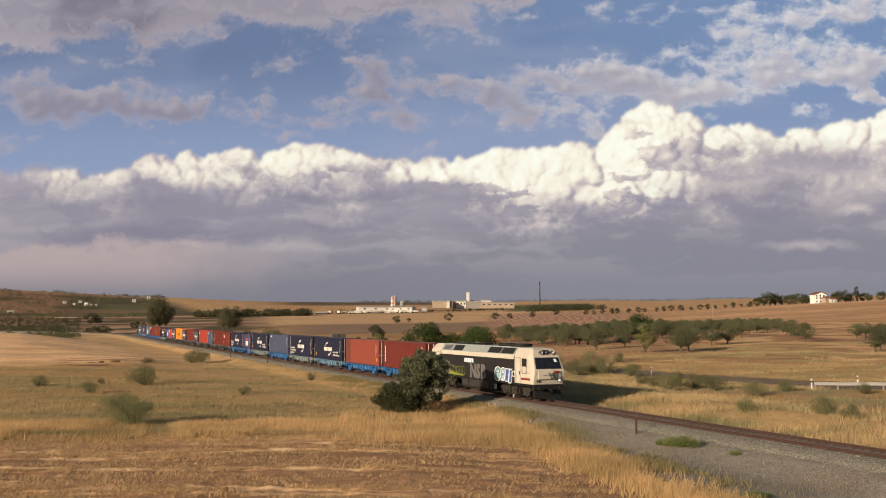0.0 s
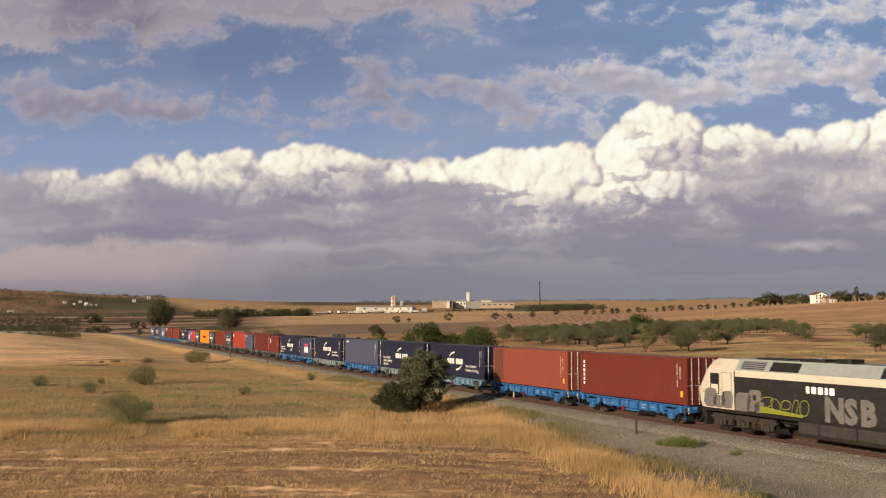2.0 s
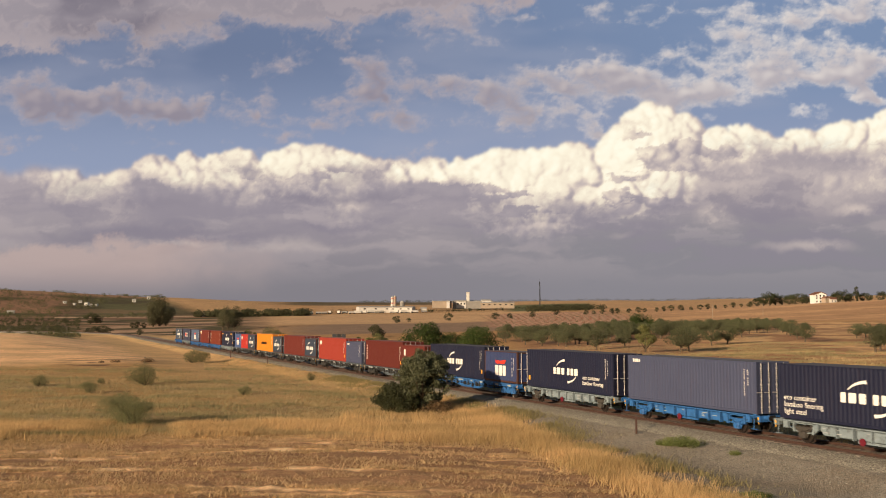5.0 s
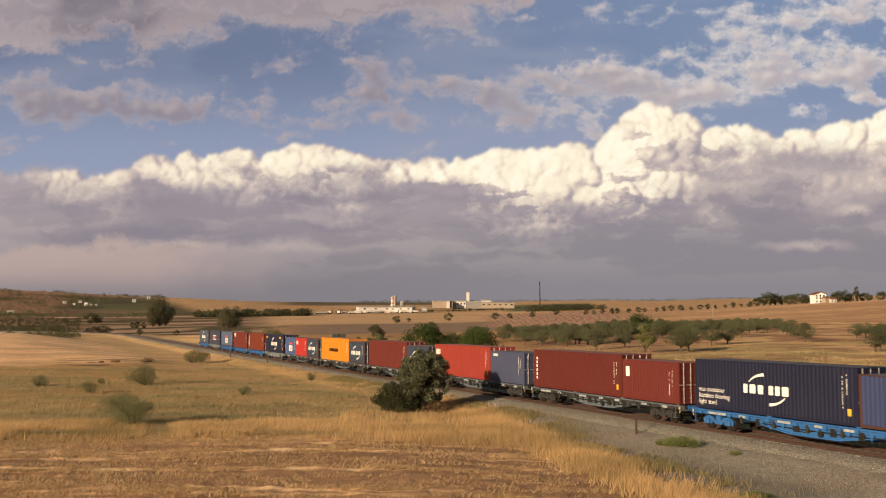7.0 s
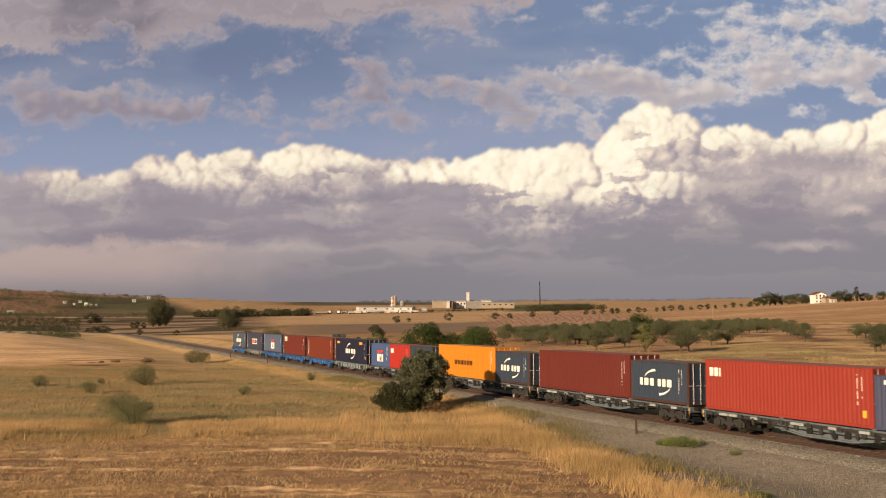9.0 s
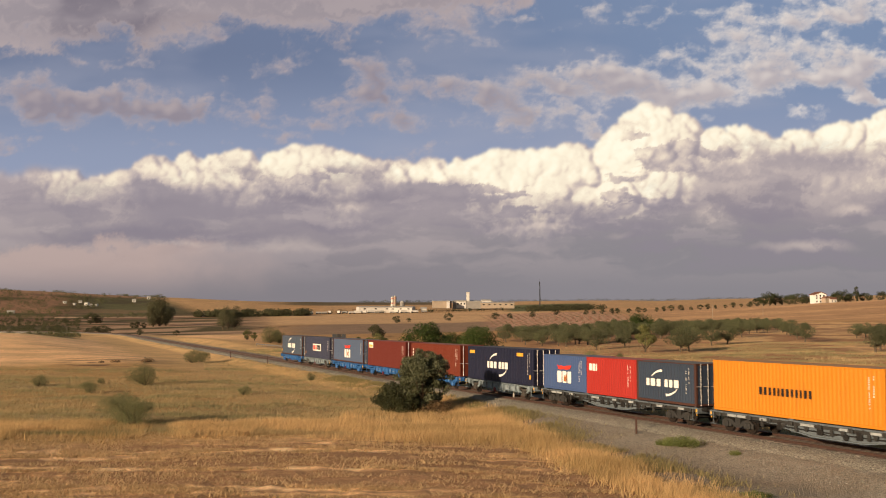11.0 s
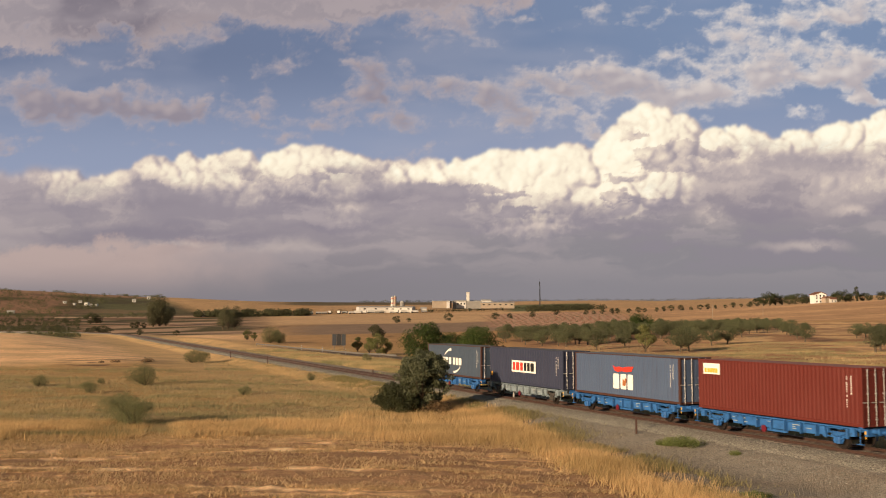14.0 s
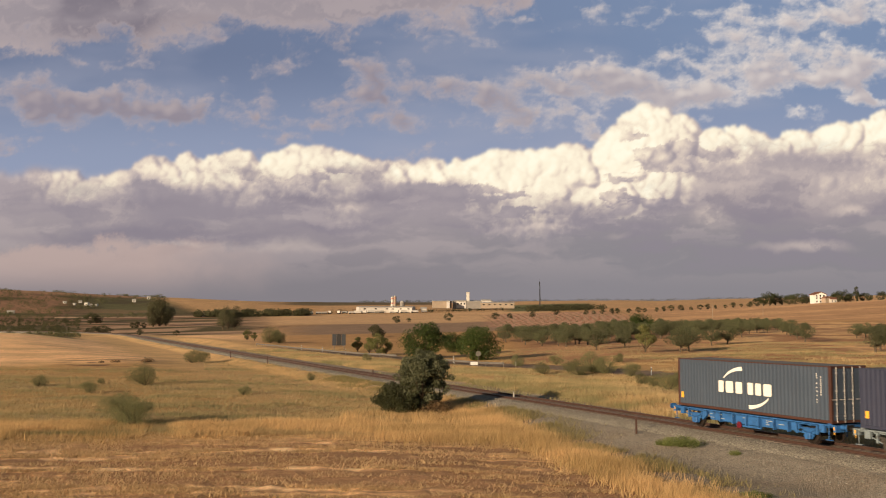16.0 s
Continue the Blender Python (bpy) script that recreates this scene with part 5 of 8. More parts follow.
def long_wagon(col, label):
    """A bogie flat wagon, with a deep belly between the bogies."""
    L = 19.894
    pm = WAGON_PAINT[col]
    w = thing("container_wagon", label, "freight wagon", "wagons of the train")
    h = L / 2 - 0.62

    def beams():
        g = Geo()
        for sx in (-1, 1):
            g.box(sx * h - 0.09, sx * h + 0.09, -1.32, 1.32, 0.80, 1.13)
            g.box(sx * 7.3 - 0.3, sx * 7.3 + 0.3, -1.15, 1.15, 0.92, 1.1)
        g.box(-h, h, -0.35, 0.35, 0.88, 1.1)
        for x in (-4.5, -1.5, 1.5, 4.5):
            g.box(x - 0.07, x + 0.07, -1.15, 1.15, 0.75, 1.08)
        g.box(-3.6, -2.2, -0.7, 0.5, 0.42, 0.85).tube((0.2, -0.7, 0.6), (1.5, -0.7, 0.6), 0.2).box(2.5, 3.3, -0.6, 0.6, 0.45, 0.85)
        return g
    part("underframe", cached(("uf60", col), lambda: mesh_of("underframe", beams(), pm)), None, w)

    def sill():
        g = Geo()
        g.box(-h, h, -1.33, -1.17, 1.05, 1.145)
        g.box(-h, h, -1.22, -1.17, 0.86, 1.06, 1)
        g.prism([(-5.3, 0.88), (-1.7, 0.36), (1.7, 0.36), (5.3, 0.88)], -1.13, -1.1, "y")
        g.prism([(-5.3, 0.88), (-1.7, 0.36), (1.7, 0.36), (5.3, 0.88), (5.0, 0.88), (1.6, 0.44), (-1.6, 0.44), (-5.0, 0.88)], -1.2, -1.1, "y")
        for x in (-8.6, -6.1, -4.6, -3.0, -1.0, 1.0, 3.0, 4.6, 6.1, 8.6):
            g.box(x - 0.13, x + 0.13, -1.36, -1.17, 0.86, 1.1, 1)
        for x in (-3.6, -2.0, 0.4, 2.4, 3.8):
            g.prism([(x - 0.18, 0.9), (x + 0.18, 0.9), (x + 0.05, 0.62), (x - 0.05, 0.62)], -1.25, -1.05, "y", 1)
        for sx in (-1, 1):
            g.box(sx * 9.0 - 0.02, sx * 9.0 + 0.02, -1.4, -1.36, 0.4, 1.1).box(sx * 9.0 - 0.2, sx * 9.0 + 0.2, -1.42, -1.28, 0.38, 0.42)
        for x in (-9.05, -3.1, -2.95, 2.95, 3.1, 9.05):
            g.box(x - 0.07, x + 0.07, -1.24, -1.14, 1.145, 1.2)
        return g
    sm = cached(("sill60", col), lambda: mesh_of("side_sill", sill(), [pm, pm if col == "blue" else M_BOGIE], bevel=0.008))
    for a in (0, 180):
        part("side_sill", sm, None, w, "side sill with fish-bellied truss", at=pose(0, 0, 0, 0, 0, a))

    rod = cached(("brod",), lambda: mesh_of("brake_rod", Geo().tube((-2.2, -1.12, 0.72), (-1.2, -1.12, 0.55), 0.03, n=6).tube((-1.2, -1.12, 0.55), (-0.2, -1.12, 0.72), 0.03, n=6), M_BLACK))
    part("brake_rod", rod, None, w, "bent black brake rod", at=pose(0.6, 0, 0))
    part("brake_wheel", cached(("bwheel",), lambda: mesh_of("brake_wheel", Geo().lathe([(0.05, -1.25), (0.17, -1.25), (0.17, -1.2), (0.05, -1.2)], 12, "y"), M_BLACK)), None, w, "black brake wheel", at=pose(0.6, 0, 0.6))
    pipe = cached(("pipe60",), lambda: mesh_of("brake_pipe", Geo().tube((-6.0, -1.18, 0.8), (-2.0, -1.18, 0.7), 0.035, n=6).tube((-2.0, -1.18, 0.7), (2.6, -1.18, 0.7), 0.035, n=6).tube((2.6, -1.18, 0.7), (6.0, -1.18, 0.8), 0.035, n=6), M_BLACK))
    part("brake_pipe", pipe, None, w, "black brake pipe along the belly", at=pose(0, -0.04, 0))
    hanger = cached(("hang60",), lambda: mesh_of("hanger", Geo().prism([(-0.06, 0.98), (0.06, 0.98), (0.14, 0.6), (0.04, 0.55), (-0.1, 0.62)], -1.26, -1.2, "y"), M_BOGIE))
    for x in (-5.2, -2.7, -0.3, 2.0, 4.9):
        part("hanger", hanger, None, w, "bent steel hanger", at=pose(x, 0, 0))
    bx = cached(("bbox",), lambda: mesh_of("brake_valve", Geo().box(-0.18, 0.18, -1.25, -1.05, 0.55, 0.95, c=0.03), M_BLACK))
    for x in (-1.1, 1.4, 3.2, -3.9):
        part("brake_valve", bx, None, w, "black brake valve box", at=pose(x, 0, 0))

    def bogie_frame():
        g = Geo()
        side = [(-1.25, 0.62), (-0.9, 0.8), (-0.45, 0.72), (-0.2, 0.5), (0.2, 0.5), (0.45, 0.72), (0.9, 0.8), (1.25, 0.62), (1.25, 0.52), (0.9, 0.62), (0.55, 0.5),
                (0.25, 0.32), (-0.25, 0.32), (-0.55, 0.5), (-0.9, 0.62), (-1.25, 0.52)]
        for sy in (-1, 1):
            g.prism(side, sy * 1.05 - 0.06, sy * 1.05 + 0.06, "y")
            for sx in (-0.9, 0.9):
                g.box(sx - 0.17, sx + 0.17, sy * 1.08 - 0.13, sy * 1.08 + 0.13, 0.32, 0.62, c=0.04)
                for d in (-0.3, 0.3):
                    g.tube((sx + d, sy * 1.08, 0.32), (sx + d, sy * 1.08, 0.62), 0.085, n=8)
        g.box(-0.22, 0.22, -1.1, 1.1, 0.5, 0.86).box(-1.25, -1.15, -1.0, 1.0, 0.5, 0.6).box(1.15, 1.25, -1.0, 1.0, 0.5, 0.6)
        return g
    bm_ = cached(("bogie", col), lambda: mesh_of("bogie", bogie_frame(), pm if col == "blue" else M_BOGIE))
    for x in (-7.3, 7.3):
        b = part("bogie", bm_, None, w, "two-axle bogie with coil springs", at=pose(x, 0, 0))
        for d in (-0.9, 0.9):
            wheelset(b, 0.46, d, 0.46)

    def marks():
        g, r = Geo(), random.Random(9)
        for x in (-8.0, -7.2, -5.4, -2.4, 0.2, 2.1, 5.2, 7.4):
            g.box(x, x + r.uniform(0.5, 1.0), -1.228, -1.221, 0.89, 1.03)
        return g
    tagged(part("sill_marks", cached(("sm60",), lambda: mesh_of("sill_marks", marks(), M_STENCIL)), None, w, "white stencil bars"), kind="stuff")
    couple_ends(w, L, col)
    return w


M_CABWHITE = plain("cream_white_paint", (0.483, 0.433, 0.358), 0.45, 0, 0.16, 1.2, (0.271, 0.203, 0.136), 0.4, 0.03)
M_CHARCOAL = plain("charcoal_paint", (0.0165, 0.0155, 0.016), 0.6, 0, 0.25, 1.5, (0.07, 0.06, 0.05), 0.4, 0.03)
M_ROOFGREY = plain("grey_roof_paint", (0.25, 0.275, 0.265), 0.55, 0, 0.25, 1.5, (0.22, 0.18, 0.13), 0.5, 0.05)
M_GRILLE = plain("dark_louvre", (0.025, 0.025, 0.027), 0.6, 0.3)
M_LOCOBOGIE = plain("sooty_brown_bogie", (0.032, 0.027, 0.023), 0.7, 0.15, 0.45, 4.0, (0.075, 0.055, 0.04), 0.5)
M_TAGGREY = plain("silver_spray", (0.135, 0.125, 0.12), 0.6, 0.1, 0.35, 3.0, (0.06, 0.055, 0.05), 0.4)
M_TAGGREEN = plain("yellow_green_spray", (0.17, 0.185, 0.02), 0.6, 0, 0.35, 3.0)
M_TAGBLUE = plain("blue_spray", (0.05, 0.09, 0.24), 0.6, 0, 0.45, 2.0, (0.14, 0.24, 0.32), 0.7)
M_TAGWHITE = plain("white_spray", (0.8, 0.8, 0.78), 0.6, 0, 0.1)
M_LAMP = bpy.data.materials.new("lit_headlamp")
M_LAMP.use_nodes = True
_b = M_LAMP.node_tree.nodes["Principled BSDF"]
_b.inputs["Base Color"].default_value = (0.9, 0.9, 0.88, 1)
_b.inputs["Emission Color"].default_value, _b.inputs["Emission Strength"].default_value = (1.0, 0.95, 0.9, 1), 0.8


def ring_strip(pts, w, y):
    """A painted outline: a flat band along a closed path in the xz plane."""
    g, n = Geo(), len(pts)
    cx, cz = sum(p[0] for p in pts) / n, sum(p[1] for p in pts) / n
    v = []
    for x, z in pts:
        d = math.hypot(x - cx, z - cz)
        k = 1 - w / max(d, w * 1.2)
        v += [(x, y, z), (cx + (x - cx) * k, y, cz + (z - cz) * k), (x, y + 0.004, z), (cx + (x - cx) * k, y + 0.004, cz + (z - cz) * k)]
    f = []
    for i in range(n):
        a, b = 4 * i, 4 * ((i + 1) % n)
        f += [(a, b, b + 1, a + 1), (a, a + 2, b + 2, b), (a + 1, b + 1, b + 3, a + 3)]
    return g.add(v, f)


def rounded(cx, cz, rx, rz, power=3.0, n=22, lean=0.0):
    out = []
    for i in range(n):
        a = 2 * math.pi * i / n
        c, s = math.cos(a), math.sin(a)
        z = rz * math.copysign(abs(s) ** (2 / power), s)
        out.append((cx + rx * math.copysign(abs(c) ** (2 / power), c) + lean * z, cz + z))
    return out


M_TAGTEAL = plain("turquoise_spray_paint", (0.10, 0.21, 0.20), 0.6, 0, 0.5, 2.5, (0.04, 0.09, 0.22), 0.8)
M_TAGSKY = plain("pale_blue_spray_paint", (0.13, 0.24, 0.34), 0.6, 0, 0.5, 2.5, (0.05, 0.1, 0.26), 0.8)


def locomotive():
    L = 22.33
    X = lambda s: L / 2 - s
    loco = thing("diesel_locomotive", "white and charcoal six-axle diesel locomotive with graffiti and grey roof", "locomotive")
    body = [(-1.45, 1.33), (1.45, 1.33), (1.45, 3.42), (1.42, 3.54), (1.02, 4.15), (-1.02, 4.15), (-1.42, 3.54), (-1.45, 3.42)]
    part("engine_hood", Geo().prism(body, X(3.62), X(18.71), "x"), M_CABWHITE, loco, "cream-white hood", bevel=0.012)
    part("roof_deck", Geo().box(X(18.6), X(3.7), -0.98, 0.98, 4.15, 4.19), M_ROOFGREY, loco, "grey walkway roof")
    for sy in (-1, 1):
        part("side_wall", Geo().box(X(18.66), X(3.66), min(sy * 1.45, sy * 1.462), max(sy * 1.45, sy * 1.462), 1.31, 3.2), M_CHARCOAL, loco, "charcoal engine-room side wall", bevel=0.003)
        # sloping roof side with panels and louvres
        def slope(s0, s1, t0, t1, out, inward=0.0):
            a, b = Vector((0, sy * 1.42, 3.54)), Vector((0, sy * 1.02, 4.15))
            nrm = Vector((0, sy * 0.836, 0.548))
            p0, p1 = a.lerp(b, t0), a.lerp(b, t1)
            g = Geo()
            v = [(X(s), *(p + nrm * o)[1:]) for o in (-0.02, out) for s, p in ((s0, p0), (s1, p0), (s1, p1), (s0, p1))]
            return g.add(v, [(0, 1, 2, 3), (4, 5, 6, 7), (0, 1, 5, 4), (1, 2, 6, 5), (2, 3, 7, 6), (3, 0, 4, 7)])
        part("roof_side", slope(18.68, 3.66, 0.04, 0.98, 0.015), M_ROOFGREY, loco, "grey sloping roof side")
        for s0, s1 in ((18.3, 16.4), (16.0, 13.9), (8.7, 6.35), (6.2, 3.95)):
            lv = part("louvre", slope(s0, s1, 0.12, 0.9, 0.03), M_STEELGREY if s0 > 18 else M_GRILLE, loco, "dark air intake louvre")
            for i in range(4):
                part("slat", slope(s0 - 0.05, s1 + 0.05, 0.2 + 0.17 * i, 0.24 + 0.17 * i, 0.045), M_BLACK, lv)
        for s0, s1 in ((13.6, 11.4), (11.2, 9.0)):
            part("roof_hatch", slope(s0, s1, 0.1, 0.9, 0.035), M_ROOFGREY, loco, "grey roof hatch", bevel=0.006)
    for s in (3.64, 18.69):
        for sy in (-1, 1):
            part("panel_seam", Geo().box(X(s) - 0.035, X(s) + 0.035, *sorted((sy * 1.44, sy * 1.474)), 1.33, 3.5), M_GRILLE, loco, "dark joint between hood and cab")
    for s in (5.0, 7.4):
        fan = part("roof_fan", Geo().lathe([(0.86, 0), (0.9, 0.05), (0.9, 0.2), (0.84, 0.24), (0.3, 0.26)], 20, "z"), M_BLACK, loco, "black round radiator fan housing", at=pose(X(s), 0, 4.19))
        part("guard_ring", Geo().lathe([(0.5, 0.262), (0.55, 0.275), (0.5, 0.29)], 16, "z"), M_STEELGREY, fan)
    part("exhaust", Geo().box(X(12.2), X(11.2), -0.62, 0.5, 4.18, 4.4, c=0.12), M_BLACK, loco, "sooty exhaust stack")
    part("silencer", Geo().box(X(14.6), X(12.9), -0.7, 0.6, 4.18, 4.33, c=0.15), M_BLACK, loco, "sooty silencer box")
    part("roof_cover", Geo().box(X(17.9), X(15.6), -0.6, 0.6, 4.18, 4.27, c=0.1), M_GRILLE, loco, "dark roof cover")
    part("roof_dome", Geo().lathe([(0.32, 4.18), (0.3, 4.3), (0.15, 4.38)], 12, "z"), M_ROOFGREY, loco, "grey roof dome", at=pose(X(13.9), 0.2, 0))

    # cabs, one at each end, lofted from plan outlines
    levels = [(1.30, 0.66, 1.33, 1.44), (1.75, 0.52, 1.35, 1.45), (2.36, 0.42, 1.34, 1.45), (3.54, 0.98, 1.16, 1.42), (4.0, 1.32, 0.96, 1.10), (4.15, 1.6, 0.85, 1.0)]
    v, f = [], []
    for z, s, hf, hb in levels:
        v += [(X(3.66), -hb, z), (X(s + 0.42), -hb, z), (X(s), -hf, z), (X(s), hf, z), (X(s + 0.42), hb, z), (X(3.66), hb, z)]
    for i in range(len(levels) - 1):
        f += [(6 * i + j, 6 * i + (j + 1) % 6, 6 * i + 6 + (j + 1) % 6, 6 * i + 6 + j) for j in range(6)]
    f += [tuple(range(5, -1, -1)), tuple(range(6 * len(levels) - 6, 6 * len(levels)))]
    cab_mesh = mesh_of("cab", Geo().add(v, f), M_CABWHITE, bevel=0.02)

    def on_front(y, z, out=0.012):
        """A point on the sloping windscreen plane."""
        t = (z - 2.36) / (3.54 - 2.36)
        n = Vector((1.18, 0, 0.56)).normalized()
        return Vector((X(0.42 + 0.56 * t), y, z)) + n * out

    def screen(y0, y1, z0, z1, o0, o1):
        vv = [on_front(y, z, o) for o in (o0, o1) for y, z in ((y0, z0), (y1, z0), (y1 * 0.93, z1), (y0 * 0.93, z1))]
        return Geo().add(vv, [(0, 1, 2, 3), (4, 5, 6, 7), (0, 1, 5, 4), (1, 2, 6, 5), (2, 3, 7, 6), (3, 0, 4, 7)])
    for end in (0, 180):
        cab = part("cab", cab_mesh, None, loco, "cream-white driver's cab", at=pose(0, 0, 0, 0, 0, end))
        part("windscreen_frame", screen(-1.17, 1.17, 2.52, 3.42, -0.03, 0.012), M_RUBBER, cab, "black rubber windscreen surround")
        part("windscreen", screen(-1.1, 1.1, 2.58, 3.37, 0.0, 0.02), M_GLASS, cab, "dark glass windscreen")
        part("wiper", Geo().tube(on_front(0.35, 2.5, 0.04), on_front(0.1, 3.05, 0.05), 0.015, n=6).tube(on_front(-0.55, 2.5, 0.04), on_front(-0.3, 3.05, 0.05), 0.015, n=6), M_BLACK, cab)
        if end == 0:
            part("paper_sheet", screen(0.62, 0.86, 3.05, 3.3, 0.022, 0.03), M_TAGWHITE, cab, "white sheet behind the windscreen")
        # roof lights above the screen
        for y in (-0.5, 0.5):
            part("horn", Geo().lathe([(0.16, 0.12), (0.17, 0.16), (0.1, 0.1), (0.06, -0.15)], 14, "x"), M_STEELGREY, cab, "grey round horn", at=pose(X(1.05), y, 3.82))
        part("marker_box", Geo().box(X(1.35), X(0.95), -0.22, 0.22, 3.68, 4.0, c=0.04), M_BLACK, cab, "black headlight box")
        part("headlight", Geo().lathe([(0.09, 0), (0.09, 0.03), (0.03, 0.04)], 12, "x"), M_STEELGREY, cab, "upper headlight lens", at=pose(X(0.94), 0, 3.82))
        for y in (-0.95, 0.95):
            hl = part("headlight_housing", Geo().lathe([(0.13, -0.1), (0.15, 0.04), (0.12, 0.07)], 14, "x"), M_BLACK, cab, "round headlight housing", at=pose(X(0.56), y, 1.62))
            part("lens", Geo().lathe([(0.10, 0.06), (0.09, 0.085)], 12, "x"), M_STEELGREY if y < 0 else M_LAMP, hl, "headlight lens")
        nose = Geo().box(X(0.55), X(0.385), -1.02, 1.02, 1.72, 2.3, c=0.0)
        part("nose_panel", nose, M_CABWHITE, cab, "bolted nose access panel", bevel=0.02)
        part("nose_mark", Geo().box(X(0.385), X(0.378), -0.6, 0.35, 1.98, 2.06), M_STEELGREY, cab, "grey bars of lettering")
        hoses = Geo()
        for y0, y1 in ((-0.05, 0.25), (0.3, 0.62)):
            pts = [Vector((X(0.37), y0, 2.25)), Vector((X(0.22), y0 + 0.05, 1.95)), Vector((X(0.2), (y0 + y1) / 2, 1.7)), Vector((X(0.24), y1, 1.9)), Vector((X(0.36), y1, 2.2))]
            for a, b in zip(pts, pts[1:]):
                hoses.tube(a, b, 0.035, n=7)
        part("jumper_cable", hoses, M_RUBBER, cab, "looped black jumper cables")
        part("socket_box", Geo().box(X(0.4), X(0.28), 0.35, 0.85, 2.2, 2.38, c=0.03), M_DARKRED, cab, "dark red socket box")
        # side doors, windows, stripe
        for sy in (-1, 1):
            y0, y1 = sorted((sy * 1.452, sy * 1.462))
            dr = part("cab_door", Geo().box(X(3.34), X(2.6), y0, y1, 1.4, 3.36), M_CABWHITE, cab, "cream cab door with grey seams", bevel=0.01)
            part("door_seam", Geo().box(X(3.37), X(3.34), y0, y1, 1.38, 3.4).box(X(2.6), X(2.57), y0, y1, 1.38, 3.4).box(X(3.37), X(2.57), y0, y1, 3.36, 3.39), M_TAGGREY, dr)
            part("grab_rail", Geo().tube((X(3.42), sy * 1.5, 1.5), (X(3.42), sy * 1.5, 2.5), 0.018, n=6).tube((X(2.52), sy * 1.5, 1.5), (X(2.52), sy * 1.5, 2.5), 0.018, n=6), M_STEELGREY, dr, "steel grab rails")
            part("handle", Geo().box(X(2.78), X(2.66), *sorted((sy * 1.462, sy * 1.49)), 2.0, 2.3), M_BLACK, dr, "black door handle")
            wf = part("side_window", Geo().box(X(2.32), X(1.55), *sorted((sy * 1.452, sy * 1.466)), 2.12, 3.32), M_RUBBER, cab, "cab side window in black rubber", bevel=0.006)
            part("pane", Geo().box(X(2.26), X(1.61), *sorted((sy * 1.464, sy * 1.472)), 2.72, 3.26), M_GLASS, wf, "dark glass pane")
            part("sliding_panel", Geo().box(X(2.24), X(1.63), *sorted((sy * 1.464, sy * 1.470)), 2.17, 2.68), M_CABWHITE, wf, "cream lower panel")
            part("stripe", Geo().box(X(2.5), X(0.98), *sorted((sy * 1.452, sy * 1.458)), 1.6, 1.78), M_DARKRED, cab, "dark red stripe")
            part("faint_mark", Geo().box(X(1.35), X(0.95), *sorted((sy * 1.452, sy * 1.457)), 2.18, 2.22), M_TAGGREY, cab)
        part("buffer_beam", Geo().box(X(0.95), X(0.6), -1.3, 1.3, 0.85, 1.3), M_BLACK, cab, "black buffer beam", bevel=0.015)
        part("snow_plough", Geo().prism([(X(0.62), 0.25), (X(0.9), 0.25), (X(0.95), 0.8), (X(0.75), 0.8)], -1.2, 1.2, "y"), M_BLACK, cab, "black rail guard")
        for y in (-0.95, 0.95):
            part("buffer", buffer_mesh("black"), None, cab, "black oval buffer", at=pose(X(0), y, 1.04))
        part("coupling", CACHE[("hook",)], None, cab, "black screw coupling", at=pose(X(0), 0, 0))
        part("step", Geo().box(X(3.2), X(2.7), -1.42, -1.2, 0.55, 0.59).box(X(3.2), X(2.7), -1.42, -1.2, 0.9, 0.94).box(X(3.22), X(3.18), -1.42, -1.2, 0.5, 1.3).box(X(2.72), X(2.68), -1.42, -1.2, 0.5, 1.3), M_BLACK, cab, "black cab steps")

    part("underframe", Geo().box(X(21.3), X(1.0), -1.38, 1.38, 1.12, 1.34).box(X(20), X(2.3), -0.5, 0.5, 0.8, 1.15), M_BLACK, loco, "sooty black underframe")
    part("fuel_tank", Geo().prism([(-1.38, 1.12), (-1.4, 0.55), (-1.15, 0.3), (1.15, 0.3), (1.4, 0.55), (1.38, 1.12)], X(14.0), X(8.4), "x"), M_TANK, loco, "grimy dark grey fuel tank", bevel=0.03)
    part("tank_straps", Geo().box(X(12.6), X(12.52), -1.42, 1.42, 0.5, 1.1).box(X(10.2), X(10.12), -1.42, 1.42, 0.5, 1.1), M_BLACK, loco)
    part("battery_box", Geo().box(X(8.3), X(7.1), -1.4, 1.4, 0.45, 1.12, c=0.03), M_BLACK, loco, "black equipment box")

    def bogie():
        g = Geo()
        for sy in (-1, 1):
            g.prism([(-2.7, 0.78), (-2.45, 1.0), (2.45, 1.0), (2.7, 0.78), (2.45, 0.66), (1.5, 0.62), (0.9, 0.72), (-0.9, 0.72), (-1.5, 0.62), (-2.45, 0.66)], sy * 1.12 - 0.08, sy * 1.12 + 0.08, "y")
            for x in (-1.9, 0.0, 1.9):
                g.box(x - 0.2, x + 0.2, sy * 1.15 - 0.15, sy * 1.15 + 0.15, 0.34, 0.7, c=0.05)
                for d in (-0.38, 0.38):
                    g.tube((x + d, sy * 1.16, 0.42), (x + d, sy * 1.16, 0.78), 0.11, n=9)
                    g.box(x + d - 0.14, x + d + 0.14, sy * 1.16 - 0.12, sy * 1.16 + 0.12, 0.37, 0.42)
            for x in (-0.95, 0.95):
                g.box(x - 0.16, x + 0.16, sy * 1.18 - 0.1, sy * 1.18 + 0.1, 0.4, 0.95)
                g.tube((x, sy * 1.26, 0.5), (x + 0.35, sy * 1.26, 1.0), 0.05, n=7)
        g.box(-2.6, 2.6, -0.25, 0.25, 0.6, 0.9).box(-1.0, -0.8, -1.1, 1.1, 0.62, 0.9).box(0.8, 1.0, -1.1, 1.1, 0.62, 0.9)
        return g
    bmesh_ = mesh_of("bogie", bogie(), M_LOCOBOGIE)
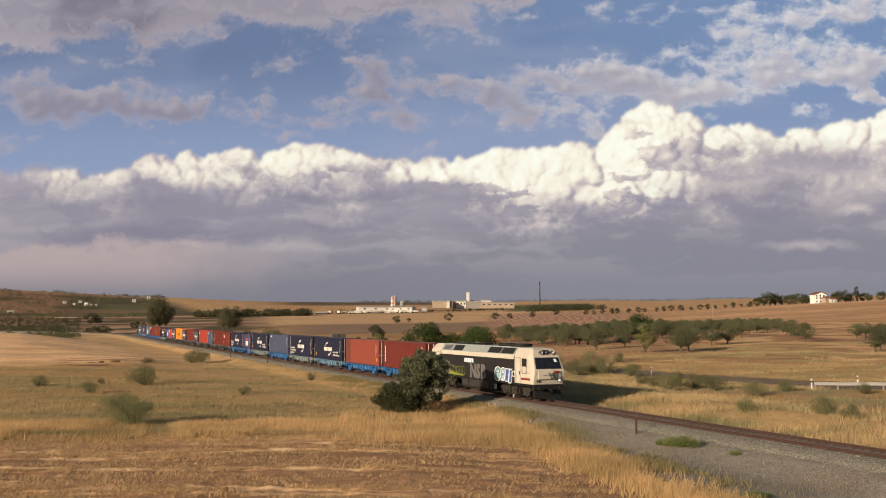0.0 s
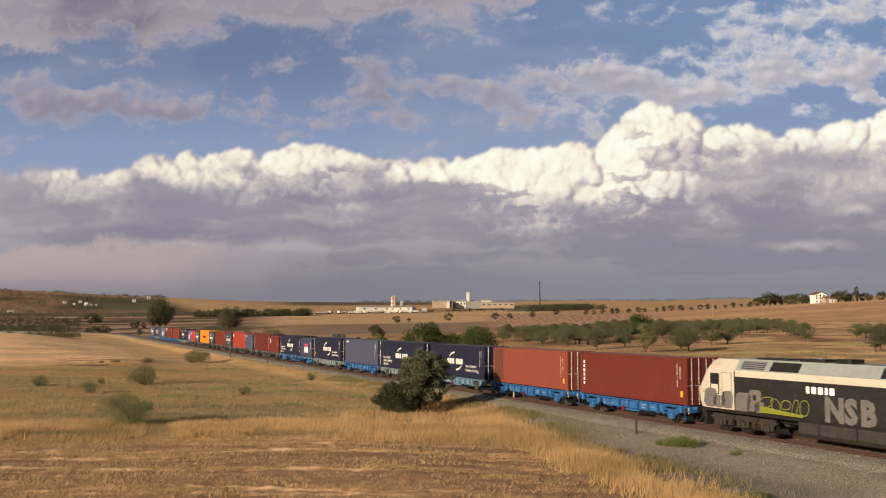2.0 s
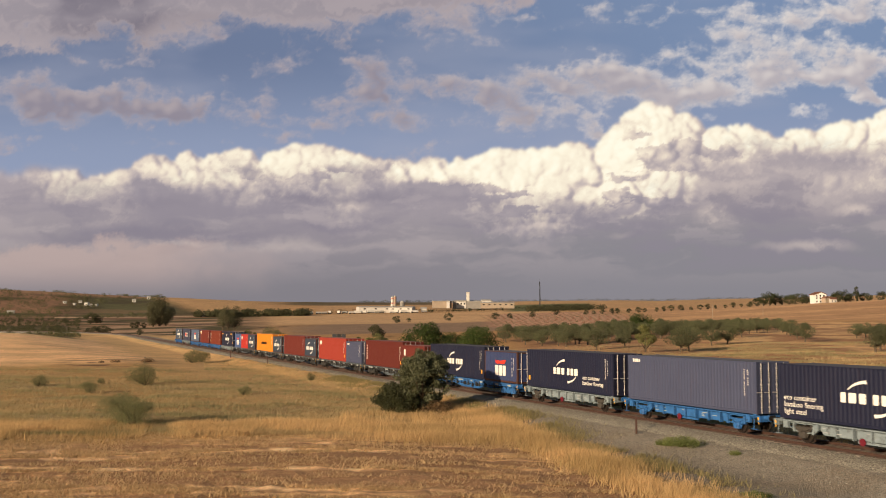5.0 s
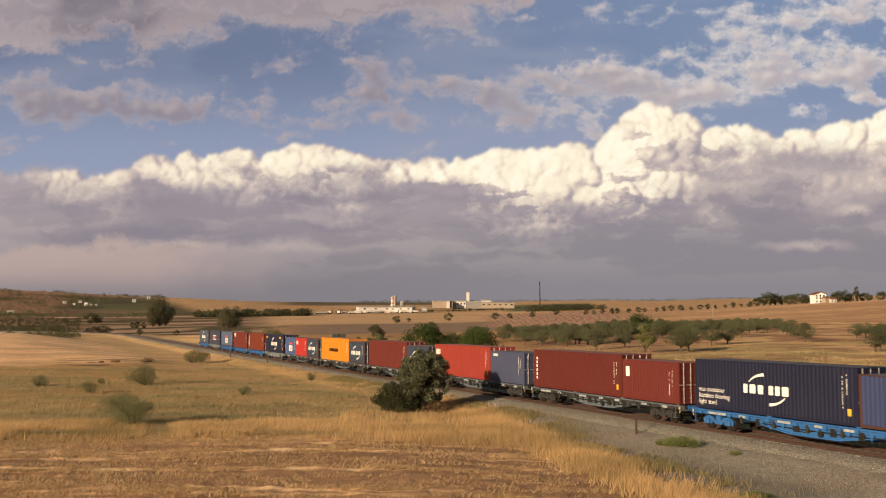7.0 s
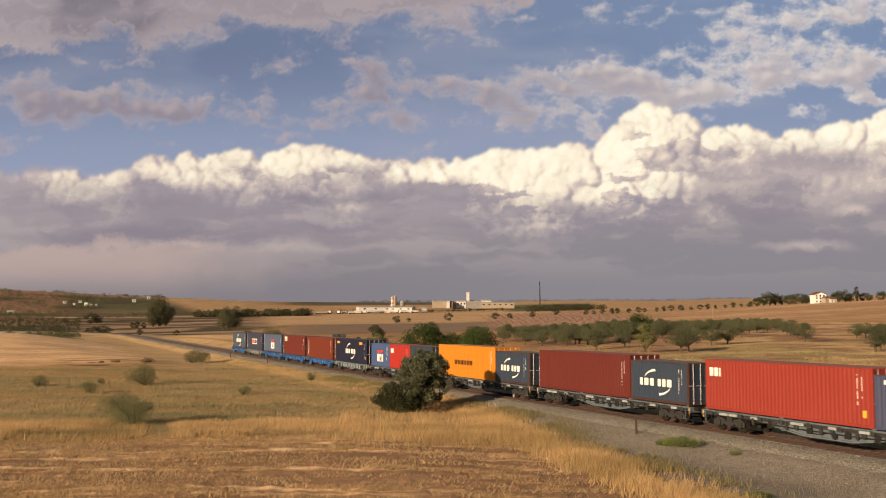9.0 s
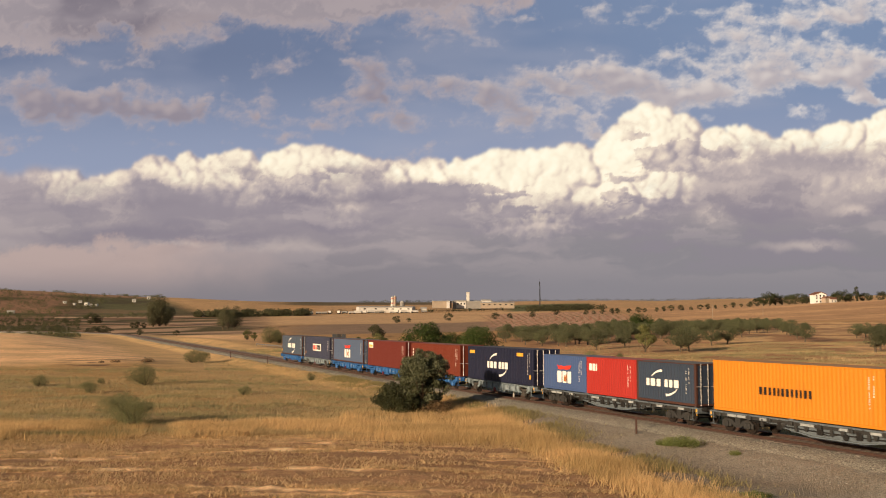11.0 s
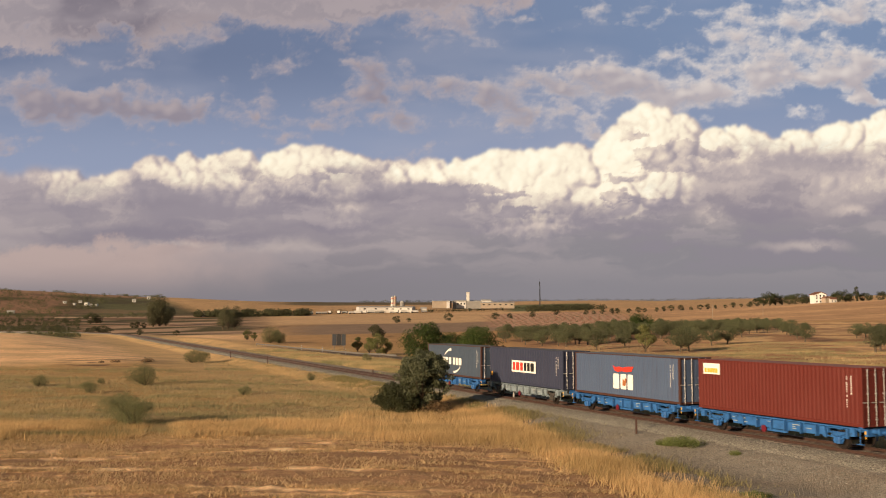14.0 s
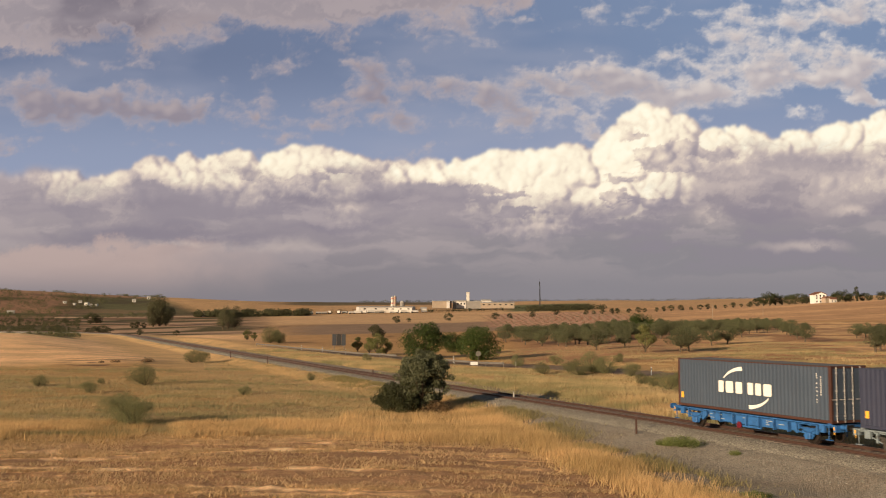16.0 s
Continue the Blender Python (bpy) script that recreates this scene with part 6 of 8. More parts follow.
    for s in (3.95, 18.38):
        b = part("bogie", bmesh_, None, loco, "dark grey three-axle bogie", at=pose(X(s), 0, 0))
        for x in (-1.9, 0.0, 1.9):
            wheelset(b, 0.51, x, 0.51)

    # paint on the side: company blocks and graffiti, as plain shapes
    y = -1.468
    blocks(loco, M_TAGWHITE, "white block logo", X(13.3), 2.62, [0.26, 0.36, 0.36, 0.22, 0.36], 0.36, 0.09, y)
    for ch, a in (("N", 12.1), ("S", 10.8), ("B", 9.85)):
        me = lettering(ch, 1.62, X(a), 1.36, y, 0.09)
        me.materials.clear()
        part("graffiti_letter", me, None, loco, "silver-grey sprayed letter " + ch)
        me.materials.append(M_TAGGREY)
    for cx, cz, rx, rz in ((18.05, 1.82, 0.62, 0.52), (17.15, 1.95, 0.5, 0.6), (16.75, 1.62, 0.34, 0.3)):
        part("graffiti_patch", Geo().prism(rounded(X(cx), cz, rx, rz, 5.0, 22, 0.2), y, y + 0.004, "y"), M_TAGGREY, loco, "silver-grey sprayed patch")
    part("graffiti_gap", Geo().prism(rounded(X(17.1), 2.12, 0.13, 0.16, 2.5, 14), y - 0.006, y - 0.002, "y"), M_CHARCOAL, loco, "charcoal gap in the sprayed patch")
    for cx, cz, rx, rz in ((20.75, 1.9, 0.55, 0.55), (20.0, 1.72, 0.5, 0.36), (19.3, 1.86, 0.45, 0.5)):
        part("graffiti_patch", Geo().prism(rounded(X(cx), cz, rx, rz, 3.2, 22, 0.1), -1.474, -1.464, "y"), M_TAGGREY, loco, "silver-grey sprayed patch")
    part("graffiti_patch", Geo().prism([(X(16.7), 1.36), (X(13.6), 1.34), (X(13.5), 1.46), (X(15.0), 1.58), (X(16.6), 1.7)], y - 0.004, y, "y"), M_TAGGREEN, loco, "yellow-green sprayed patch")
    for cx, cz, rx, rz, lean in ((16.2, 1.95, 0.5, 0.3, 0.5), (15.5, 1.85, 0.34, 0.34, -0.3), (14.75, 1.9, 0.36, 0.26, 0.2), (14.1, 1.8, 0.2, 0.45, 0.3), (13.45, 1.84, 0.32, 0.42, 0.1)):
        part("graffiti_stroke", ring_strip(rounded(X(cx), cz, rx, rz, 2.6, 20, lean), 0.05, y - 0.006), M_TAGGREEN, loco, "yellow-green sprayed loop")
    for cx, cz, rx, rz, power, mat in ((6.6, 1.88, 0.62, 0.62, 2.3, M_TAGTEAL), (5.62, 1.9, 0.46, 0.56, 2.6, M_TAGSKY), (4.9, 1.86, 0.44, 0.54, 5.0, M_TAGBLUE), (4.3, 1.8, 0.3, 0.6, 5.0, M_TAGBLUE)):
        blobp = rounded(X(cx), cz, rx, rz, power, 22, 0.12)
        part("graffiti_patch", Geo().prism(blobp, y - 0.004, y, "y"), mat, loco, "blue and turquoise sprayed shape")
        part("graffiti_outline", ring_strip(blobp, 0.06, y - 0.012), M_TAGWHITE, loco, "white sprayed outline")
    for cx, cz, rx, rz in ((6.4, 1.75, 0.24, 0.2), (6.55, 2.12, 0.2, 0.1), (5.55, 1.62, 0.2, 0.16), (5.6, 2.1, 0.2, 0.12), (3.72, 2.02, 0.24, 0.24)):
        part("graffiti_outline", ring_strip(rounded(X(cx), cz, rx, rz, 2.2), 0.05, y - 0.018), M_TAGWHITE, loco, "white sprayed loop")
    part("graffiti_stroke", Geo().box(X(7.3), X(7.22), -1.42, -1.405, 0.62, 1.0).box(X(7.05), X(6.97), -1.42, -1.405, 0.6, 1.0).box(X(7.3), X(7.0), -1.42, -1.405, 0.6, 0.68), M_TAGWHITE, loco, "pale sprayed strokes")
    return loco


M_TANK = plain("grimy_tank_paint", (0.035, 0.032, 0.03), 0.6, 0.1, 0.4, 2.0, (0.1, 0.08, 0.06), 0.5)

# The make-up of the train: wagon colour and its containers from front to back (colour, long, tall, marks, label)
TRAIN = [
    ("blue", [("brick red", 1, 1, "upright sticker_front", "brick-red long container with upright white marks")]),
    ("blue", [("orange red", 1, 1, "sticker_front patched", "faded orange-red long steel container, brown rear bay")]),
    ("light blue", [("navy", 1, 1, "logo eco_front sticker", "navy long container with cream arcs logo and slogan")]),
    ("pale", [("navy", 1, 1, "logo eco_back sticker_front", "navy long container with cream logo, slogan behind")]),
    ("blue", [("dull blue", 1, 1, "small", "sun-faded plain blue long container")]),
    ("pale", [("navy", 1, 1, "logo eco_front sticker", "navy long container with logo on pale wagon")]),
    ("blue", [("deep blue", 0, 0, "wing", "short deep-blue container with red wing logo"), ("navy", 1, 1, "logo eco_back sticker_front", "navy long container with three-line slogan")]),
    ("grey", [("brick red", 0, 0, "box", "short brick-red container with white plate"), ("dark red", 1, 1, "upright sticker_front", "dark-red long container with upright marks")]),
    ("grey", [("dull blue", 0, 0, "small", "short dull-blue container with small mark"), ("coral red", 1, 1, "corner sticker_front", "coral-red long container with white corner logo")]),
    ("grey", [("slate", 0, 0, "logo", "short slate-blue container with cream logo"), ("brick red", 1, 1, "", "plain brick-red long container")]),
    ("grey", [("slate", 0, 0, "logo", "short slate-blue container with cream logo"), ("yellow", 1, 1, "row", "yellow-orange container with black block lettering")]),
    ("grey", [("slate", 0, 0, "logo", "short slate-blue container with cream logo"), ("bright red", 0, 0, "corner", "short bright-red container with corner logo"),
              ("royal blue", 0, 0, "wing worn", "short blue container with worn wing logo")]),
    ("pale", [("navy", 1, 1, "logo middle orange sticker_front", "navy long container with cream logo and orange marks")]),
    ("blue", [("rust red", 1, 1, "upright sticker", "rust-red long container with upright white blocks")]),
    ("blue", [("brick red", 1, 1, "tag", "brick-red long container with white company plate")]),
    ("blue", [("steel blue", 1, 1, "wing worn", "pale steel-blue long container, rusty red wing logo")]),
    ("pale", [("faded navy", 1, 1, "plate sticker", "dark navy long container with white logo panel")]),
    ("blue", [("faded slate", 1, 1, "logo large sticker", "slate-grey long container with rusty frame and logo")]),
]
WAGON_LABEL = {"blue": "bright blue flat wagon carrying a container", "light blue": "weathered light-blue flat wagon carrying a container",
               "pale": "weathered pale grey-green flat wagon under a container", "grey": "grimy grey bogie flat wagon carrying containers"}
DECK = 1.175
CARRIED = []      # (thing, distance of its centre behind the train's front, half pivot distance, pose on the vehicle)


def make_train():
    behind = 22.33
    for col, load in TRAIN:
        long = len(load) > 1
        L = 19.894 if long else 13.958
        w = long_wagon(col, WAGON_LABEL[col]) if long else short_wagon(col, WAGON_LABEL[col])
        mid, half = behind + L / 2, 7.3 if long else 4.5
        CARRIED.append((w, mid, half, Matrix()))
        total = sum(12.19 if c[1] else 6.06 for c in load) + 0.06 * (len(load) - 1)
        x = total / 2
        for colour, lg, tall, marks, label in load:
            n = 12.19 if lg else 6.06
            frame_paint = M_RUSTFRAME if colour in ("faded slate", "deep blue", "slate", "steel blue") else None
            c = container(colour, bool(lg), bool(tall), marks, label, frame_paint)
            CARRIED.append((c, mid, half, pose(x - n / 2, 0, DECK)))
            x -= n + 0.06
        behind += L
    CARRIED.insert(0, (locomotive(), 22.33 / 2, 7.2, Matrix()))


make_train()


def front_at(t):
    """Chainage of the train's front: it slows down slightly."""
    return 36.60 + 20.805 * t - 0.0279 * t * t


def ride(mid, half, t):
    """The pose of a vehicle whose pivots both stand on the line."""
    s = front_at(t) - mid
    a, b = line(np.float64(s - half)), line(np.float64(s + half))
    u = Vector(b - a).normalized()
    side = Vector((0, 0, 1)).cross(u).normalized()
    m = Matrix((u, side, u.cross(side))).transposed().to_4x4()
    m.translation = Vector((a + b) / 2)
    return m


# ---- plants ----
def foliage(name, dark, light, gloss=0.55, through_light=0.25, patch=None):
    m, k, b = material(name)
    r = k.n("NewGeometry").outputs["Random Per Island"]
    o = k.n("ObjectInfo").outputs["Random"]
    c = k.mix(r, dark, light)
    if patch:
        co = k.vec("MULTIPLY", k.n("TexCoord").outputs["Object"], (0.4, 1.0, 1.0))
        c = k.mix(k.smooth(k.noise(co, 0.17, 5, 0.6), 0.42, 0.58), c, k.mix(r, *patch))
        c = k.mix(1.0, c, k.math("MULTIPLY_ADD", k.noise(co, 0.9, 4, 0.65), 0.9, 0.55), "MULTIPLY")
    else:
        c = k.mix(1.0, c, k.math("MULTIPLY_ADD", o, 0.5, 0.75), "MULTIPLY")
    k.put(c, b.inputs["Base Color"])
    b.inputs["Roughness"].default_value, b.inputs["Specular IOR Level"].default_value = gloss, 0.25
    t = k.n("BsdfTranslucent")
    k.put(c, t.inputs[0])
    mixs = k.n("MixShader")
    mixs.inputs[0].default_value = through_light
    out = m.node_tree.nodes["Material Output"]
    k.put(b.outputs[0], mixs.inputs[1]), k.put(t.outputs[0], mixs.inputs[2])
    k.put(mixs.outputs[0], out.inputs[0])
    return m


M_OLIVE = foliage("olive_leaves", (0.052, 0.06, 0.027), (0.158, 0.16, 0.08))
M_OAK = foliage("dark_oak_leaves", (0.026, 0.034, 0.012), (0.075, 0.08, 0.03))
M_SCRUB = foliage("grey_green_scrub", (0.15, 0.155, 0.07), (0.25, 0.24, 0.12), 0.9, 0.55)
M_HILLSCRUB = foliage("brown_green_scrub", (0.058, 0.06, 0.027), (0.135, 0.126, 0.06), 0.85)
M_FARWOOD = foliage("far_woodland", (0.034, 0.037, 0.017), (0.085, 0.08, 0.038), 0.8)
M_BARK = plain("grey_brown_bark", (0.10, 0.075, 0.05), 0.9, 0, 0.4, 3.0, (0.05, 0.04, 0.03), 0.5, 0.6)
M_DRYGRASS = foliage("olive_dry_grass", (0.41, 0.30, 0.15), (0.50, 0.37, 0.19), 0.9, 0.45, ((0.275, 0.238, 0.115), (0.345, 0.297, 0.155)))
M_STUBBLE = foliage("cut_straw", (0.46, 0.30, 0.15), (0.80, 0.56, 0.30), 0.9, 0.35)
M_OATS = foliage("pale_gold_oats", (0.50, 0.325, 0.15), (0.74, 0.51, 0.25), 0.85, 0.4, ((0.36, 0.245, 0.105), (0.56, 0.39, 0.18)))
M_WEED = foliage("green_weeds", (0.075, 0.10, 0.025), (0.21, 0.23, 0.075), 0.7, 0.35)


def leaves(centres, radius, n, size, rng, flat=0.75):
    """n leaves as small folded-out quads, scattered in clumps round the centres."""
    c = np.asarray(centres, float)
    rad = np.broadcast_to(np.asarray(radius, float), (len(c),))
    pick = rng.choice(len(c), n, p=rad ** 2 / np.sum(rad ** 2))
    d = rng.normal(size=(n, 3))
    d /= np.linalg.norm(d, axis=1, keepdims=True)
    p = c[pick] + d * (rad[pick] * rng.uniform(0.45, 1.05, n) ** 0.6)[:, None] * np.array((1, 1, flat))
    u = rng.normal(size=(n, 3))
    u /= np.linalg.norm(u, axis=1, keepdims=True)
    w = np.cross(u, d + 0.6 * rng.normal(size=(n, 3)))
    w /= np.linalg.norm(w, axis=1, keepdims=True) + 1e-9
    ln, wd = size * rng.uniform(0.6, 1.4, n)[:, None], 0.5 * size * rng.uniform(0.6, 1.3, n)[:, None]
    v = np.stack([p - u * ln, p + w * wd, p + u * ln, p - w * wd], 1).reshape(-1, 3)
    return v, np.arange(4 * n).reshape(-1, 4)


def tree_meshes(kind, seed, height, spread, n_leaf, leaf, mat, clear=0.3, clumps=22, lobes=None, flat=0.75):
    """Trunk with limbs, and a crown of leaf clumps with gaps."""
    rng = np.random.default_rng(seed)
    trunk = Geo()
    base_r = 0.045 * height ** 0.9
    fork = Vector((rng.normal(0, 0.1), rng.normal(0, 0.1), height * clear))
    trunk.tube((0, 0, -0.4), (0.02, 0.01, height * clear * 0.45), base_r * 1.35, base_r, 8).tube((0.02, 0.01, height * clear * 0.45), fork, base_r, base_r * 0.85, 8)
    cs, rs = [], []
    if lobes is None:
        lobes = [(0, 0, height * (0.5 + clear / 2), spread / 2, height * (1 - clear) / 2)]
    for lx, ly, lz, lr, lh in lobes:
        k = max(3, int(clumps * (lr / (spread / 2)) ** 1.5))
        for i in range(k):
            a, e = rng.uniform(0, 2 * math.pi), rng.uniform(-1.0, 1.0)
            q = math.sqrt(max(0.0, 1 - e * e)) * rng.uniform(0.45, 0.92)
            c = Vector((lx + math.cos(a) * q * lr, ly + math.sin(a) * q * lr, lz + e * lh * rng.uniform(0.65, 0.92)))
            cs.append(c), rs.append(lr * rng.uniform(0.24, 0.46))
    for c in cs[:14]:
        mid = fork.lerp(c, 0.5) + Vector((0, 0, -0.05 * height))
        trunk.tube(fork, mid, base_r * 0.55, base_r * 0.32, 6, caps=False).tube(mid, c, base_r * 0.32, base_r * 0.1, 5, caps=False)
    v, f = leaves([tuple(c) for c in cs], rs, n_leaf, leaf, rng, flat)
    v[:, 2] = np.maximum(v[:, 2], 0.03)
    return mesh_of(kind + "_trunk", trunk, M_BARK), quick_mesh(kind + "_crown", v, f, mat)


def tree(name, meshes, label, category, group, x, y, turn=0.0, size=1.0, sink=0.0):
    z = float(land(np.array([x]), np.array([y]))[0]) - sink
    ob = thing(name, label, category, group, at=pose(x, y, z, 0, 0, turn) @ Matrix.Scale(size, 4))
    part("trunk", meshes[0], None, ob, "grey-brown trunk and limbs")
    part("crown", meshes[1], None, ob, "leafy crown")
    return ob


def at_bearing(b, d):
    """A place by its bearing (metres off the axis at 1692 m) and its distance ahead."""
    return b / 1692 * d, d


def make_trees():
    rng = random.Random(11)
    # a silvery tree and a dark bush beside the line, with dry brushwood at their feet
    lobes = [(0.1, 0, 2.55, 1.45, 1.3), (0.3, 0.1, 3.45, 1.0, 0.75), (1.35, 0.1, 2.3, 1.0, 1.05), (-0.75, 0, 2.5, 0.95, 0.9), (1.0, 0, 2.9, 0.9, 0.8), (-0.2, -0.2, 1.3, 1.2, 0.9), (0.8, 0, 1.4, 0.9, 0.8)]
    m = tree_meshes("lineside", 3, 4.4, 3.4, 26000, 0.07, M_LINESIDE, 0.22, 34, lobes)
    x, y = at_bearing(-40, 77)
    tree("tree", m, "silvery grey-green bushy tree beside the railway track", "tree", "", x, y, 0, 1.25)
    lobes = [(-0.3, 0, 1.05, 1.5, 1.0), (0.6, 0, 1.5, 1.1, 1.0), (-1.0, 0, 0.8, 0.9, 0.75), (0.9, 0.2, 0.8, 1.0, 0.75)]
    m = tree_meshes("dark_bush", 5, 2.5, 3.0, 18000, 0.065, M_DARKBUSH, 0.1, 32, lobes)
    tree("shrub", m, "dense dark-green bush in tall dry grass", "shrub", "", *at_bearing(-76, 76.5), 0, 1.12)
    m = tree_meshes("dry_brush", 6, 0.9, 2.6, 2600, 0.06, M_BRUSH, 0.05, 20)
    tree("brushwood", m, "dry brown brushwood at the foot of the tree", "brushwood", "", *at_bearing(-8, 76), 0, 1.0)
    # round trees along the road
    round_m = [tree_meshes("roadside", 20 + i, 6.0, 8.6, 9000, 0.16, M_GREEN2, 0.04, 44) for i in range(2)]
    for b, d, s in ((-35, 186, 1.1), (64, 171, 0.98), (20, 215, 0.7)):
        tree("tree", round_m[rng.randrange(2)], "broad dark-green tree beside the country road", "tree", "roadside trees", *at_bearing(b, d), rng.uniform(0, 360), s)
    light = [tree_meshes("sapling", 30 + i, 4.2, 3.6, 2600, 0.13, M_SAPLING, 0.1, 18) for i in range(2)]
    for b, d, s in ((-116, 196, 1.05), (-130, 200, 0.8), (-100, 200, 0.8), (-150, 212, 0.75), (-345, 300, 0.8), (-332, 296, 0.6)):
        tree("sapling", light[rng.randrange(2)], "yellow-green young tree in dry roadside grass", "tree", "saplings", *at_bearing(b, d), rng.uniform(0, 360), s)
    # tall trees towards the far curve
    tall = [tree_meshes("tall", 40 + i, 14.5, 11.5, 9000, 0.19, M_TALL, 0.06, 34, flat=1.0) for i in range(2)]
    for b, d, s in ((-500, 680, 1.6), (-489, 690, 1.2), (-511, 674, 1.05), (-380, 545, 0.88), (-368, 555, 0.95), (-388, 550, 0.65)):
        tree("tree", tall[rng.randrange(2)], "tall dark leafy tree beyond the railway", "tree", "trees by the far curve", *at_bearing(b, d), rng.uniform(0, 360), s)
    # olives
    olives = [tree_meshes("olive", 50 + i, 4.2, 4.9, 3400, 0.11, M_OLIVE, 0.24, 20) for i in range(4)]
    places = [(233, 229), (245, 256), (270, 192), (295, 244), (320, 198), (344, 256), (384, 245), (418, 177), (432, 181), (444, 239), (473, 207), (501, 210), (526, 243), (599, 277), (606, 262), (612, 250), (624, 230), (638, 215),
              (729, 231), (745, 236), (761, 167), (777, 193), (770, 176)]
    for d, b0, b1, step in ((216, 190, 300, 40), (232, 120, 340, 30), (250, 105, 470, 27), (266, 102, 560, 24), (284, 110, 590, 22), (302, 180, 590, 21), (322, 240, 600, 20), (342, 300, 610, 20)):
        b = b0 + rng.uniform(0, step)
        while b < b1:
            places.append((b, d + rng.uniform(-7, 7)))
            b += step * rng.uniform(0.8, 1.35)
    for b, d in places:
        x, y = at_bearing(b, d)
        tree("olive_tree", olives[rng.randrange(4)], "grey-green olive tree in a dry golden grove", "olive tree", "olive grove", x, y, rng.uniform(0, 360), rng.uniform(0.86, 1.1) if d < 260 else rng.uniform(0.75, 0.95))
    tree("tree", light[0], "bright green bushy tree in the olive grove", "tree", "", *at_bearing(356, 177), 40, 1.15)
    tree("tree", round_m[0], "large dark-green tree among the olives", "tree", "", *at_bearing(349, 275), 70, 0.95)
    # hedgerow and ridge trees far off
    small = [tree_meshes("field_tree", 70 + i, 4.4, 5.6, 1300, 0.2, M_FARWOOD, 0.03, 18) for i in range(3)]
    spots = [(-120, 345, 1.0), (-112, 350, 0.8), (-82, 640, 1.1), (-60, 660, 0.7), (10, 700, 1.3), (92, 690, 1.1), (118, 700, 0.9), (158, 720, 1.0), (200, 760, 1.1), 
             (-622, 760, 2.0), (-612, 770, 1.8), (-540, 640, 1.0), (-528, 645, 0.8), (-548, 648, 0.8), (-615, 470, 1.0), (-602, 476, 1.1), (-625, 480, 0.9), (-590, 485, 0.8), (-680, 475, 0.9), (-535, 425, 0.6), (-470, 420, 0.55)]
    for i in range(20):
        spots.append((250 + 15.5 * i + rng.uniform(-4, 4), 735 - 2.5 * i + rng.uniform(-6, 6), rng.uniform(0.55, 1.0)))
    for b, d, s in spots:
        tree("field_tree", small[rng.randrange(3)], "small dark round tree on a field edge", "tree", "field trees", *at_bearing(b, d), rng.uniform(0, 360), s)
    grove = [tree_meshes("garden_tree", 80 + i, 9.0, 9.0, 2600, 0.26, M_OAK, 0.03, 26) for i in range(2)]
    for b, s in ((556, 0.7), (566, 0.9), (577, 1.0), (588, 0.9), (600, 0.75), (612, 0.8), (622, 0.85), (634, 0.8), (642, 0.7), (694, 0.8), (700, 0.85), (712, 0.9), (720, 0.7), (742, 0.7), (752, 0.6), (775, 0.7)):
        tree("tree", grove[rng.randrange(2)], "dark garden tree round the hilltop house", "tree", "hilltop grove", *at_bearing(b, 690 + rng.uniform(-15, 25)), rng.uniform(0, 360), s * 1.12)
    cyp = tree_meshes("cypress", 90, 12.0, 4.0, 700, 0.4, M_OAK, 0.05, 18, flat=1.6)
    tree("cypress", cyp, "tall dark cypress on the hilltop", "tree", "", *at_bearing(732, 690), 0, 1.0)
    # shrubs in the rough grass
    shrubs = [tree_meshes("shrub", 100 + i, 1.7, 2.6, 13000, 0.027, M_SCRUB, 0.03, 30) for i in range(3)]
    for b, d, s in ((-560, 66, 1.25), (-545, 65, 1.1), (-526, 108, 1.35), (-620, 96, 0.7), (-708, 106, 0.7), (-600, 110, 0.4), (-440, 165, 1.3), (-425, 170, 1.1), (-304, 276, 2.6), (-290, 282, 2.0), (-348, 95, 0.55), (-232, 118, 0.5),
                    (235, 126, 1.15), (262, 130, 1.5), (285, 128, 1.2), (222, 132, 0.8), (350, 108, 0.7), (372, 104, 0.75), (410, 104, 0.9), (440, 102, 0.9), (460, 106, 0.7), (200, 150, 0.9),
                    (175, 128, 0.9), (330, 122, 1.0), (395, 98, 1.0), (480, 98, 0.9), (545, 92, 0.8), (600, 96, 0.7), (530, 70, 0.6), (668, 66.5, 0.75), (717, 64, 0.55), (740, 92, 0.6), (130, 150, 1.0), (310, 150, 0.8), (-135, 170, 0.8), (-60, 150, 0.7)):
        tree("shrub", shrubs[rng.randrange(3)], "grey-green scrubby bush in dry grass", "shrub", "scrub bushes", *at_bearing(b, d), rng.uniform(0, 360), s)
    brush = tree_meshes("brush", 121, 0.5, 3.0, 700, 0.09, M_BRUSH, 0.02, 12)
    for b, d, s in ((-575, 153, 0.6), (-520, 157, 0.85), (-600, 152, 0.4)):
        tree("brushwood", brush, "dark heap of dry brushwood on stubble", "brushwood", "brushwood heaps", *at_bearing(b, d), rng.uniform(0, 360), s)
    weed = tree_meshes("weed", 120, 0.62, 2.5, 2600, 0.055, M_WEED, 0.02, 30)
    for b, d, s in ((430, 53.8, 0.75), (405, 54.6, 0.62), (385, 55.2, 0.4), (509, 50.5, 0.3), (536, 39.5, 0.5), (560, 40.5, 0.3)):
        tree("weed_patch", weed, "low green weeds growing in the gravel", "weed", "weeds in the gravel", *at_bearing(b, d), rng.uniform(0, 360), s)


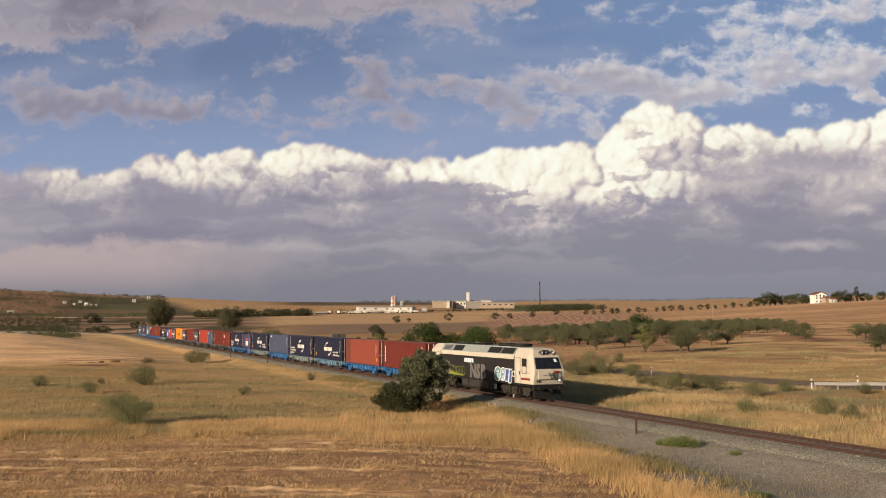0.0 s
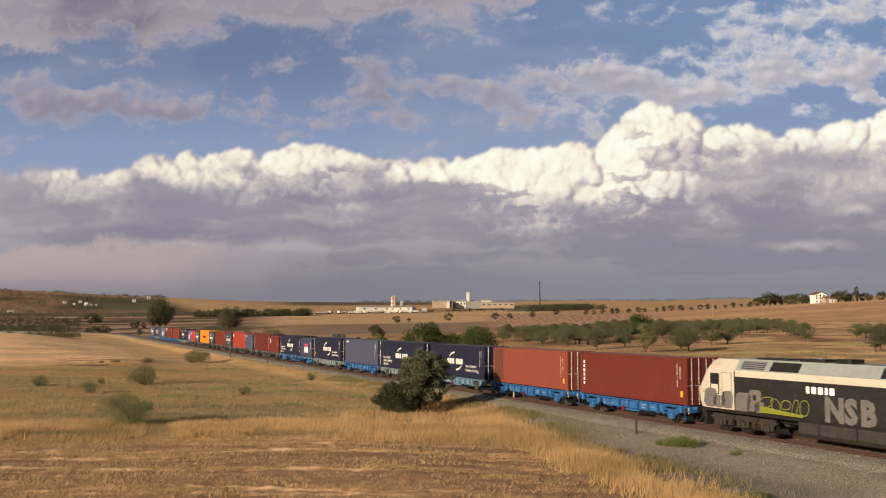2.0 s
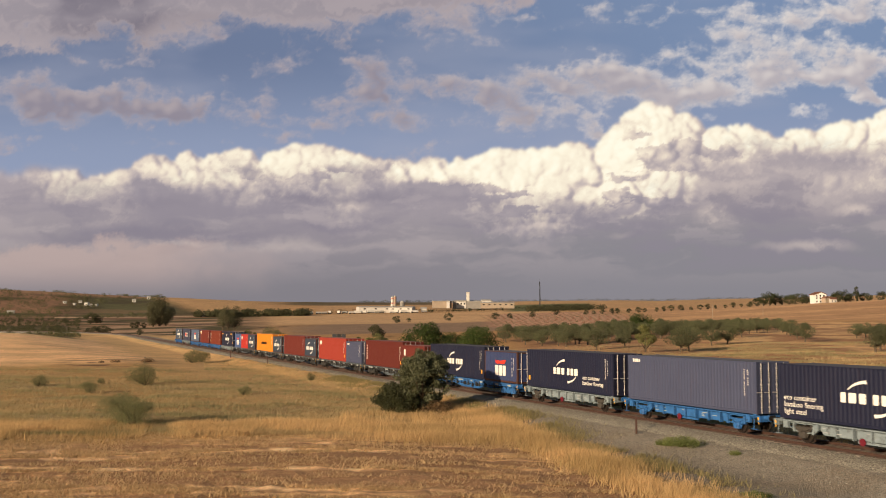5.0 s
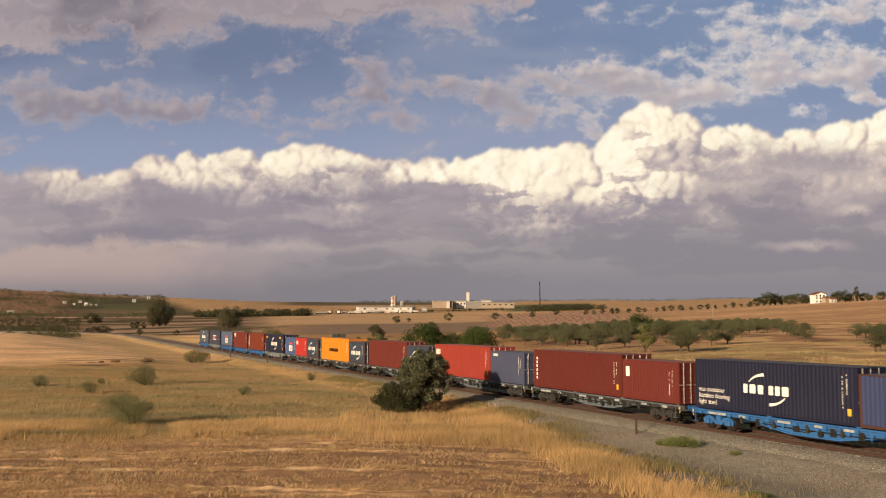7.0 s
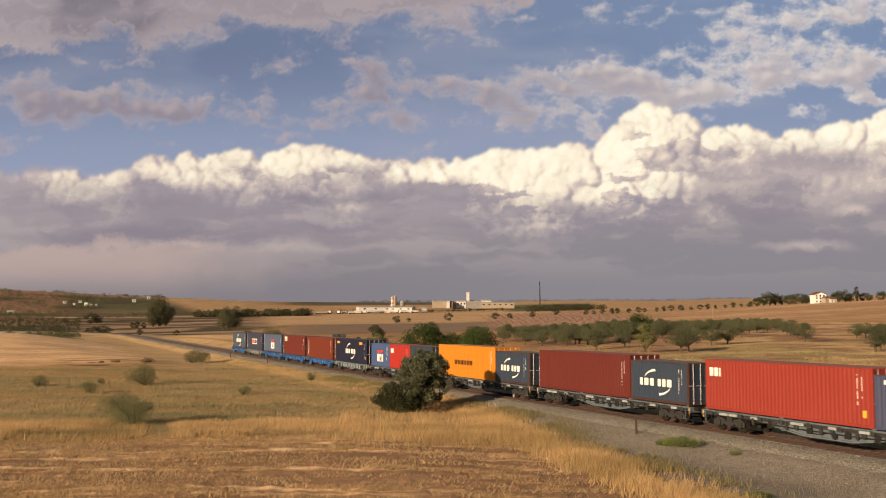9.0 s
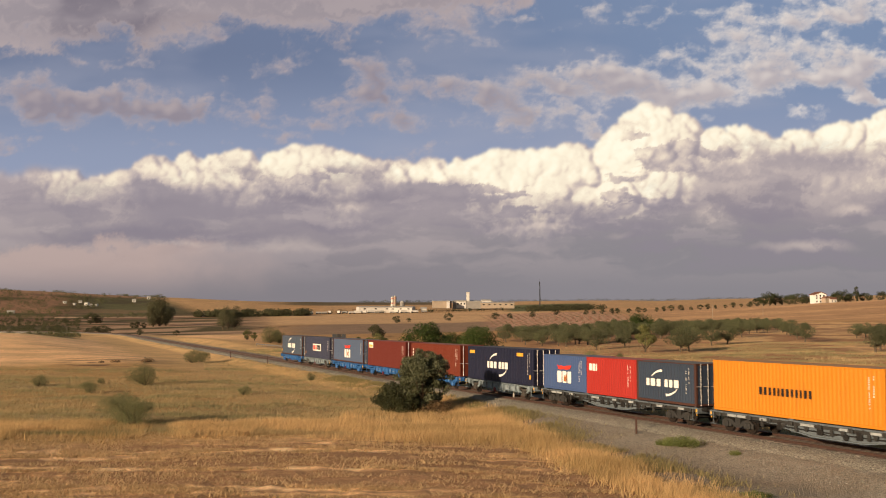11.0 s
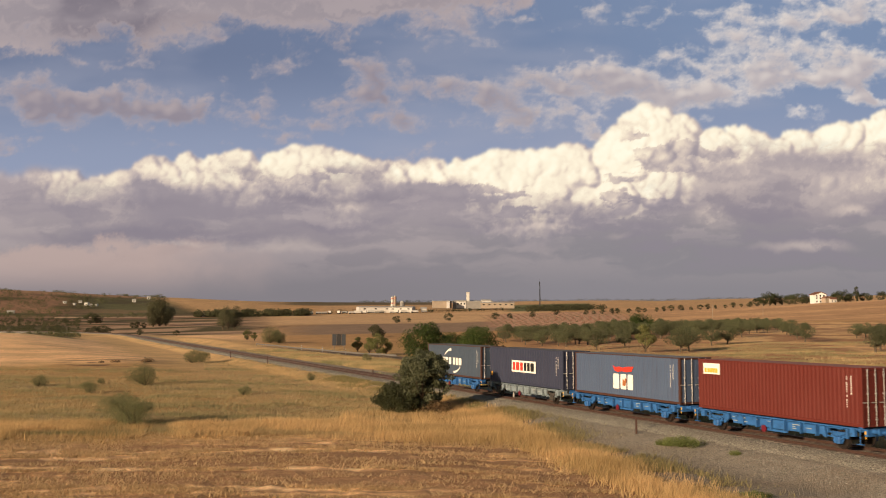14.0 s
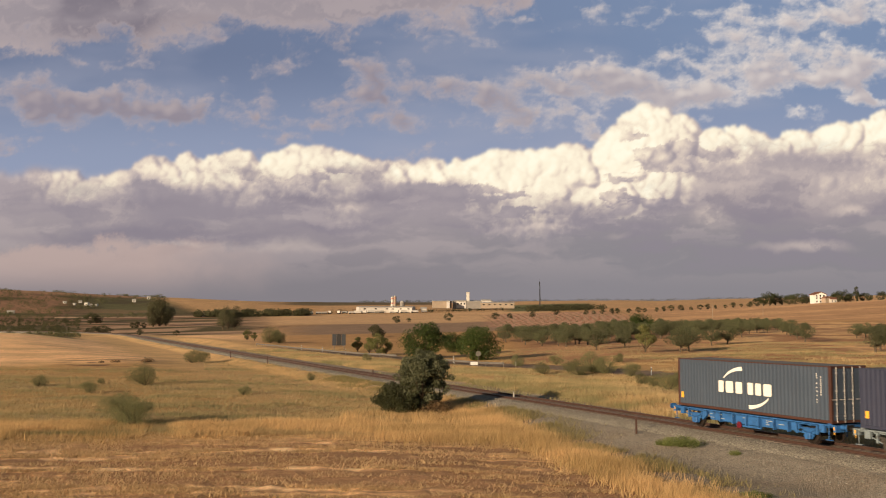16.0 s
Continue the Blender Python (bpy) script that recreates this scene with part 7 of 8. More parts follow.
M_TALL = foliage("far_tree_leaves", (0.0455, 0.0469, 0.021), (0.112, 0.104, 0.0525), 0.6)
M_BRUSH = foliage("dry_brushwood", (0.06, 0.038, 0.02), (0.2, 0.125, 0.06), 0.9)
M_LINESIDE = foliage("silver_leaves", (0.038, 0.044, 0.021), (0.138, 0.14, 0.076), 0.5)
M_DARKBUSH = foliage("dark_bush_leaves", (0.026, 0.031, 0.012), (0.09, 0.092, 0.036), 0.55)
M_GREEN2 = foliage("roadside_leaves", (0.022, 0.038, 0.007), (0.078, 0.107, 0.023), 0.55)
M_SAPLING = foliage("sapling_leaves", (0.075, 0.082, 0.024), (0.19, 0.18, 0.066), 0.6)


def scatter_wood(name, label, points, size, mat, seed, n_leaf=26):
    """Uncountable far bushes as one object."""
    rng = np.random.default_rng(seed)
    p = np.asarray(points, float)
    p = np.c_[p, land(p[:, 0], p[:, 1])]
    r = size * rng.uniform(0.5, 1.2, len(p))
    p[:, 2] += r * 0.6
    v, f = leaves(p, r, 2 * n_leaf * len(p), size * 0.19, rng)
    return tagged(new(name, quick_mesh(name, v, f, mat)), label, "shrubs", kind="stuff")


def make_far_woods():
    rng = np.random.default_rng(31)
    # scrub on the hills to the left
    b, d = rng.uniform(-900, -330, 2600), rng.uniform(880, 1560, 2600)
    x, y = b / 1692 * d, d
    keep = (fbm(x / 90, y / 45, 51, 4) > 0.46) & (b < -490)
    scatter_wood("hill_scrub", "dark scrub scattered on the far hills", np.c_[x, y][keep], 2.4, M_HILLSCRUB, 32, 16)
    b, d = rng.uniform(-830, -640, 420), rng.uniform(395, 560, 420)
    scatter_wood("hedge", "brownish scrub behind the stubble crest", np.c_[b / 1692 * d, d], 1.1, M_HILLSCRUB, 33, 40)
    b, d = rng.uniform(-830, -640, 360), rng.uniform(560, 860, 360)
    scatter_wood("hedge", "olive-brown bushes in the hollow behind the stubble", np.c_[b / 1692 * d, d], 1.5, M_HILLSCRUB, 39, 40)
    b, d = rng.uniform(-436, -236, 420), rng.uniform(900, 935, 420)
    k = fbm(b / 9, d * 0, 58, 3) > 0.42
    scatter_wood("hedge", "long dark belt of trees between far fields", np.c_[b / 1692 * d, d][k], 4.6, M_FARWOOD, 34, 24)
    b, d = rng.uniform(150, 285, 170), rng.uniform(880, 960, 170)
    scatter_wood("wood", "dark green wood below the ridge", np.c_[b / 1692 * d, d], 3.8, M_FARWOOD, 35, 18)
    b, d = np.arange(-150, 540, 2.4), rng.uniform(1470, 1500, 288)
    b = b + rng.uniform(-1, 1, len(b))
    scatter_wood("tree_line", "thin line of trees along the far ridge", np.c_[b / 1692 * d[:len(b)], d[:len(b)]], 3.0, M_FARWOOD, 36, 10)
    b, d = rng.uniform(-200, 250, 240), rng.uniform(960, 1100, 240)
    scatter_wood("wood", "scattered bushes round the factories", np.c_[b / 1692 * d, d], 2.2, M_FARWOOD, 37, 12)
    # vine rows on the red slope
    rows = []
    for r in range(24):
        for t in np.arange(0, 1, 0.012):
            d = 510 + 300 * t
            rows.append(((96 + 11.0 * r - 0.10 * (d - 510)) / 1692 * d + rng.normal(0, 0.4), d + rng.normal(0, 1.5)))
    scatter_wood("vine_rows", "pale vine rows on reddish soil", np.array(rows), 0.55, M_SCRUB, 38, 5)


def blades(name, label, x, y, height, width, mat, seed, lean=0.35, tuft=0.0):
    """Grass as single upright blades with a lean, one object."""
    rng = np.random.default_rng(seed)
    n = len(x)
    z = land(x, y) - 0.04
    a = rng.uniform(0, 2 * np.pi, n)
    w = width * rng.uniform(0.6, 1.4, n) / 2
    h = height * rng.uniform(0.55, 1.25, n)
    dx, dy = np.cos(a) * w, np.sin(a) * w
    lx, ly = rng.normal(0.12, lean, n) * h, rng.normal(0.05, lean, n) * h
    v = np.stack([np.stack([x - dx, y - dy, z], -1), np.stack([x + dx, y + dy, z], -1), np.stack([x + lx, y + ly, z + h], -1)], 1).reshape(-1, 3)
    return tagged(new(name, quick_mesh(name, v, np.arange(3 * n).reshape(-1, 3), mat)), label, "grass", kind="stuff")


def make_grass():
    rng = np.random.default_rng(77)

    def field(n, b0, b1, d0, d1, power=1.0):
        d = d0 + (d1 - d0) * rng.random(n) ** power
        b = rng.uniform(b0, b1, n)
        return b / 1692 * d, d

    def clear_of_line(x, y, lo, far=False):
        s, off, _ = chainage(np.clip(x, -260, 260), np.clip(y, -330, 520))
        wide = gravel_edge(s)
        return (off > wide - 0.3 + lo) if not far else (off < -4.6)
    # edge of the stubble: tall golden oats
    x, y = field(190000, -830, 120, 54, 68)
    n = fbm(x / 5, y / 3, 71, 3)
    k = clear_of_line(x, y, 0.2) & (rng.random(len(x)) < ease(0.3, 0.5, n) * 1.5 * np.exp(-((y - 60.5 - 5 * fbm(x / 9, y * 0, 73)) / 3.2) ** 2) * 1.4)
    blades("tall_grass", "tall golden dry grass along the stubble edge", x[k], y[k], 0.52, 0.028, M_OATS, 78)
    # belt between gravel and stubble
    s = rng.uniform(22, 98, 120000)
    wide = gravel_edge(s)
    off = wide + 1.9 + rng.normal(0.0, 0.95, len(s))
    p = line(s, off)
    n = fbm(p[:, 0] / 2.5, p[:, 1] / 2.5, 79, 3)
    k = (off > wide - 0.9) & (rng.random(len(s)) < ease(0.25, 0.55, n)) & (p[:, 1] > 28)
    blades("tall_grass", "tall golden dry grass along the gravel edge", p[k, 0], p[k, 1], 0.55, 0.03, M_OATS, 80)
    # tall grass in front of the tree and the bush beside the line
    x, y = rng.uniform(-7.5, 4.5, 9000), rng.uniform(66.5, 74.5, 9000)
    k = clear_of_line(x, y, 0.4) & (rng.random(9000) < ease(0.3, 0.55, fbm(x / 1.6, y / 1.6, 98, 3)))
    blades("tall_grass", "tall dry grass round the lineside tree", x[k], y[k], 0.62, 0.035, M_OATS, 99, 0.3)
    # greener weeds at the foot of the gravel
    s = rng.uniform(-10, 90, 110000)
    wide = gravel_edge(s)
    off = wide + rng.normal(0.1, 1.25, len(s))
    p = line(s, off)
    k = (fbm(p[:, 0] / 2.2, p[:, 1] / 2.2, 83, 3) > 0.44) & (off > 2.6)
    blades("weeds", "olive-green weeds at the foot of the gravel", p[k, 0], p[k, 1], 0.32, 0.035, M_WEED2, 84, 0.6)
    # rough meadow up to the line
    x, y = field(380000, -860, 420, 60, 172, 1.5)
    n, n2 = fbm(x / 6, y / 6, 85, 4), fbm(x / 2.4, y / 2.4, 86, 2)
    k = clear_of_line(x, y, 0.3) & (rng.random(len(x)) < ease(0.30, 0.62, n) * ease(0.2, 0.6, n2) + 0.08) & ~((x / y * 1692 < -420) & (y > 140))
    blades("meadow_grass", "rough olive-yellow dry grass", x[k], y[k], 0.27, 0.06, M_DRYGRASS, 87, 0.6)
    kk = k & (rng.random(len(x)) < 0.28)
    blades("meadow_grass", "pale golden seed heads in the meadow", x[kk] + 0.1, y[kk], 0.36, 0.03, M_DRYGRASS, 88, 0.5)
    # beyond the line
    s = rng.uniform(-120, 88, 130000)
    off = -6.6 + 1.8 * ease(15, 50, s) - rng.gamma(1.5, 4.6, len(s))
    p = line(s, off)
    n = fbm(p[:, 0] / 4, p[:, 1] / 4, 89, 3)
    on_road = np.abs(p[:, 0] - road_at(p[:, 1])) * 0.85 < 4.2
    k = (rng.random(len(s)) < ease(0.3, 0.6, n)) & ~on_road
    blades("verge_grass", "dry golden grass beyond the railway", p[k, 0], p[k, 1], 0.42, 0.038, M_VERGE, 90, 0.45)
    k = (rng.random(len(s)) < 0.3 - 0.18 * ease(15, 50, s)) & ~on_road & (s > -90)
    off = -7.2 + 1.9 * ease(15, 50, s) - 1.3 * rng.random(len(s))
    p = line(s, off)
    blades("tall_grass", "golden grass fringe on the bank beyond the rails", p[k, 0], p[k, 1], 0.5, 0.035, M_VERGE, 94, 0.35)
    x, y = field(120000, -120, 860, 80, 170, 1.0)
    k = clear_of_line(x, y, 0, True) & (rng.random(len(x)) < ease(0.35, 0.6, fbm(x / 5, y / 5, 91, 3))) & (np.abs(x - road_at(y)) * 0.85 > 4.2)
    blades("verge_grass", "olive-yellow rough grass by the road", x[k], y[k], 0.3, 0.06, M_VERGE, 92, 0.55)
    x, y = field(70000, 60, 860, 160, 215, 1.0)
    k = clear_of_line(x, y, 0, True) & (rng.random(len(x)) < ease(0.35, 0.6, fbm(x / 6, y / 6, 95, 3)) * (0.35 + 0.65 * ease(380, 540, x / y * 1692)))
    blades("grove_grass", "dry yellow grass between the olive trees", x[k], y[k], 0.26, 0.08, M_DRYGRASS, 96, 0.5)
    # cut stalks in the stubble
    x, y = field(520000, -860, 640, 29, 61, 1.15)
    swath = fbm((x * 0.15 + 40) / 3, (y + 0.06 * x + 0.5 * fbm(x / 14, y / 14, 4)) / 0.8, 21, 4)
    k = clear_of_line(x, y, 1.5) & (rng.random(len(x)) < (ease(0.55, 0.48, swath) * 0.8 + 0.2) * ease(0.40, 0.57, fbm(x / 2.4, y / 0.7, 97, 4)) * (1 - 0.75 * ease(-6, 3, x) * ease(0.5, 0.57, fbm(x / 1.7, y / 1.3, 24, 4))))
    blades("stubble", "short cut straw on the harvested field", x[k], y[k], 0.17, 0.05, M_STUBBLE, 93, 0.75)


M_VERGE = foliage("verge_grass_mix", (0.46, 0.335, 0.165), (0.66, 0.485, 0.25), 0.85, 0.45, ((0.25, 0.23, 0.11), (0.38, 0.335, 0.165)))
M_WEED2 = foliage("olive_weeds", (0.20, 0.17, 0.07), (0.36, 0.30, 0.14), 0.85, 0.4)
make_trees()
make_far_woods()
make_grass()


# ---- road furniture and lineside posts ----
M_CONCRETE = plain("grey_concrete", (0.33, 0.31, 0.28), 0.9, 0, 0.25, 3.0)
M_ZINC = plain("galvanised_steel", (0.13, 0.118, 0.104), 0.75, 0.0, 0.25, 2.0)
M_SIGNBACK = plain("grey_sign_back", (0.026, 0.028, 0.033), 0.7, 0.0, 0.2, 2.0)
M_WALLWHITE = plain("whitewashed_wall", (0.496, 0.472, 0.432), 0.85, 0, 0.12, 0.4, (0.4, 0.336, 0.256), 0.25)
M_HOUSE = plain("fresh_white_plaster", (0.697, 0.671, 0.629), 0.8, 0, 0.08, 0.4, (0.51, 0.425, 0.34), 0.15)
M_WALLGREY = plain("grey_cladding", (0.225, 0.21, 0.188), 0.7, 0, 0.2, 0.3)
M_WALLTAN = plain("tan_block_wall", (0.3, 0.24, 0.18), 0.9, 0, 0.2, 0.3)
M_ROOFTILE = plain("terracotta_roof", (0.16, 0.072, 0.044), 0.9, 0, 0.3, 0.8)
M_ROOFPALE = plain("pale_sheet_roof", (0.345, 0.323, 0.285), 0.6, 0, 0.15, 0.4)
M_POSTWHITE = plain("white_plastic", (0.663, 0.663, 0.646), 0.6)


def ground_at(x, y):
    return float(land(np.array([x]), np.array([y]))[0])


def beside_road(y0, y1):
    return [(road_at(v) - 4.0, v) for v in np.arange(y0, y1, -2.0)]


def guard_rail(plan, mat, label):
    """A corrugated steel beam on posts along the near edge of the road."""
    ob = thing("guard_rail", label, "guard rail", "guard rails")
    pts = [Vector((x, y, ground_at(x, y))) for x, y in plan]
    prof = [(0.0, 0.44), (0.04, 0.50), (0.0, 0.56), (0.0, 0.62), (0.04, 0.68), (0.0, 0.76), (0.03, 0.76), (0.07, 0.68), (0.03, 0.6), (0.07, 0.50), (0.03, 0.44)]
    g, n = Geo(), len(prof)
    v = [(p.x - a, p.y - a * 0.5, p.z + z) for p in pts for a, z in prof]
    g.add(v, [(i * n + j, i * n + (j + 1) % n, (i + 1) * n + (j + 1) % n, (i + 1) * n + j) for i in range(len(pts) - 1) for j in range(n)])
    part("beam", g, mat, ob)
    pm = cached(("gpost", mat.name), lambda: mesh_of("post", Geo().box(0.02, 0.12, -0.05, 0.05, -0.5, 0.74), mat))
    for p in pts[::2]:
        part("post", pm, None, ob, at=Matrix.Translation(p))


def make_furniture():
    guard_rail(beside_road(243, 176), M_ZINC, "galvanised steel guard rail along the country road")
    guard_rail(beside_road(168, 146), M_ZINC, "galvanised steel guard rail along the country road")
    pale = plain("weathered_zinc", (0.27, 0.26, 0.245), 0.6, 0.1, 0.2, 2.0)
    guard_rail([(38.0 + t, 98.6 - 0.36 * t) for t in np.arange(0, 26, 1.0)], pale, "pale grey steel guard rail by the road")
    # white delineator posts
    post = thing("delineator_post", "white plastic roadside marker post with dark band", "marker post", "delineators")
    part("shaft", Geo().prism([(-0.06, 0), (0.06, 0), (0.06, 1.0), (-0.06, 1.1)], -0.04, 0.04, "y"), M_POSTWHITE, post)
    part("band", Geo().box(-0.063, 0.063, -0.043, 0.043, 0.72, 0.9), M_BLACK, post, "dark reflector band")
    spots = [(-249, 222), (-212, 212), (-171, 200), (19, 166), (128, 151), (366, 124), (647, 98.5), (728, 103)]
    for i, (b, d) in enumerate(spots):
        x, y = at_bearing(b, d)
        m = pose(x, y, ground_at(x, y), 0, 0, 20)
        if i == 0:
            post.matrix_basis = m
        else:
            copy_thing(post, m)
    for b, d in ((476, 493), (565, 487)):
        x, y = at_bearing(b, d)
        pl = thing("utility_pole", "slim pale utility pole on the ploughed slope", "pole", "utility poles", at=pose(x, y, ground_at(x, y)))
        part("shaft", Geo().tube((0, 0, -0.5), (0, 0, 6.6), 0.11, 0.08, 8), M_WALLTAN, pl)
        part("crossarm", Geo().box(-0.7, 0.7, -0.05, 0.05, 6.1, 6.2), M_WALLTAN, pl)
    # a large direction sign seen from behind
    x, y = at_bearing(-183, 207)
    sg = thing("road_sign", "large road sign seen from behind, grey panels on steel posts", "road sign", at=pose(x, y, ground_at(x, y), 0, 0, -8))
    for px in (-1.1, 1.1):
        part("post", Geo().box(px - 0.06, px + 0.06, -0.06, 0.06, -0.3, 3.9), M_ZINC, sg)
    for px in (-1.0, 0.0, 1.0):
        part("panel", Geo().box(px - 0.48, px + 0.48, -0.11, -0.06, 1.5, 3.95), M_SIGNBACK if px else M_BLACK, sg, "grey sign panel")
    x, y = at_bearing(62, 150)
    rs = thing("road_sign", "round traffic sign with a small white board", "road sign", at=pose(x, y, ground_at(x, y), 0, 0, 10))
    part("post", Geo().tube((0, 0, -0.3), (0, 0, 2.3), 0.04, n=8), M_ZINC, rs)
    part("disc", Geo().lathe([(0.02, -0.07), (0.42, -0.07), (0.42, -0.05), (0.02, -0.05)], 20, "y"), M_ZINC, rs, "round grey sign disc", at=pose(0, 0, 2.1))
    part("board", Geo().box(-1.25, -0.1, -0.07, -0.04, 0.35, 0.85), M_POSTWHITE, rs, "white board")
    # short posts beside the line
    def stub(b, d, h, label, strut=False, mat=M_RAIL):
        x, y = at_bearing(b, d)
        ob = thing("lineside_post", label, "post", "lineside posts", at=pose(x, y, ground_at(x, y)))
        part("shaft", Geo().box(-0.06, 0.06, -0.05, 0.05, -0.4, h), mat, ob, bevel=0.01)
        if strut:
            part("cap", Geo().box(-0.09, 0.09, -0.08, 0.08, h - 0.03, h + 0.03), mat, ob)
    stub(338, 59.2, 1.0, "rusty old rail post beside the track", True)
    stub(124, 80.5, 0.95, "pale concrete distance post beside the track", False, M_CONCRETE)
    stub(-374, 178, 1.1, "rusty old rail post beside the track", True)
    stub(-309, 152, 1.2, "rusty old rail post beside the track", True)
    stub(-123, 113, 1.1, "rusty old rail post beside the track", True)
    stub(-524, 155, 0.9, "dark wooden stump post in the stubble", True, M_BARK)


make_furniture()


# ---- far buildings ----
def window_on(parent, x, y, z, w, h, face=-1):
    wd = part("window", Geo().box(x - w / 2, x + w / 2, y - 0.05, y + 0.03, z, z + h), M_GLASS, parent, "dark window")
    part("sill", Geo().box(x - w / 2 - 0.1, x + w / 2 + 0.1, y - 0.15, y + 0.02, z - 0.12, z), M_WALLWHITE, wd)


def shed(name, label, b, d, w, depth, h, ridge, wall, roof, doors=3, turn=0.0, category="building", lift=0.0):
    """A hall: walls, pitched roof with eaves, and door or window openings on the near side."""
    x, y = at_bearing(b, d)
    ob = thing(name, label, category, at=pose(x, y, ground_at(x, y) + lift, 0, 0, turn))
    part("wall", Geo().prism([(-depth / 2, -2.5), (depth / 2, -2.5), (depth / 2, h), (0, h + ridge), (-depth / 2, h)], -w / 2, w / 2, "x"), wall, ob)
    e = 0.5
    k = ridge / (depth / 2)
    part("roof", Geo().prism([(-depth / 2 - e, h - e * k + 0.06), (0, h + ridge + 0.06), (depth / 2 + e, h - e * k + 0.06), (depth / 2 + e, h - e * k + 0.35), (0, h + ridge + 0.38), (-depth / 2 - e, h - e * k + 0.35)], -w / 2 - e, w / 2 + e, "x"), roof, ob)
    for i in range(doors):
        px = -w / 2 + (i + 0.5) * w / doors
        window_on(ob, px, -depth / 2, h * 0.3, min(2.2, w / doors * 0.4), h * 0.35)
    return ob


def tower(name, label, b, d, r, h, mat, lift=0.0, square=False):
    x, y = at_bearing(b, d)
    ob = thing(name, label, "tower", at=pose(x, y, ground_at(x, y) + lift))
    if square:
        part("shaft", Geo().box(-r, r, -r, r, -2, h), mat, ob, bevel=0.15)
        part("cap", Geo().box(-r * 1.15, r * 1.15, -r * 1.15, r * 1.15, h, h + 0.6), M_ROOFPALE, ob)
    else:
        part("shaft", Geo().lathe([(r, -2), (r, h * 0.6), (r * 1.04, h * 0.61), (r, h * 0.63), (r, h)], 16, "z"), mat, ob, smooth=False)
        part("cap", Geo().lathe([(r * 1.05, h), (r * 0.5, h + r * 0.5), (r * 0.2, h + r * 0.7)], 16, "z"), M_ROOFPALE, ob)
    return ob


M_BANDRED = plain("faded_red_band", (0.36, 0.2, 0.16), 0.8)


def make_buildings():
    # the near factory
    shed("factory", "long low white factory hall", -112, 1000, 46, 26, 3.0, 1.0, M_WALLWHITE, M_ROOFPALE, 4, 12, lift=2.3)
    shed("factory", "white factory wing with pale roof", -72, 985, 24, 18, 2.8, 0.9, M_WALLWHITE, M_ROOFPALE, 3, -8, lift=2.3)
    for b, r, h, mt in ((-89.5, 1.6, 16.0, M_WALLWHITE), (-85.0, 1.6, 16.5, M_WALLTAN), (-72, 2.4, 10.5, M_WALLGREY)):
        silo = tower("silo", "upright factory silo beside the hall", b, 992, r, h, mt)
        if h > 12:
            for z in (h * 0.55, h * 0.85):
                part("band", Geo().lathe([(r + 0.04, z), (r + 0.06, z + 0.1), (r + 0.06, z + 1.5), (r + 0.04, z + 1.6)], 16, "z"), M_BANDRED, silo, "faded red band")
    shed("warehouse", "small white warehouse beside the factory", -34, 1000, 6, 6, 3.5, 1.2, M_WALLWHITE, M_ROOFPALE, 2)
    # the second works, on the rise behind
    shed("warehouse", "grey windowless works building", -2, 1080, 21, 18, 5.2, 0.4, M_WALLTAN, M_ROOFPALE, 0, 4, lift=5.5)
    shed("warehouse", "white gabled works hall", 9, 1070, 3.5, 18, 5.2, 0.8, M_WALLWHITE, M_ROOFPALE, 0, lift=5.5)
    shed("works", "white works with low roofs", 52, 1090, 44, 20, 5.5, 1.2, M_WALLGREY, M_ROOFPALE, 0, 3, lift=4.0)
    shed("works", "white front hall of the works", 32, 1084, 11, 10, 5.2, 1.2, M_WALLWHITE, M_ROOFPALE, 3, lift=5)
    shed("works", "white walled store of the works", 76, 1085, 10, 10, 5.2, 1.2, M_WALLWHITE, M_ROOFPALE, 3, 6, lift=5)
    shed("warehouse", "low tan store with open bays", 96, 1040, 36, 12, 3.2, 0.6, M_WALLTAN, M_ROOFPALE, 6, lift=4)
    tower("tower", "white square works tower", 44, 1084, 1.8, 15.0, M_WALLWHITE, 5, True)
    # lorries and containers parked in front, far off
    rng = random.Random(3)
    for i in range(18):
        b = -232 + i * 11.5 + rng.uniform(-4, 4)
        x, y = at_bearing(b, 960 + rng.uniform(-10, 10))
        v = thing("parked_trailer", "white box trailer parked by the factory", "trailer", "parked trailers", at=pose(x, y, ground_at(x, y), 0, 0, rng.uniform(-30, 30)))
        w = rng.uniform(3, 7)
        part("box", Geo().box(-w / 2, w / 2, -1.2, 1.2, 1.0, rng.uniform(2.4, 3.4)), rng.choice((M_WALLWHITE, M_WALLWHITE, M_WALLGREY)), v)
        part("chassis", Geo().box(-w / 2, w / 2, -0.5, 0.5, 0.6, 1.0), M_BLACK, v)
        for px in (-w / 3, w / 3):
            part("wheel", Geo().lathe([(0.5, -1.15), (0.5, -0.85)], 12, "y"), M_RUBBER, v, at=pose(px, 0, 0.5)), part("wheel", Geo().lathe([(0.5, 0.85), (0.5, 1.15)], 12, "y"), M_RUBBER, v, at=pose(px, 0, 0.5))
    # lattice mast
    x, y = at_bearing(171, 1000)
    mast = thing("radio_mast", "slim dark grey lattice radio mast", "mast", at=pose(x, y, ground_at(x, y)))
    H = 29.0
    for i in range(3):
        a = 2 * math.pi * i / 3
        part("leg", Geo().tube((1.0 * math.cos(a), 1.0 * math.sin(a), -1), (0.35 * math.cos(a), 0.35 * math.sin(a), H), 0.2, 0.14, 6), M_SIGNBACK, mast)
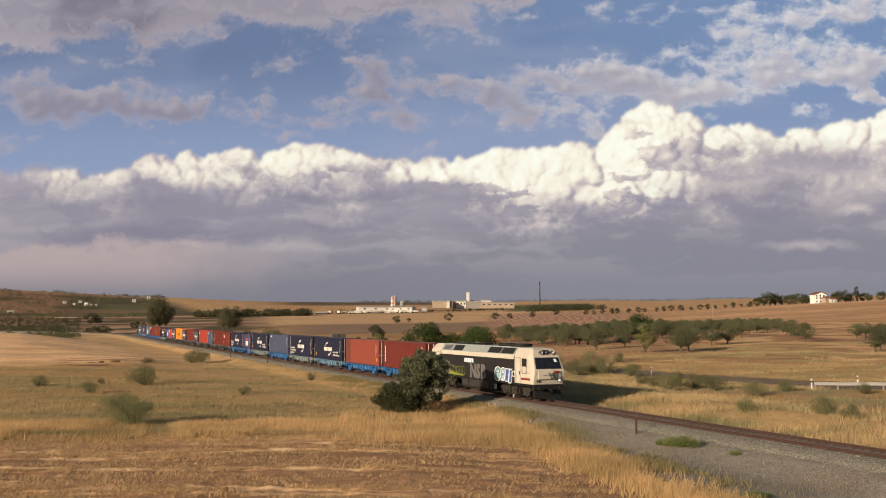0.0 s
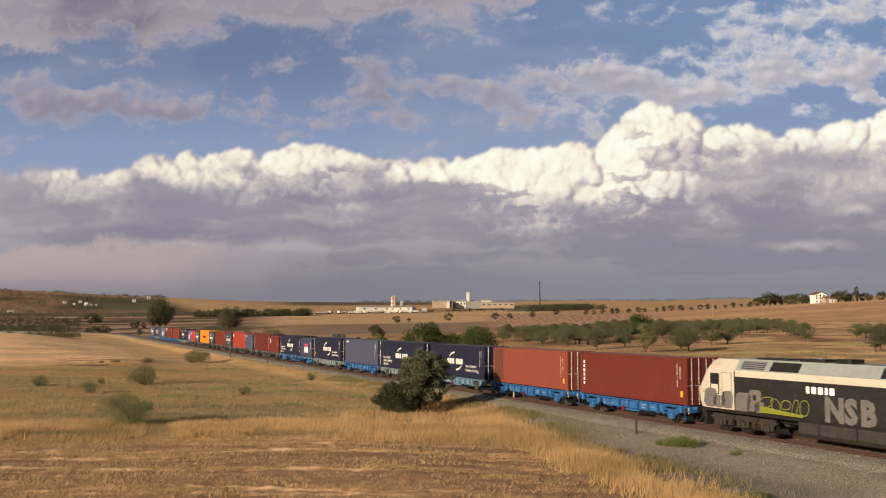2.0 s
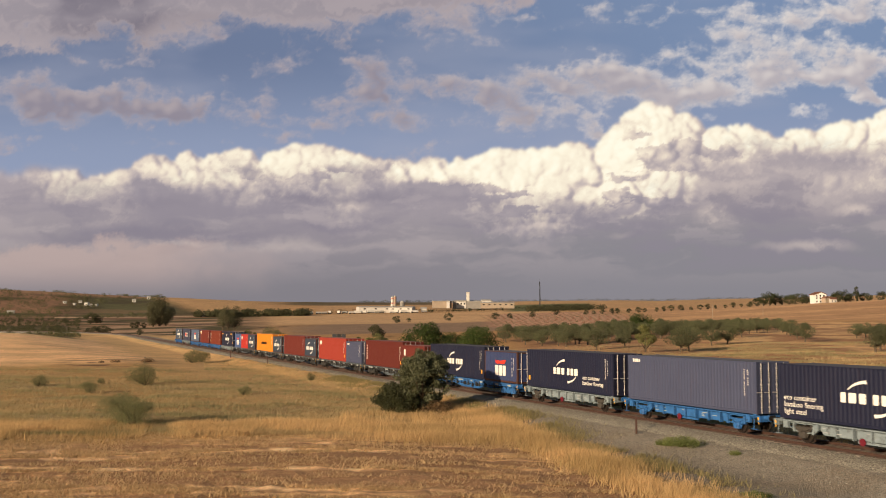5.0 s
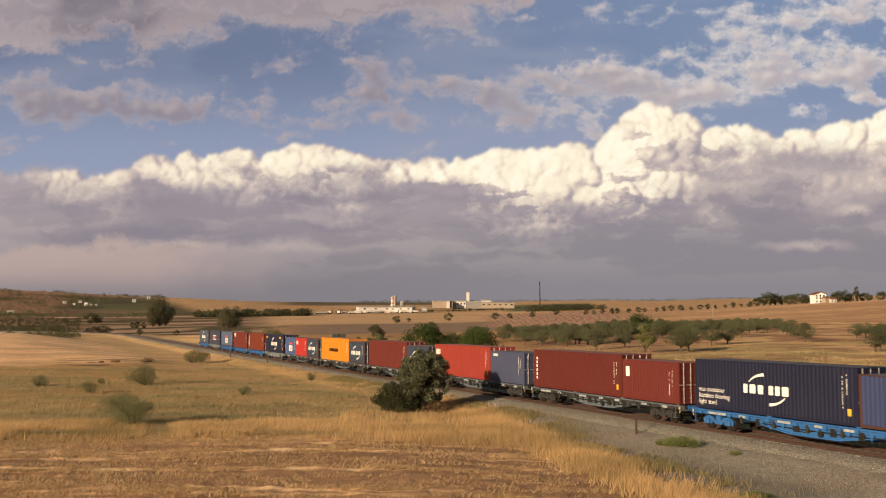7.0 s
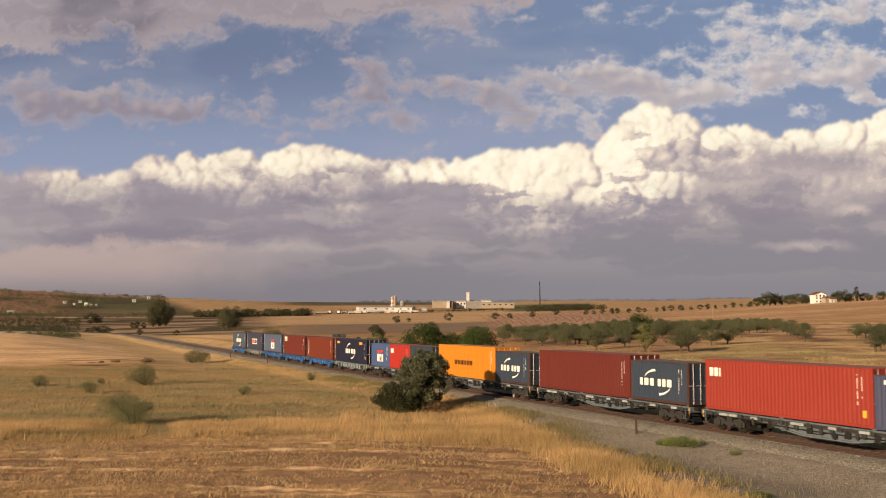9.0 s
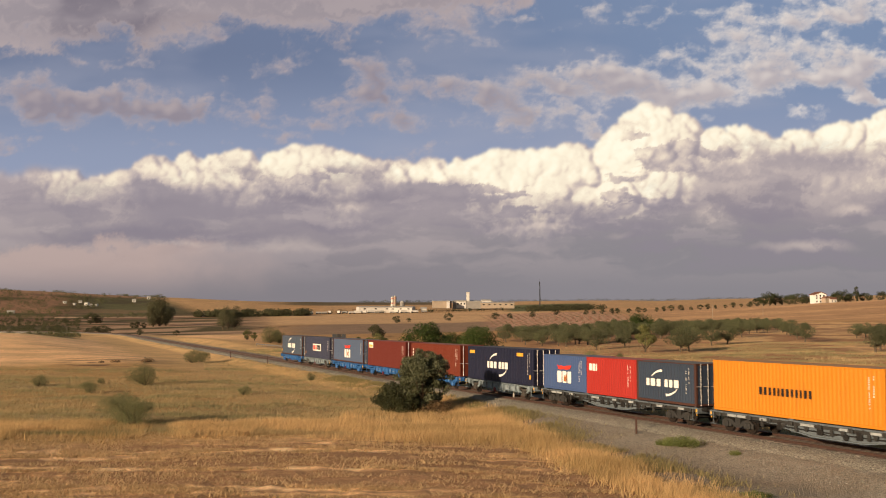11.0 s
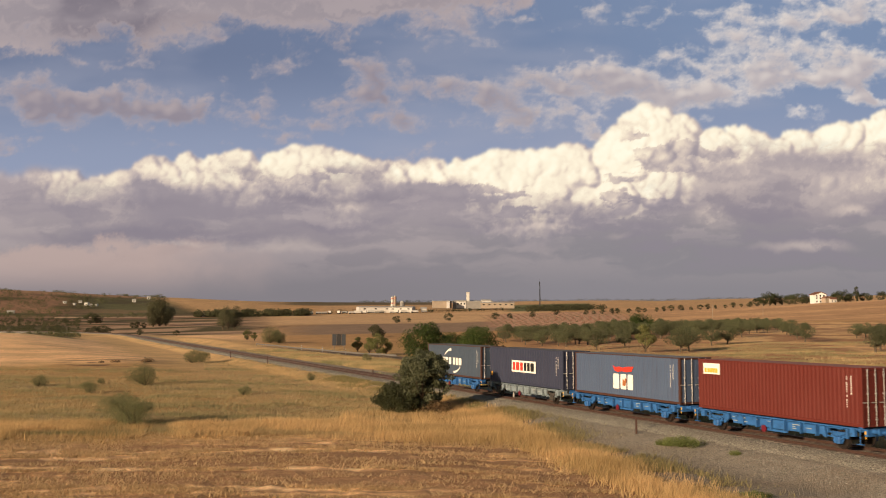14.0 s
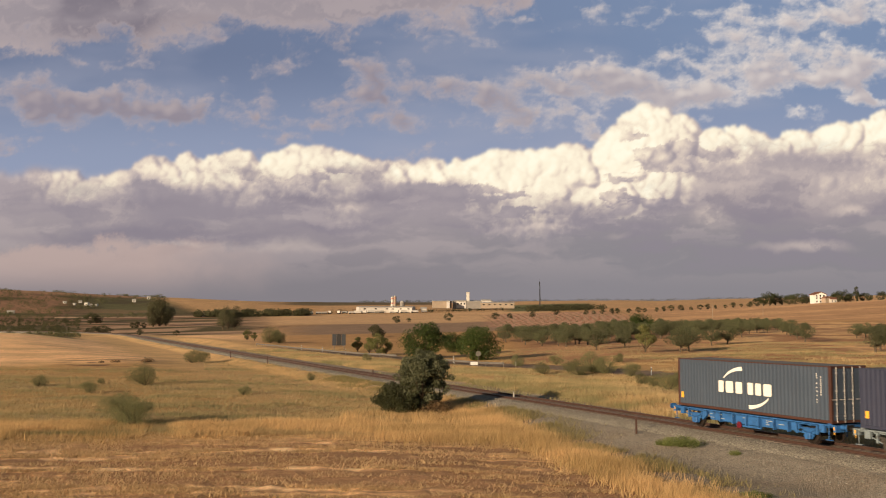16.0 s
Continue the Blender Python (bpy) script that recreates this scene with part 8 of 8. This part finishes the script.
    for j in range(12):
        g = Geo()
        z0, z1 = H * j / 12, H * (j + 1) / 12
        for i in range(3):
            r0, r1 = 1.0 - 0.65 * j / 12, 1.0 - 0.65 * (j + 1) / 12
            a, c = 2 * math.pi * i / 3, 2 * math.pi * (i + 1) / 3
            g.tube((r0 * math.cos(a), r0 * math.sin(a), z0), (r1 * math.cos(c), r1 * math.sin(c), z1), 0.11, n=4)
        part("brace", g, M_SIGNBACK, mast)
    part("antenna", Geo().tube((0, 0, H - 1), (0, 0, H + 2.5), 0.07, n=6).box(-0.5, 0.5, -0.15, 0.15, H - 3, H - 1), M_SIGNBACK, mast)
    # the house on the hill
    x, y = at_bearing(663, 680)
    hs = thing("house", "white three-storey farmhouse on the hilltop", "house", at=pose(x, y, ground_at(x, y), 0, 0, 6) @ Matrix.Scale(0.88, 4))
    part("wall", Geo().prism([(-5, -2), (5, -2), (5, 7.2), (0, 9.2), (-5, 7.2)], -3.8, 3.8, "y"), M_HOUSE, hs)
    part("roof", Geo().prism([(-5.5, 7.05), (0, 9.25), (5.5, 7.05), (5.5, 7.35), (0, 9.6), (-5.5, 7.35)], -4.7, 4.7, "y"), M_ROOFTILE, hs, "terracotta roof")
    for z in (1.0, 3.6, 5.6):
        for px in (-3, 0, 3):
            window_on(hs, px, -3.8, z, 1.1, 1.3)
    x2, y2 = at_bearing(676, 676)
    an = thing("house", "low terracotta annex beside the farmhouse", "house", at=pose(x2, y2, ground_at(x2, y2), 0, 0, 25))
    part("wall", Geo().prism([(-2.0, -2), (2.0, -2), (2.0, 3.6), (0, 4.6), (-2.0, 3.6)], -2, 2, "y"), M_WALLTAN, an)
    part("roof", Geo().prism([(-2.4, 3.5), (0, 4.65), (2.4, 3.5), (2.4, 3.75), (0, 4.95), (-2.4, 3.75)], -2.4, 2.4, "y"), M_ROOFTILE, an, "terracotta roof")
    for b, w in ((688, 4),):
        shed("outbuilding", "small white farm outbuilding", b, 674, w, 5, 2.6, 1.0, M_WALLWHITE, M_ROOFTILE, 2)
    # scattered white houses on the left-hand hills
    for b, d, w, h in ((-546, 1215, 6, 4.2), (-520, 1300, 6, 4.2), (-629, 1128, 6, 3.6), (-622, 1120, 3.5, 2.6), (-641, 1160, 4.5, 2.6), (-612, 1124, 3, 2.4), (-668, 1140, 5, 2.2), (-763, 966, 9, 3.0), (-425, 938, 8, 3.0), (-651, 1120, 3, 2)):
        shed("farmhouse", "small white farmhouse on a far hill", b, d, w * 0.72, 4, h * 0.72, 0.7, M_WALLWHITE, M_ROOFPALE, 1, rng.uniform(-20, 20), "house")


make_buildings()


# ---- what moves ----
def motions():
    drift = Vector((-0.28, 0.96, 0.0)) * 39
    walk(backdrop, [(0.0, Matrix.Translation(drift * -0.3) @ SKY_AT), (16.0, Matrix.Translation(drift * 0.7) @ SKY_AT)])
    for ob, mid, half, on in CARRIED:
        walk(ob, [(t, ride(mid, half, t) @ on) for t in np.arange(0, 16.01, 0.5)])
    # wheels roll as far as the train travels; those in the same seat of their bogie or frame share the keys
    for (r, x, z), alike in WHEELS.items():
        rows = []
        for i in range(16 * FPS + 1):
            t = i / FPS
            rows.append((t, Matrix.Translation((x, 0, z)) @ Matrix.Rotation((front_at(t) - front_at(0)) / r, 4, "Y")))
        walk(alike[0], rows)
        keys = alike[0].animation_data
        for ob in alike[1:]:
            ob.rotation_mode = "QUATERNION"
            ob.animation_data_create()
            ob.animation_data.action, ob.animation_data.action_slot = keys.action, keys.action_slot


motions()
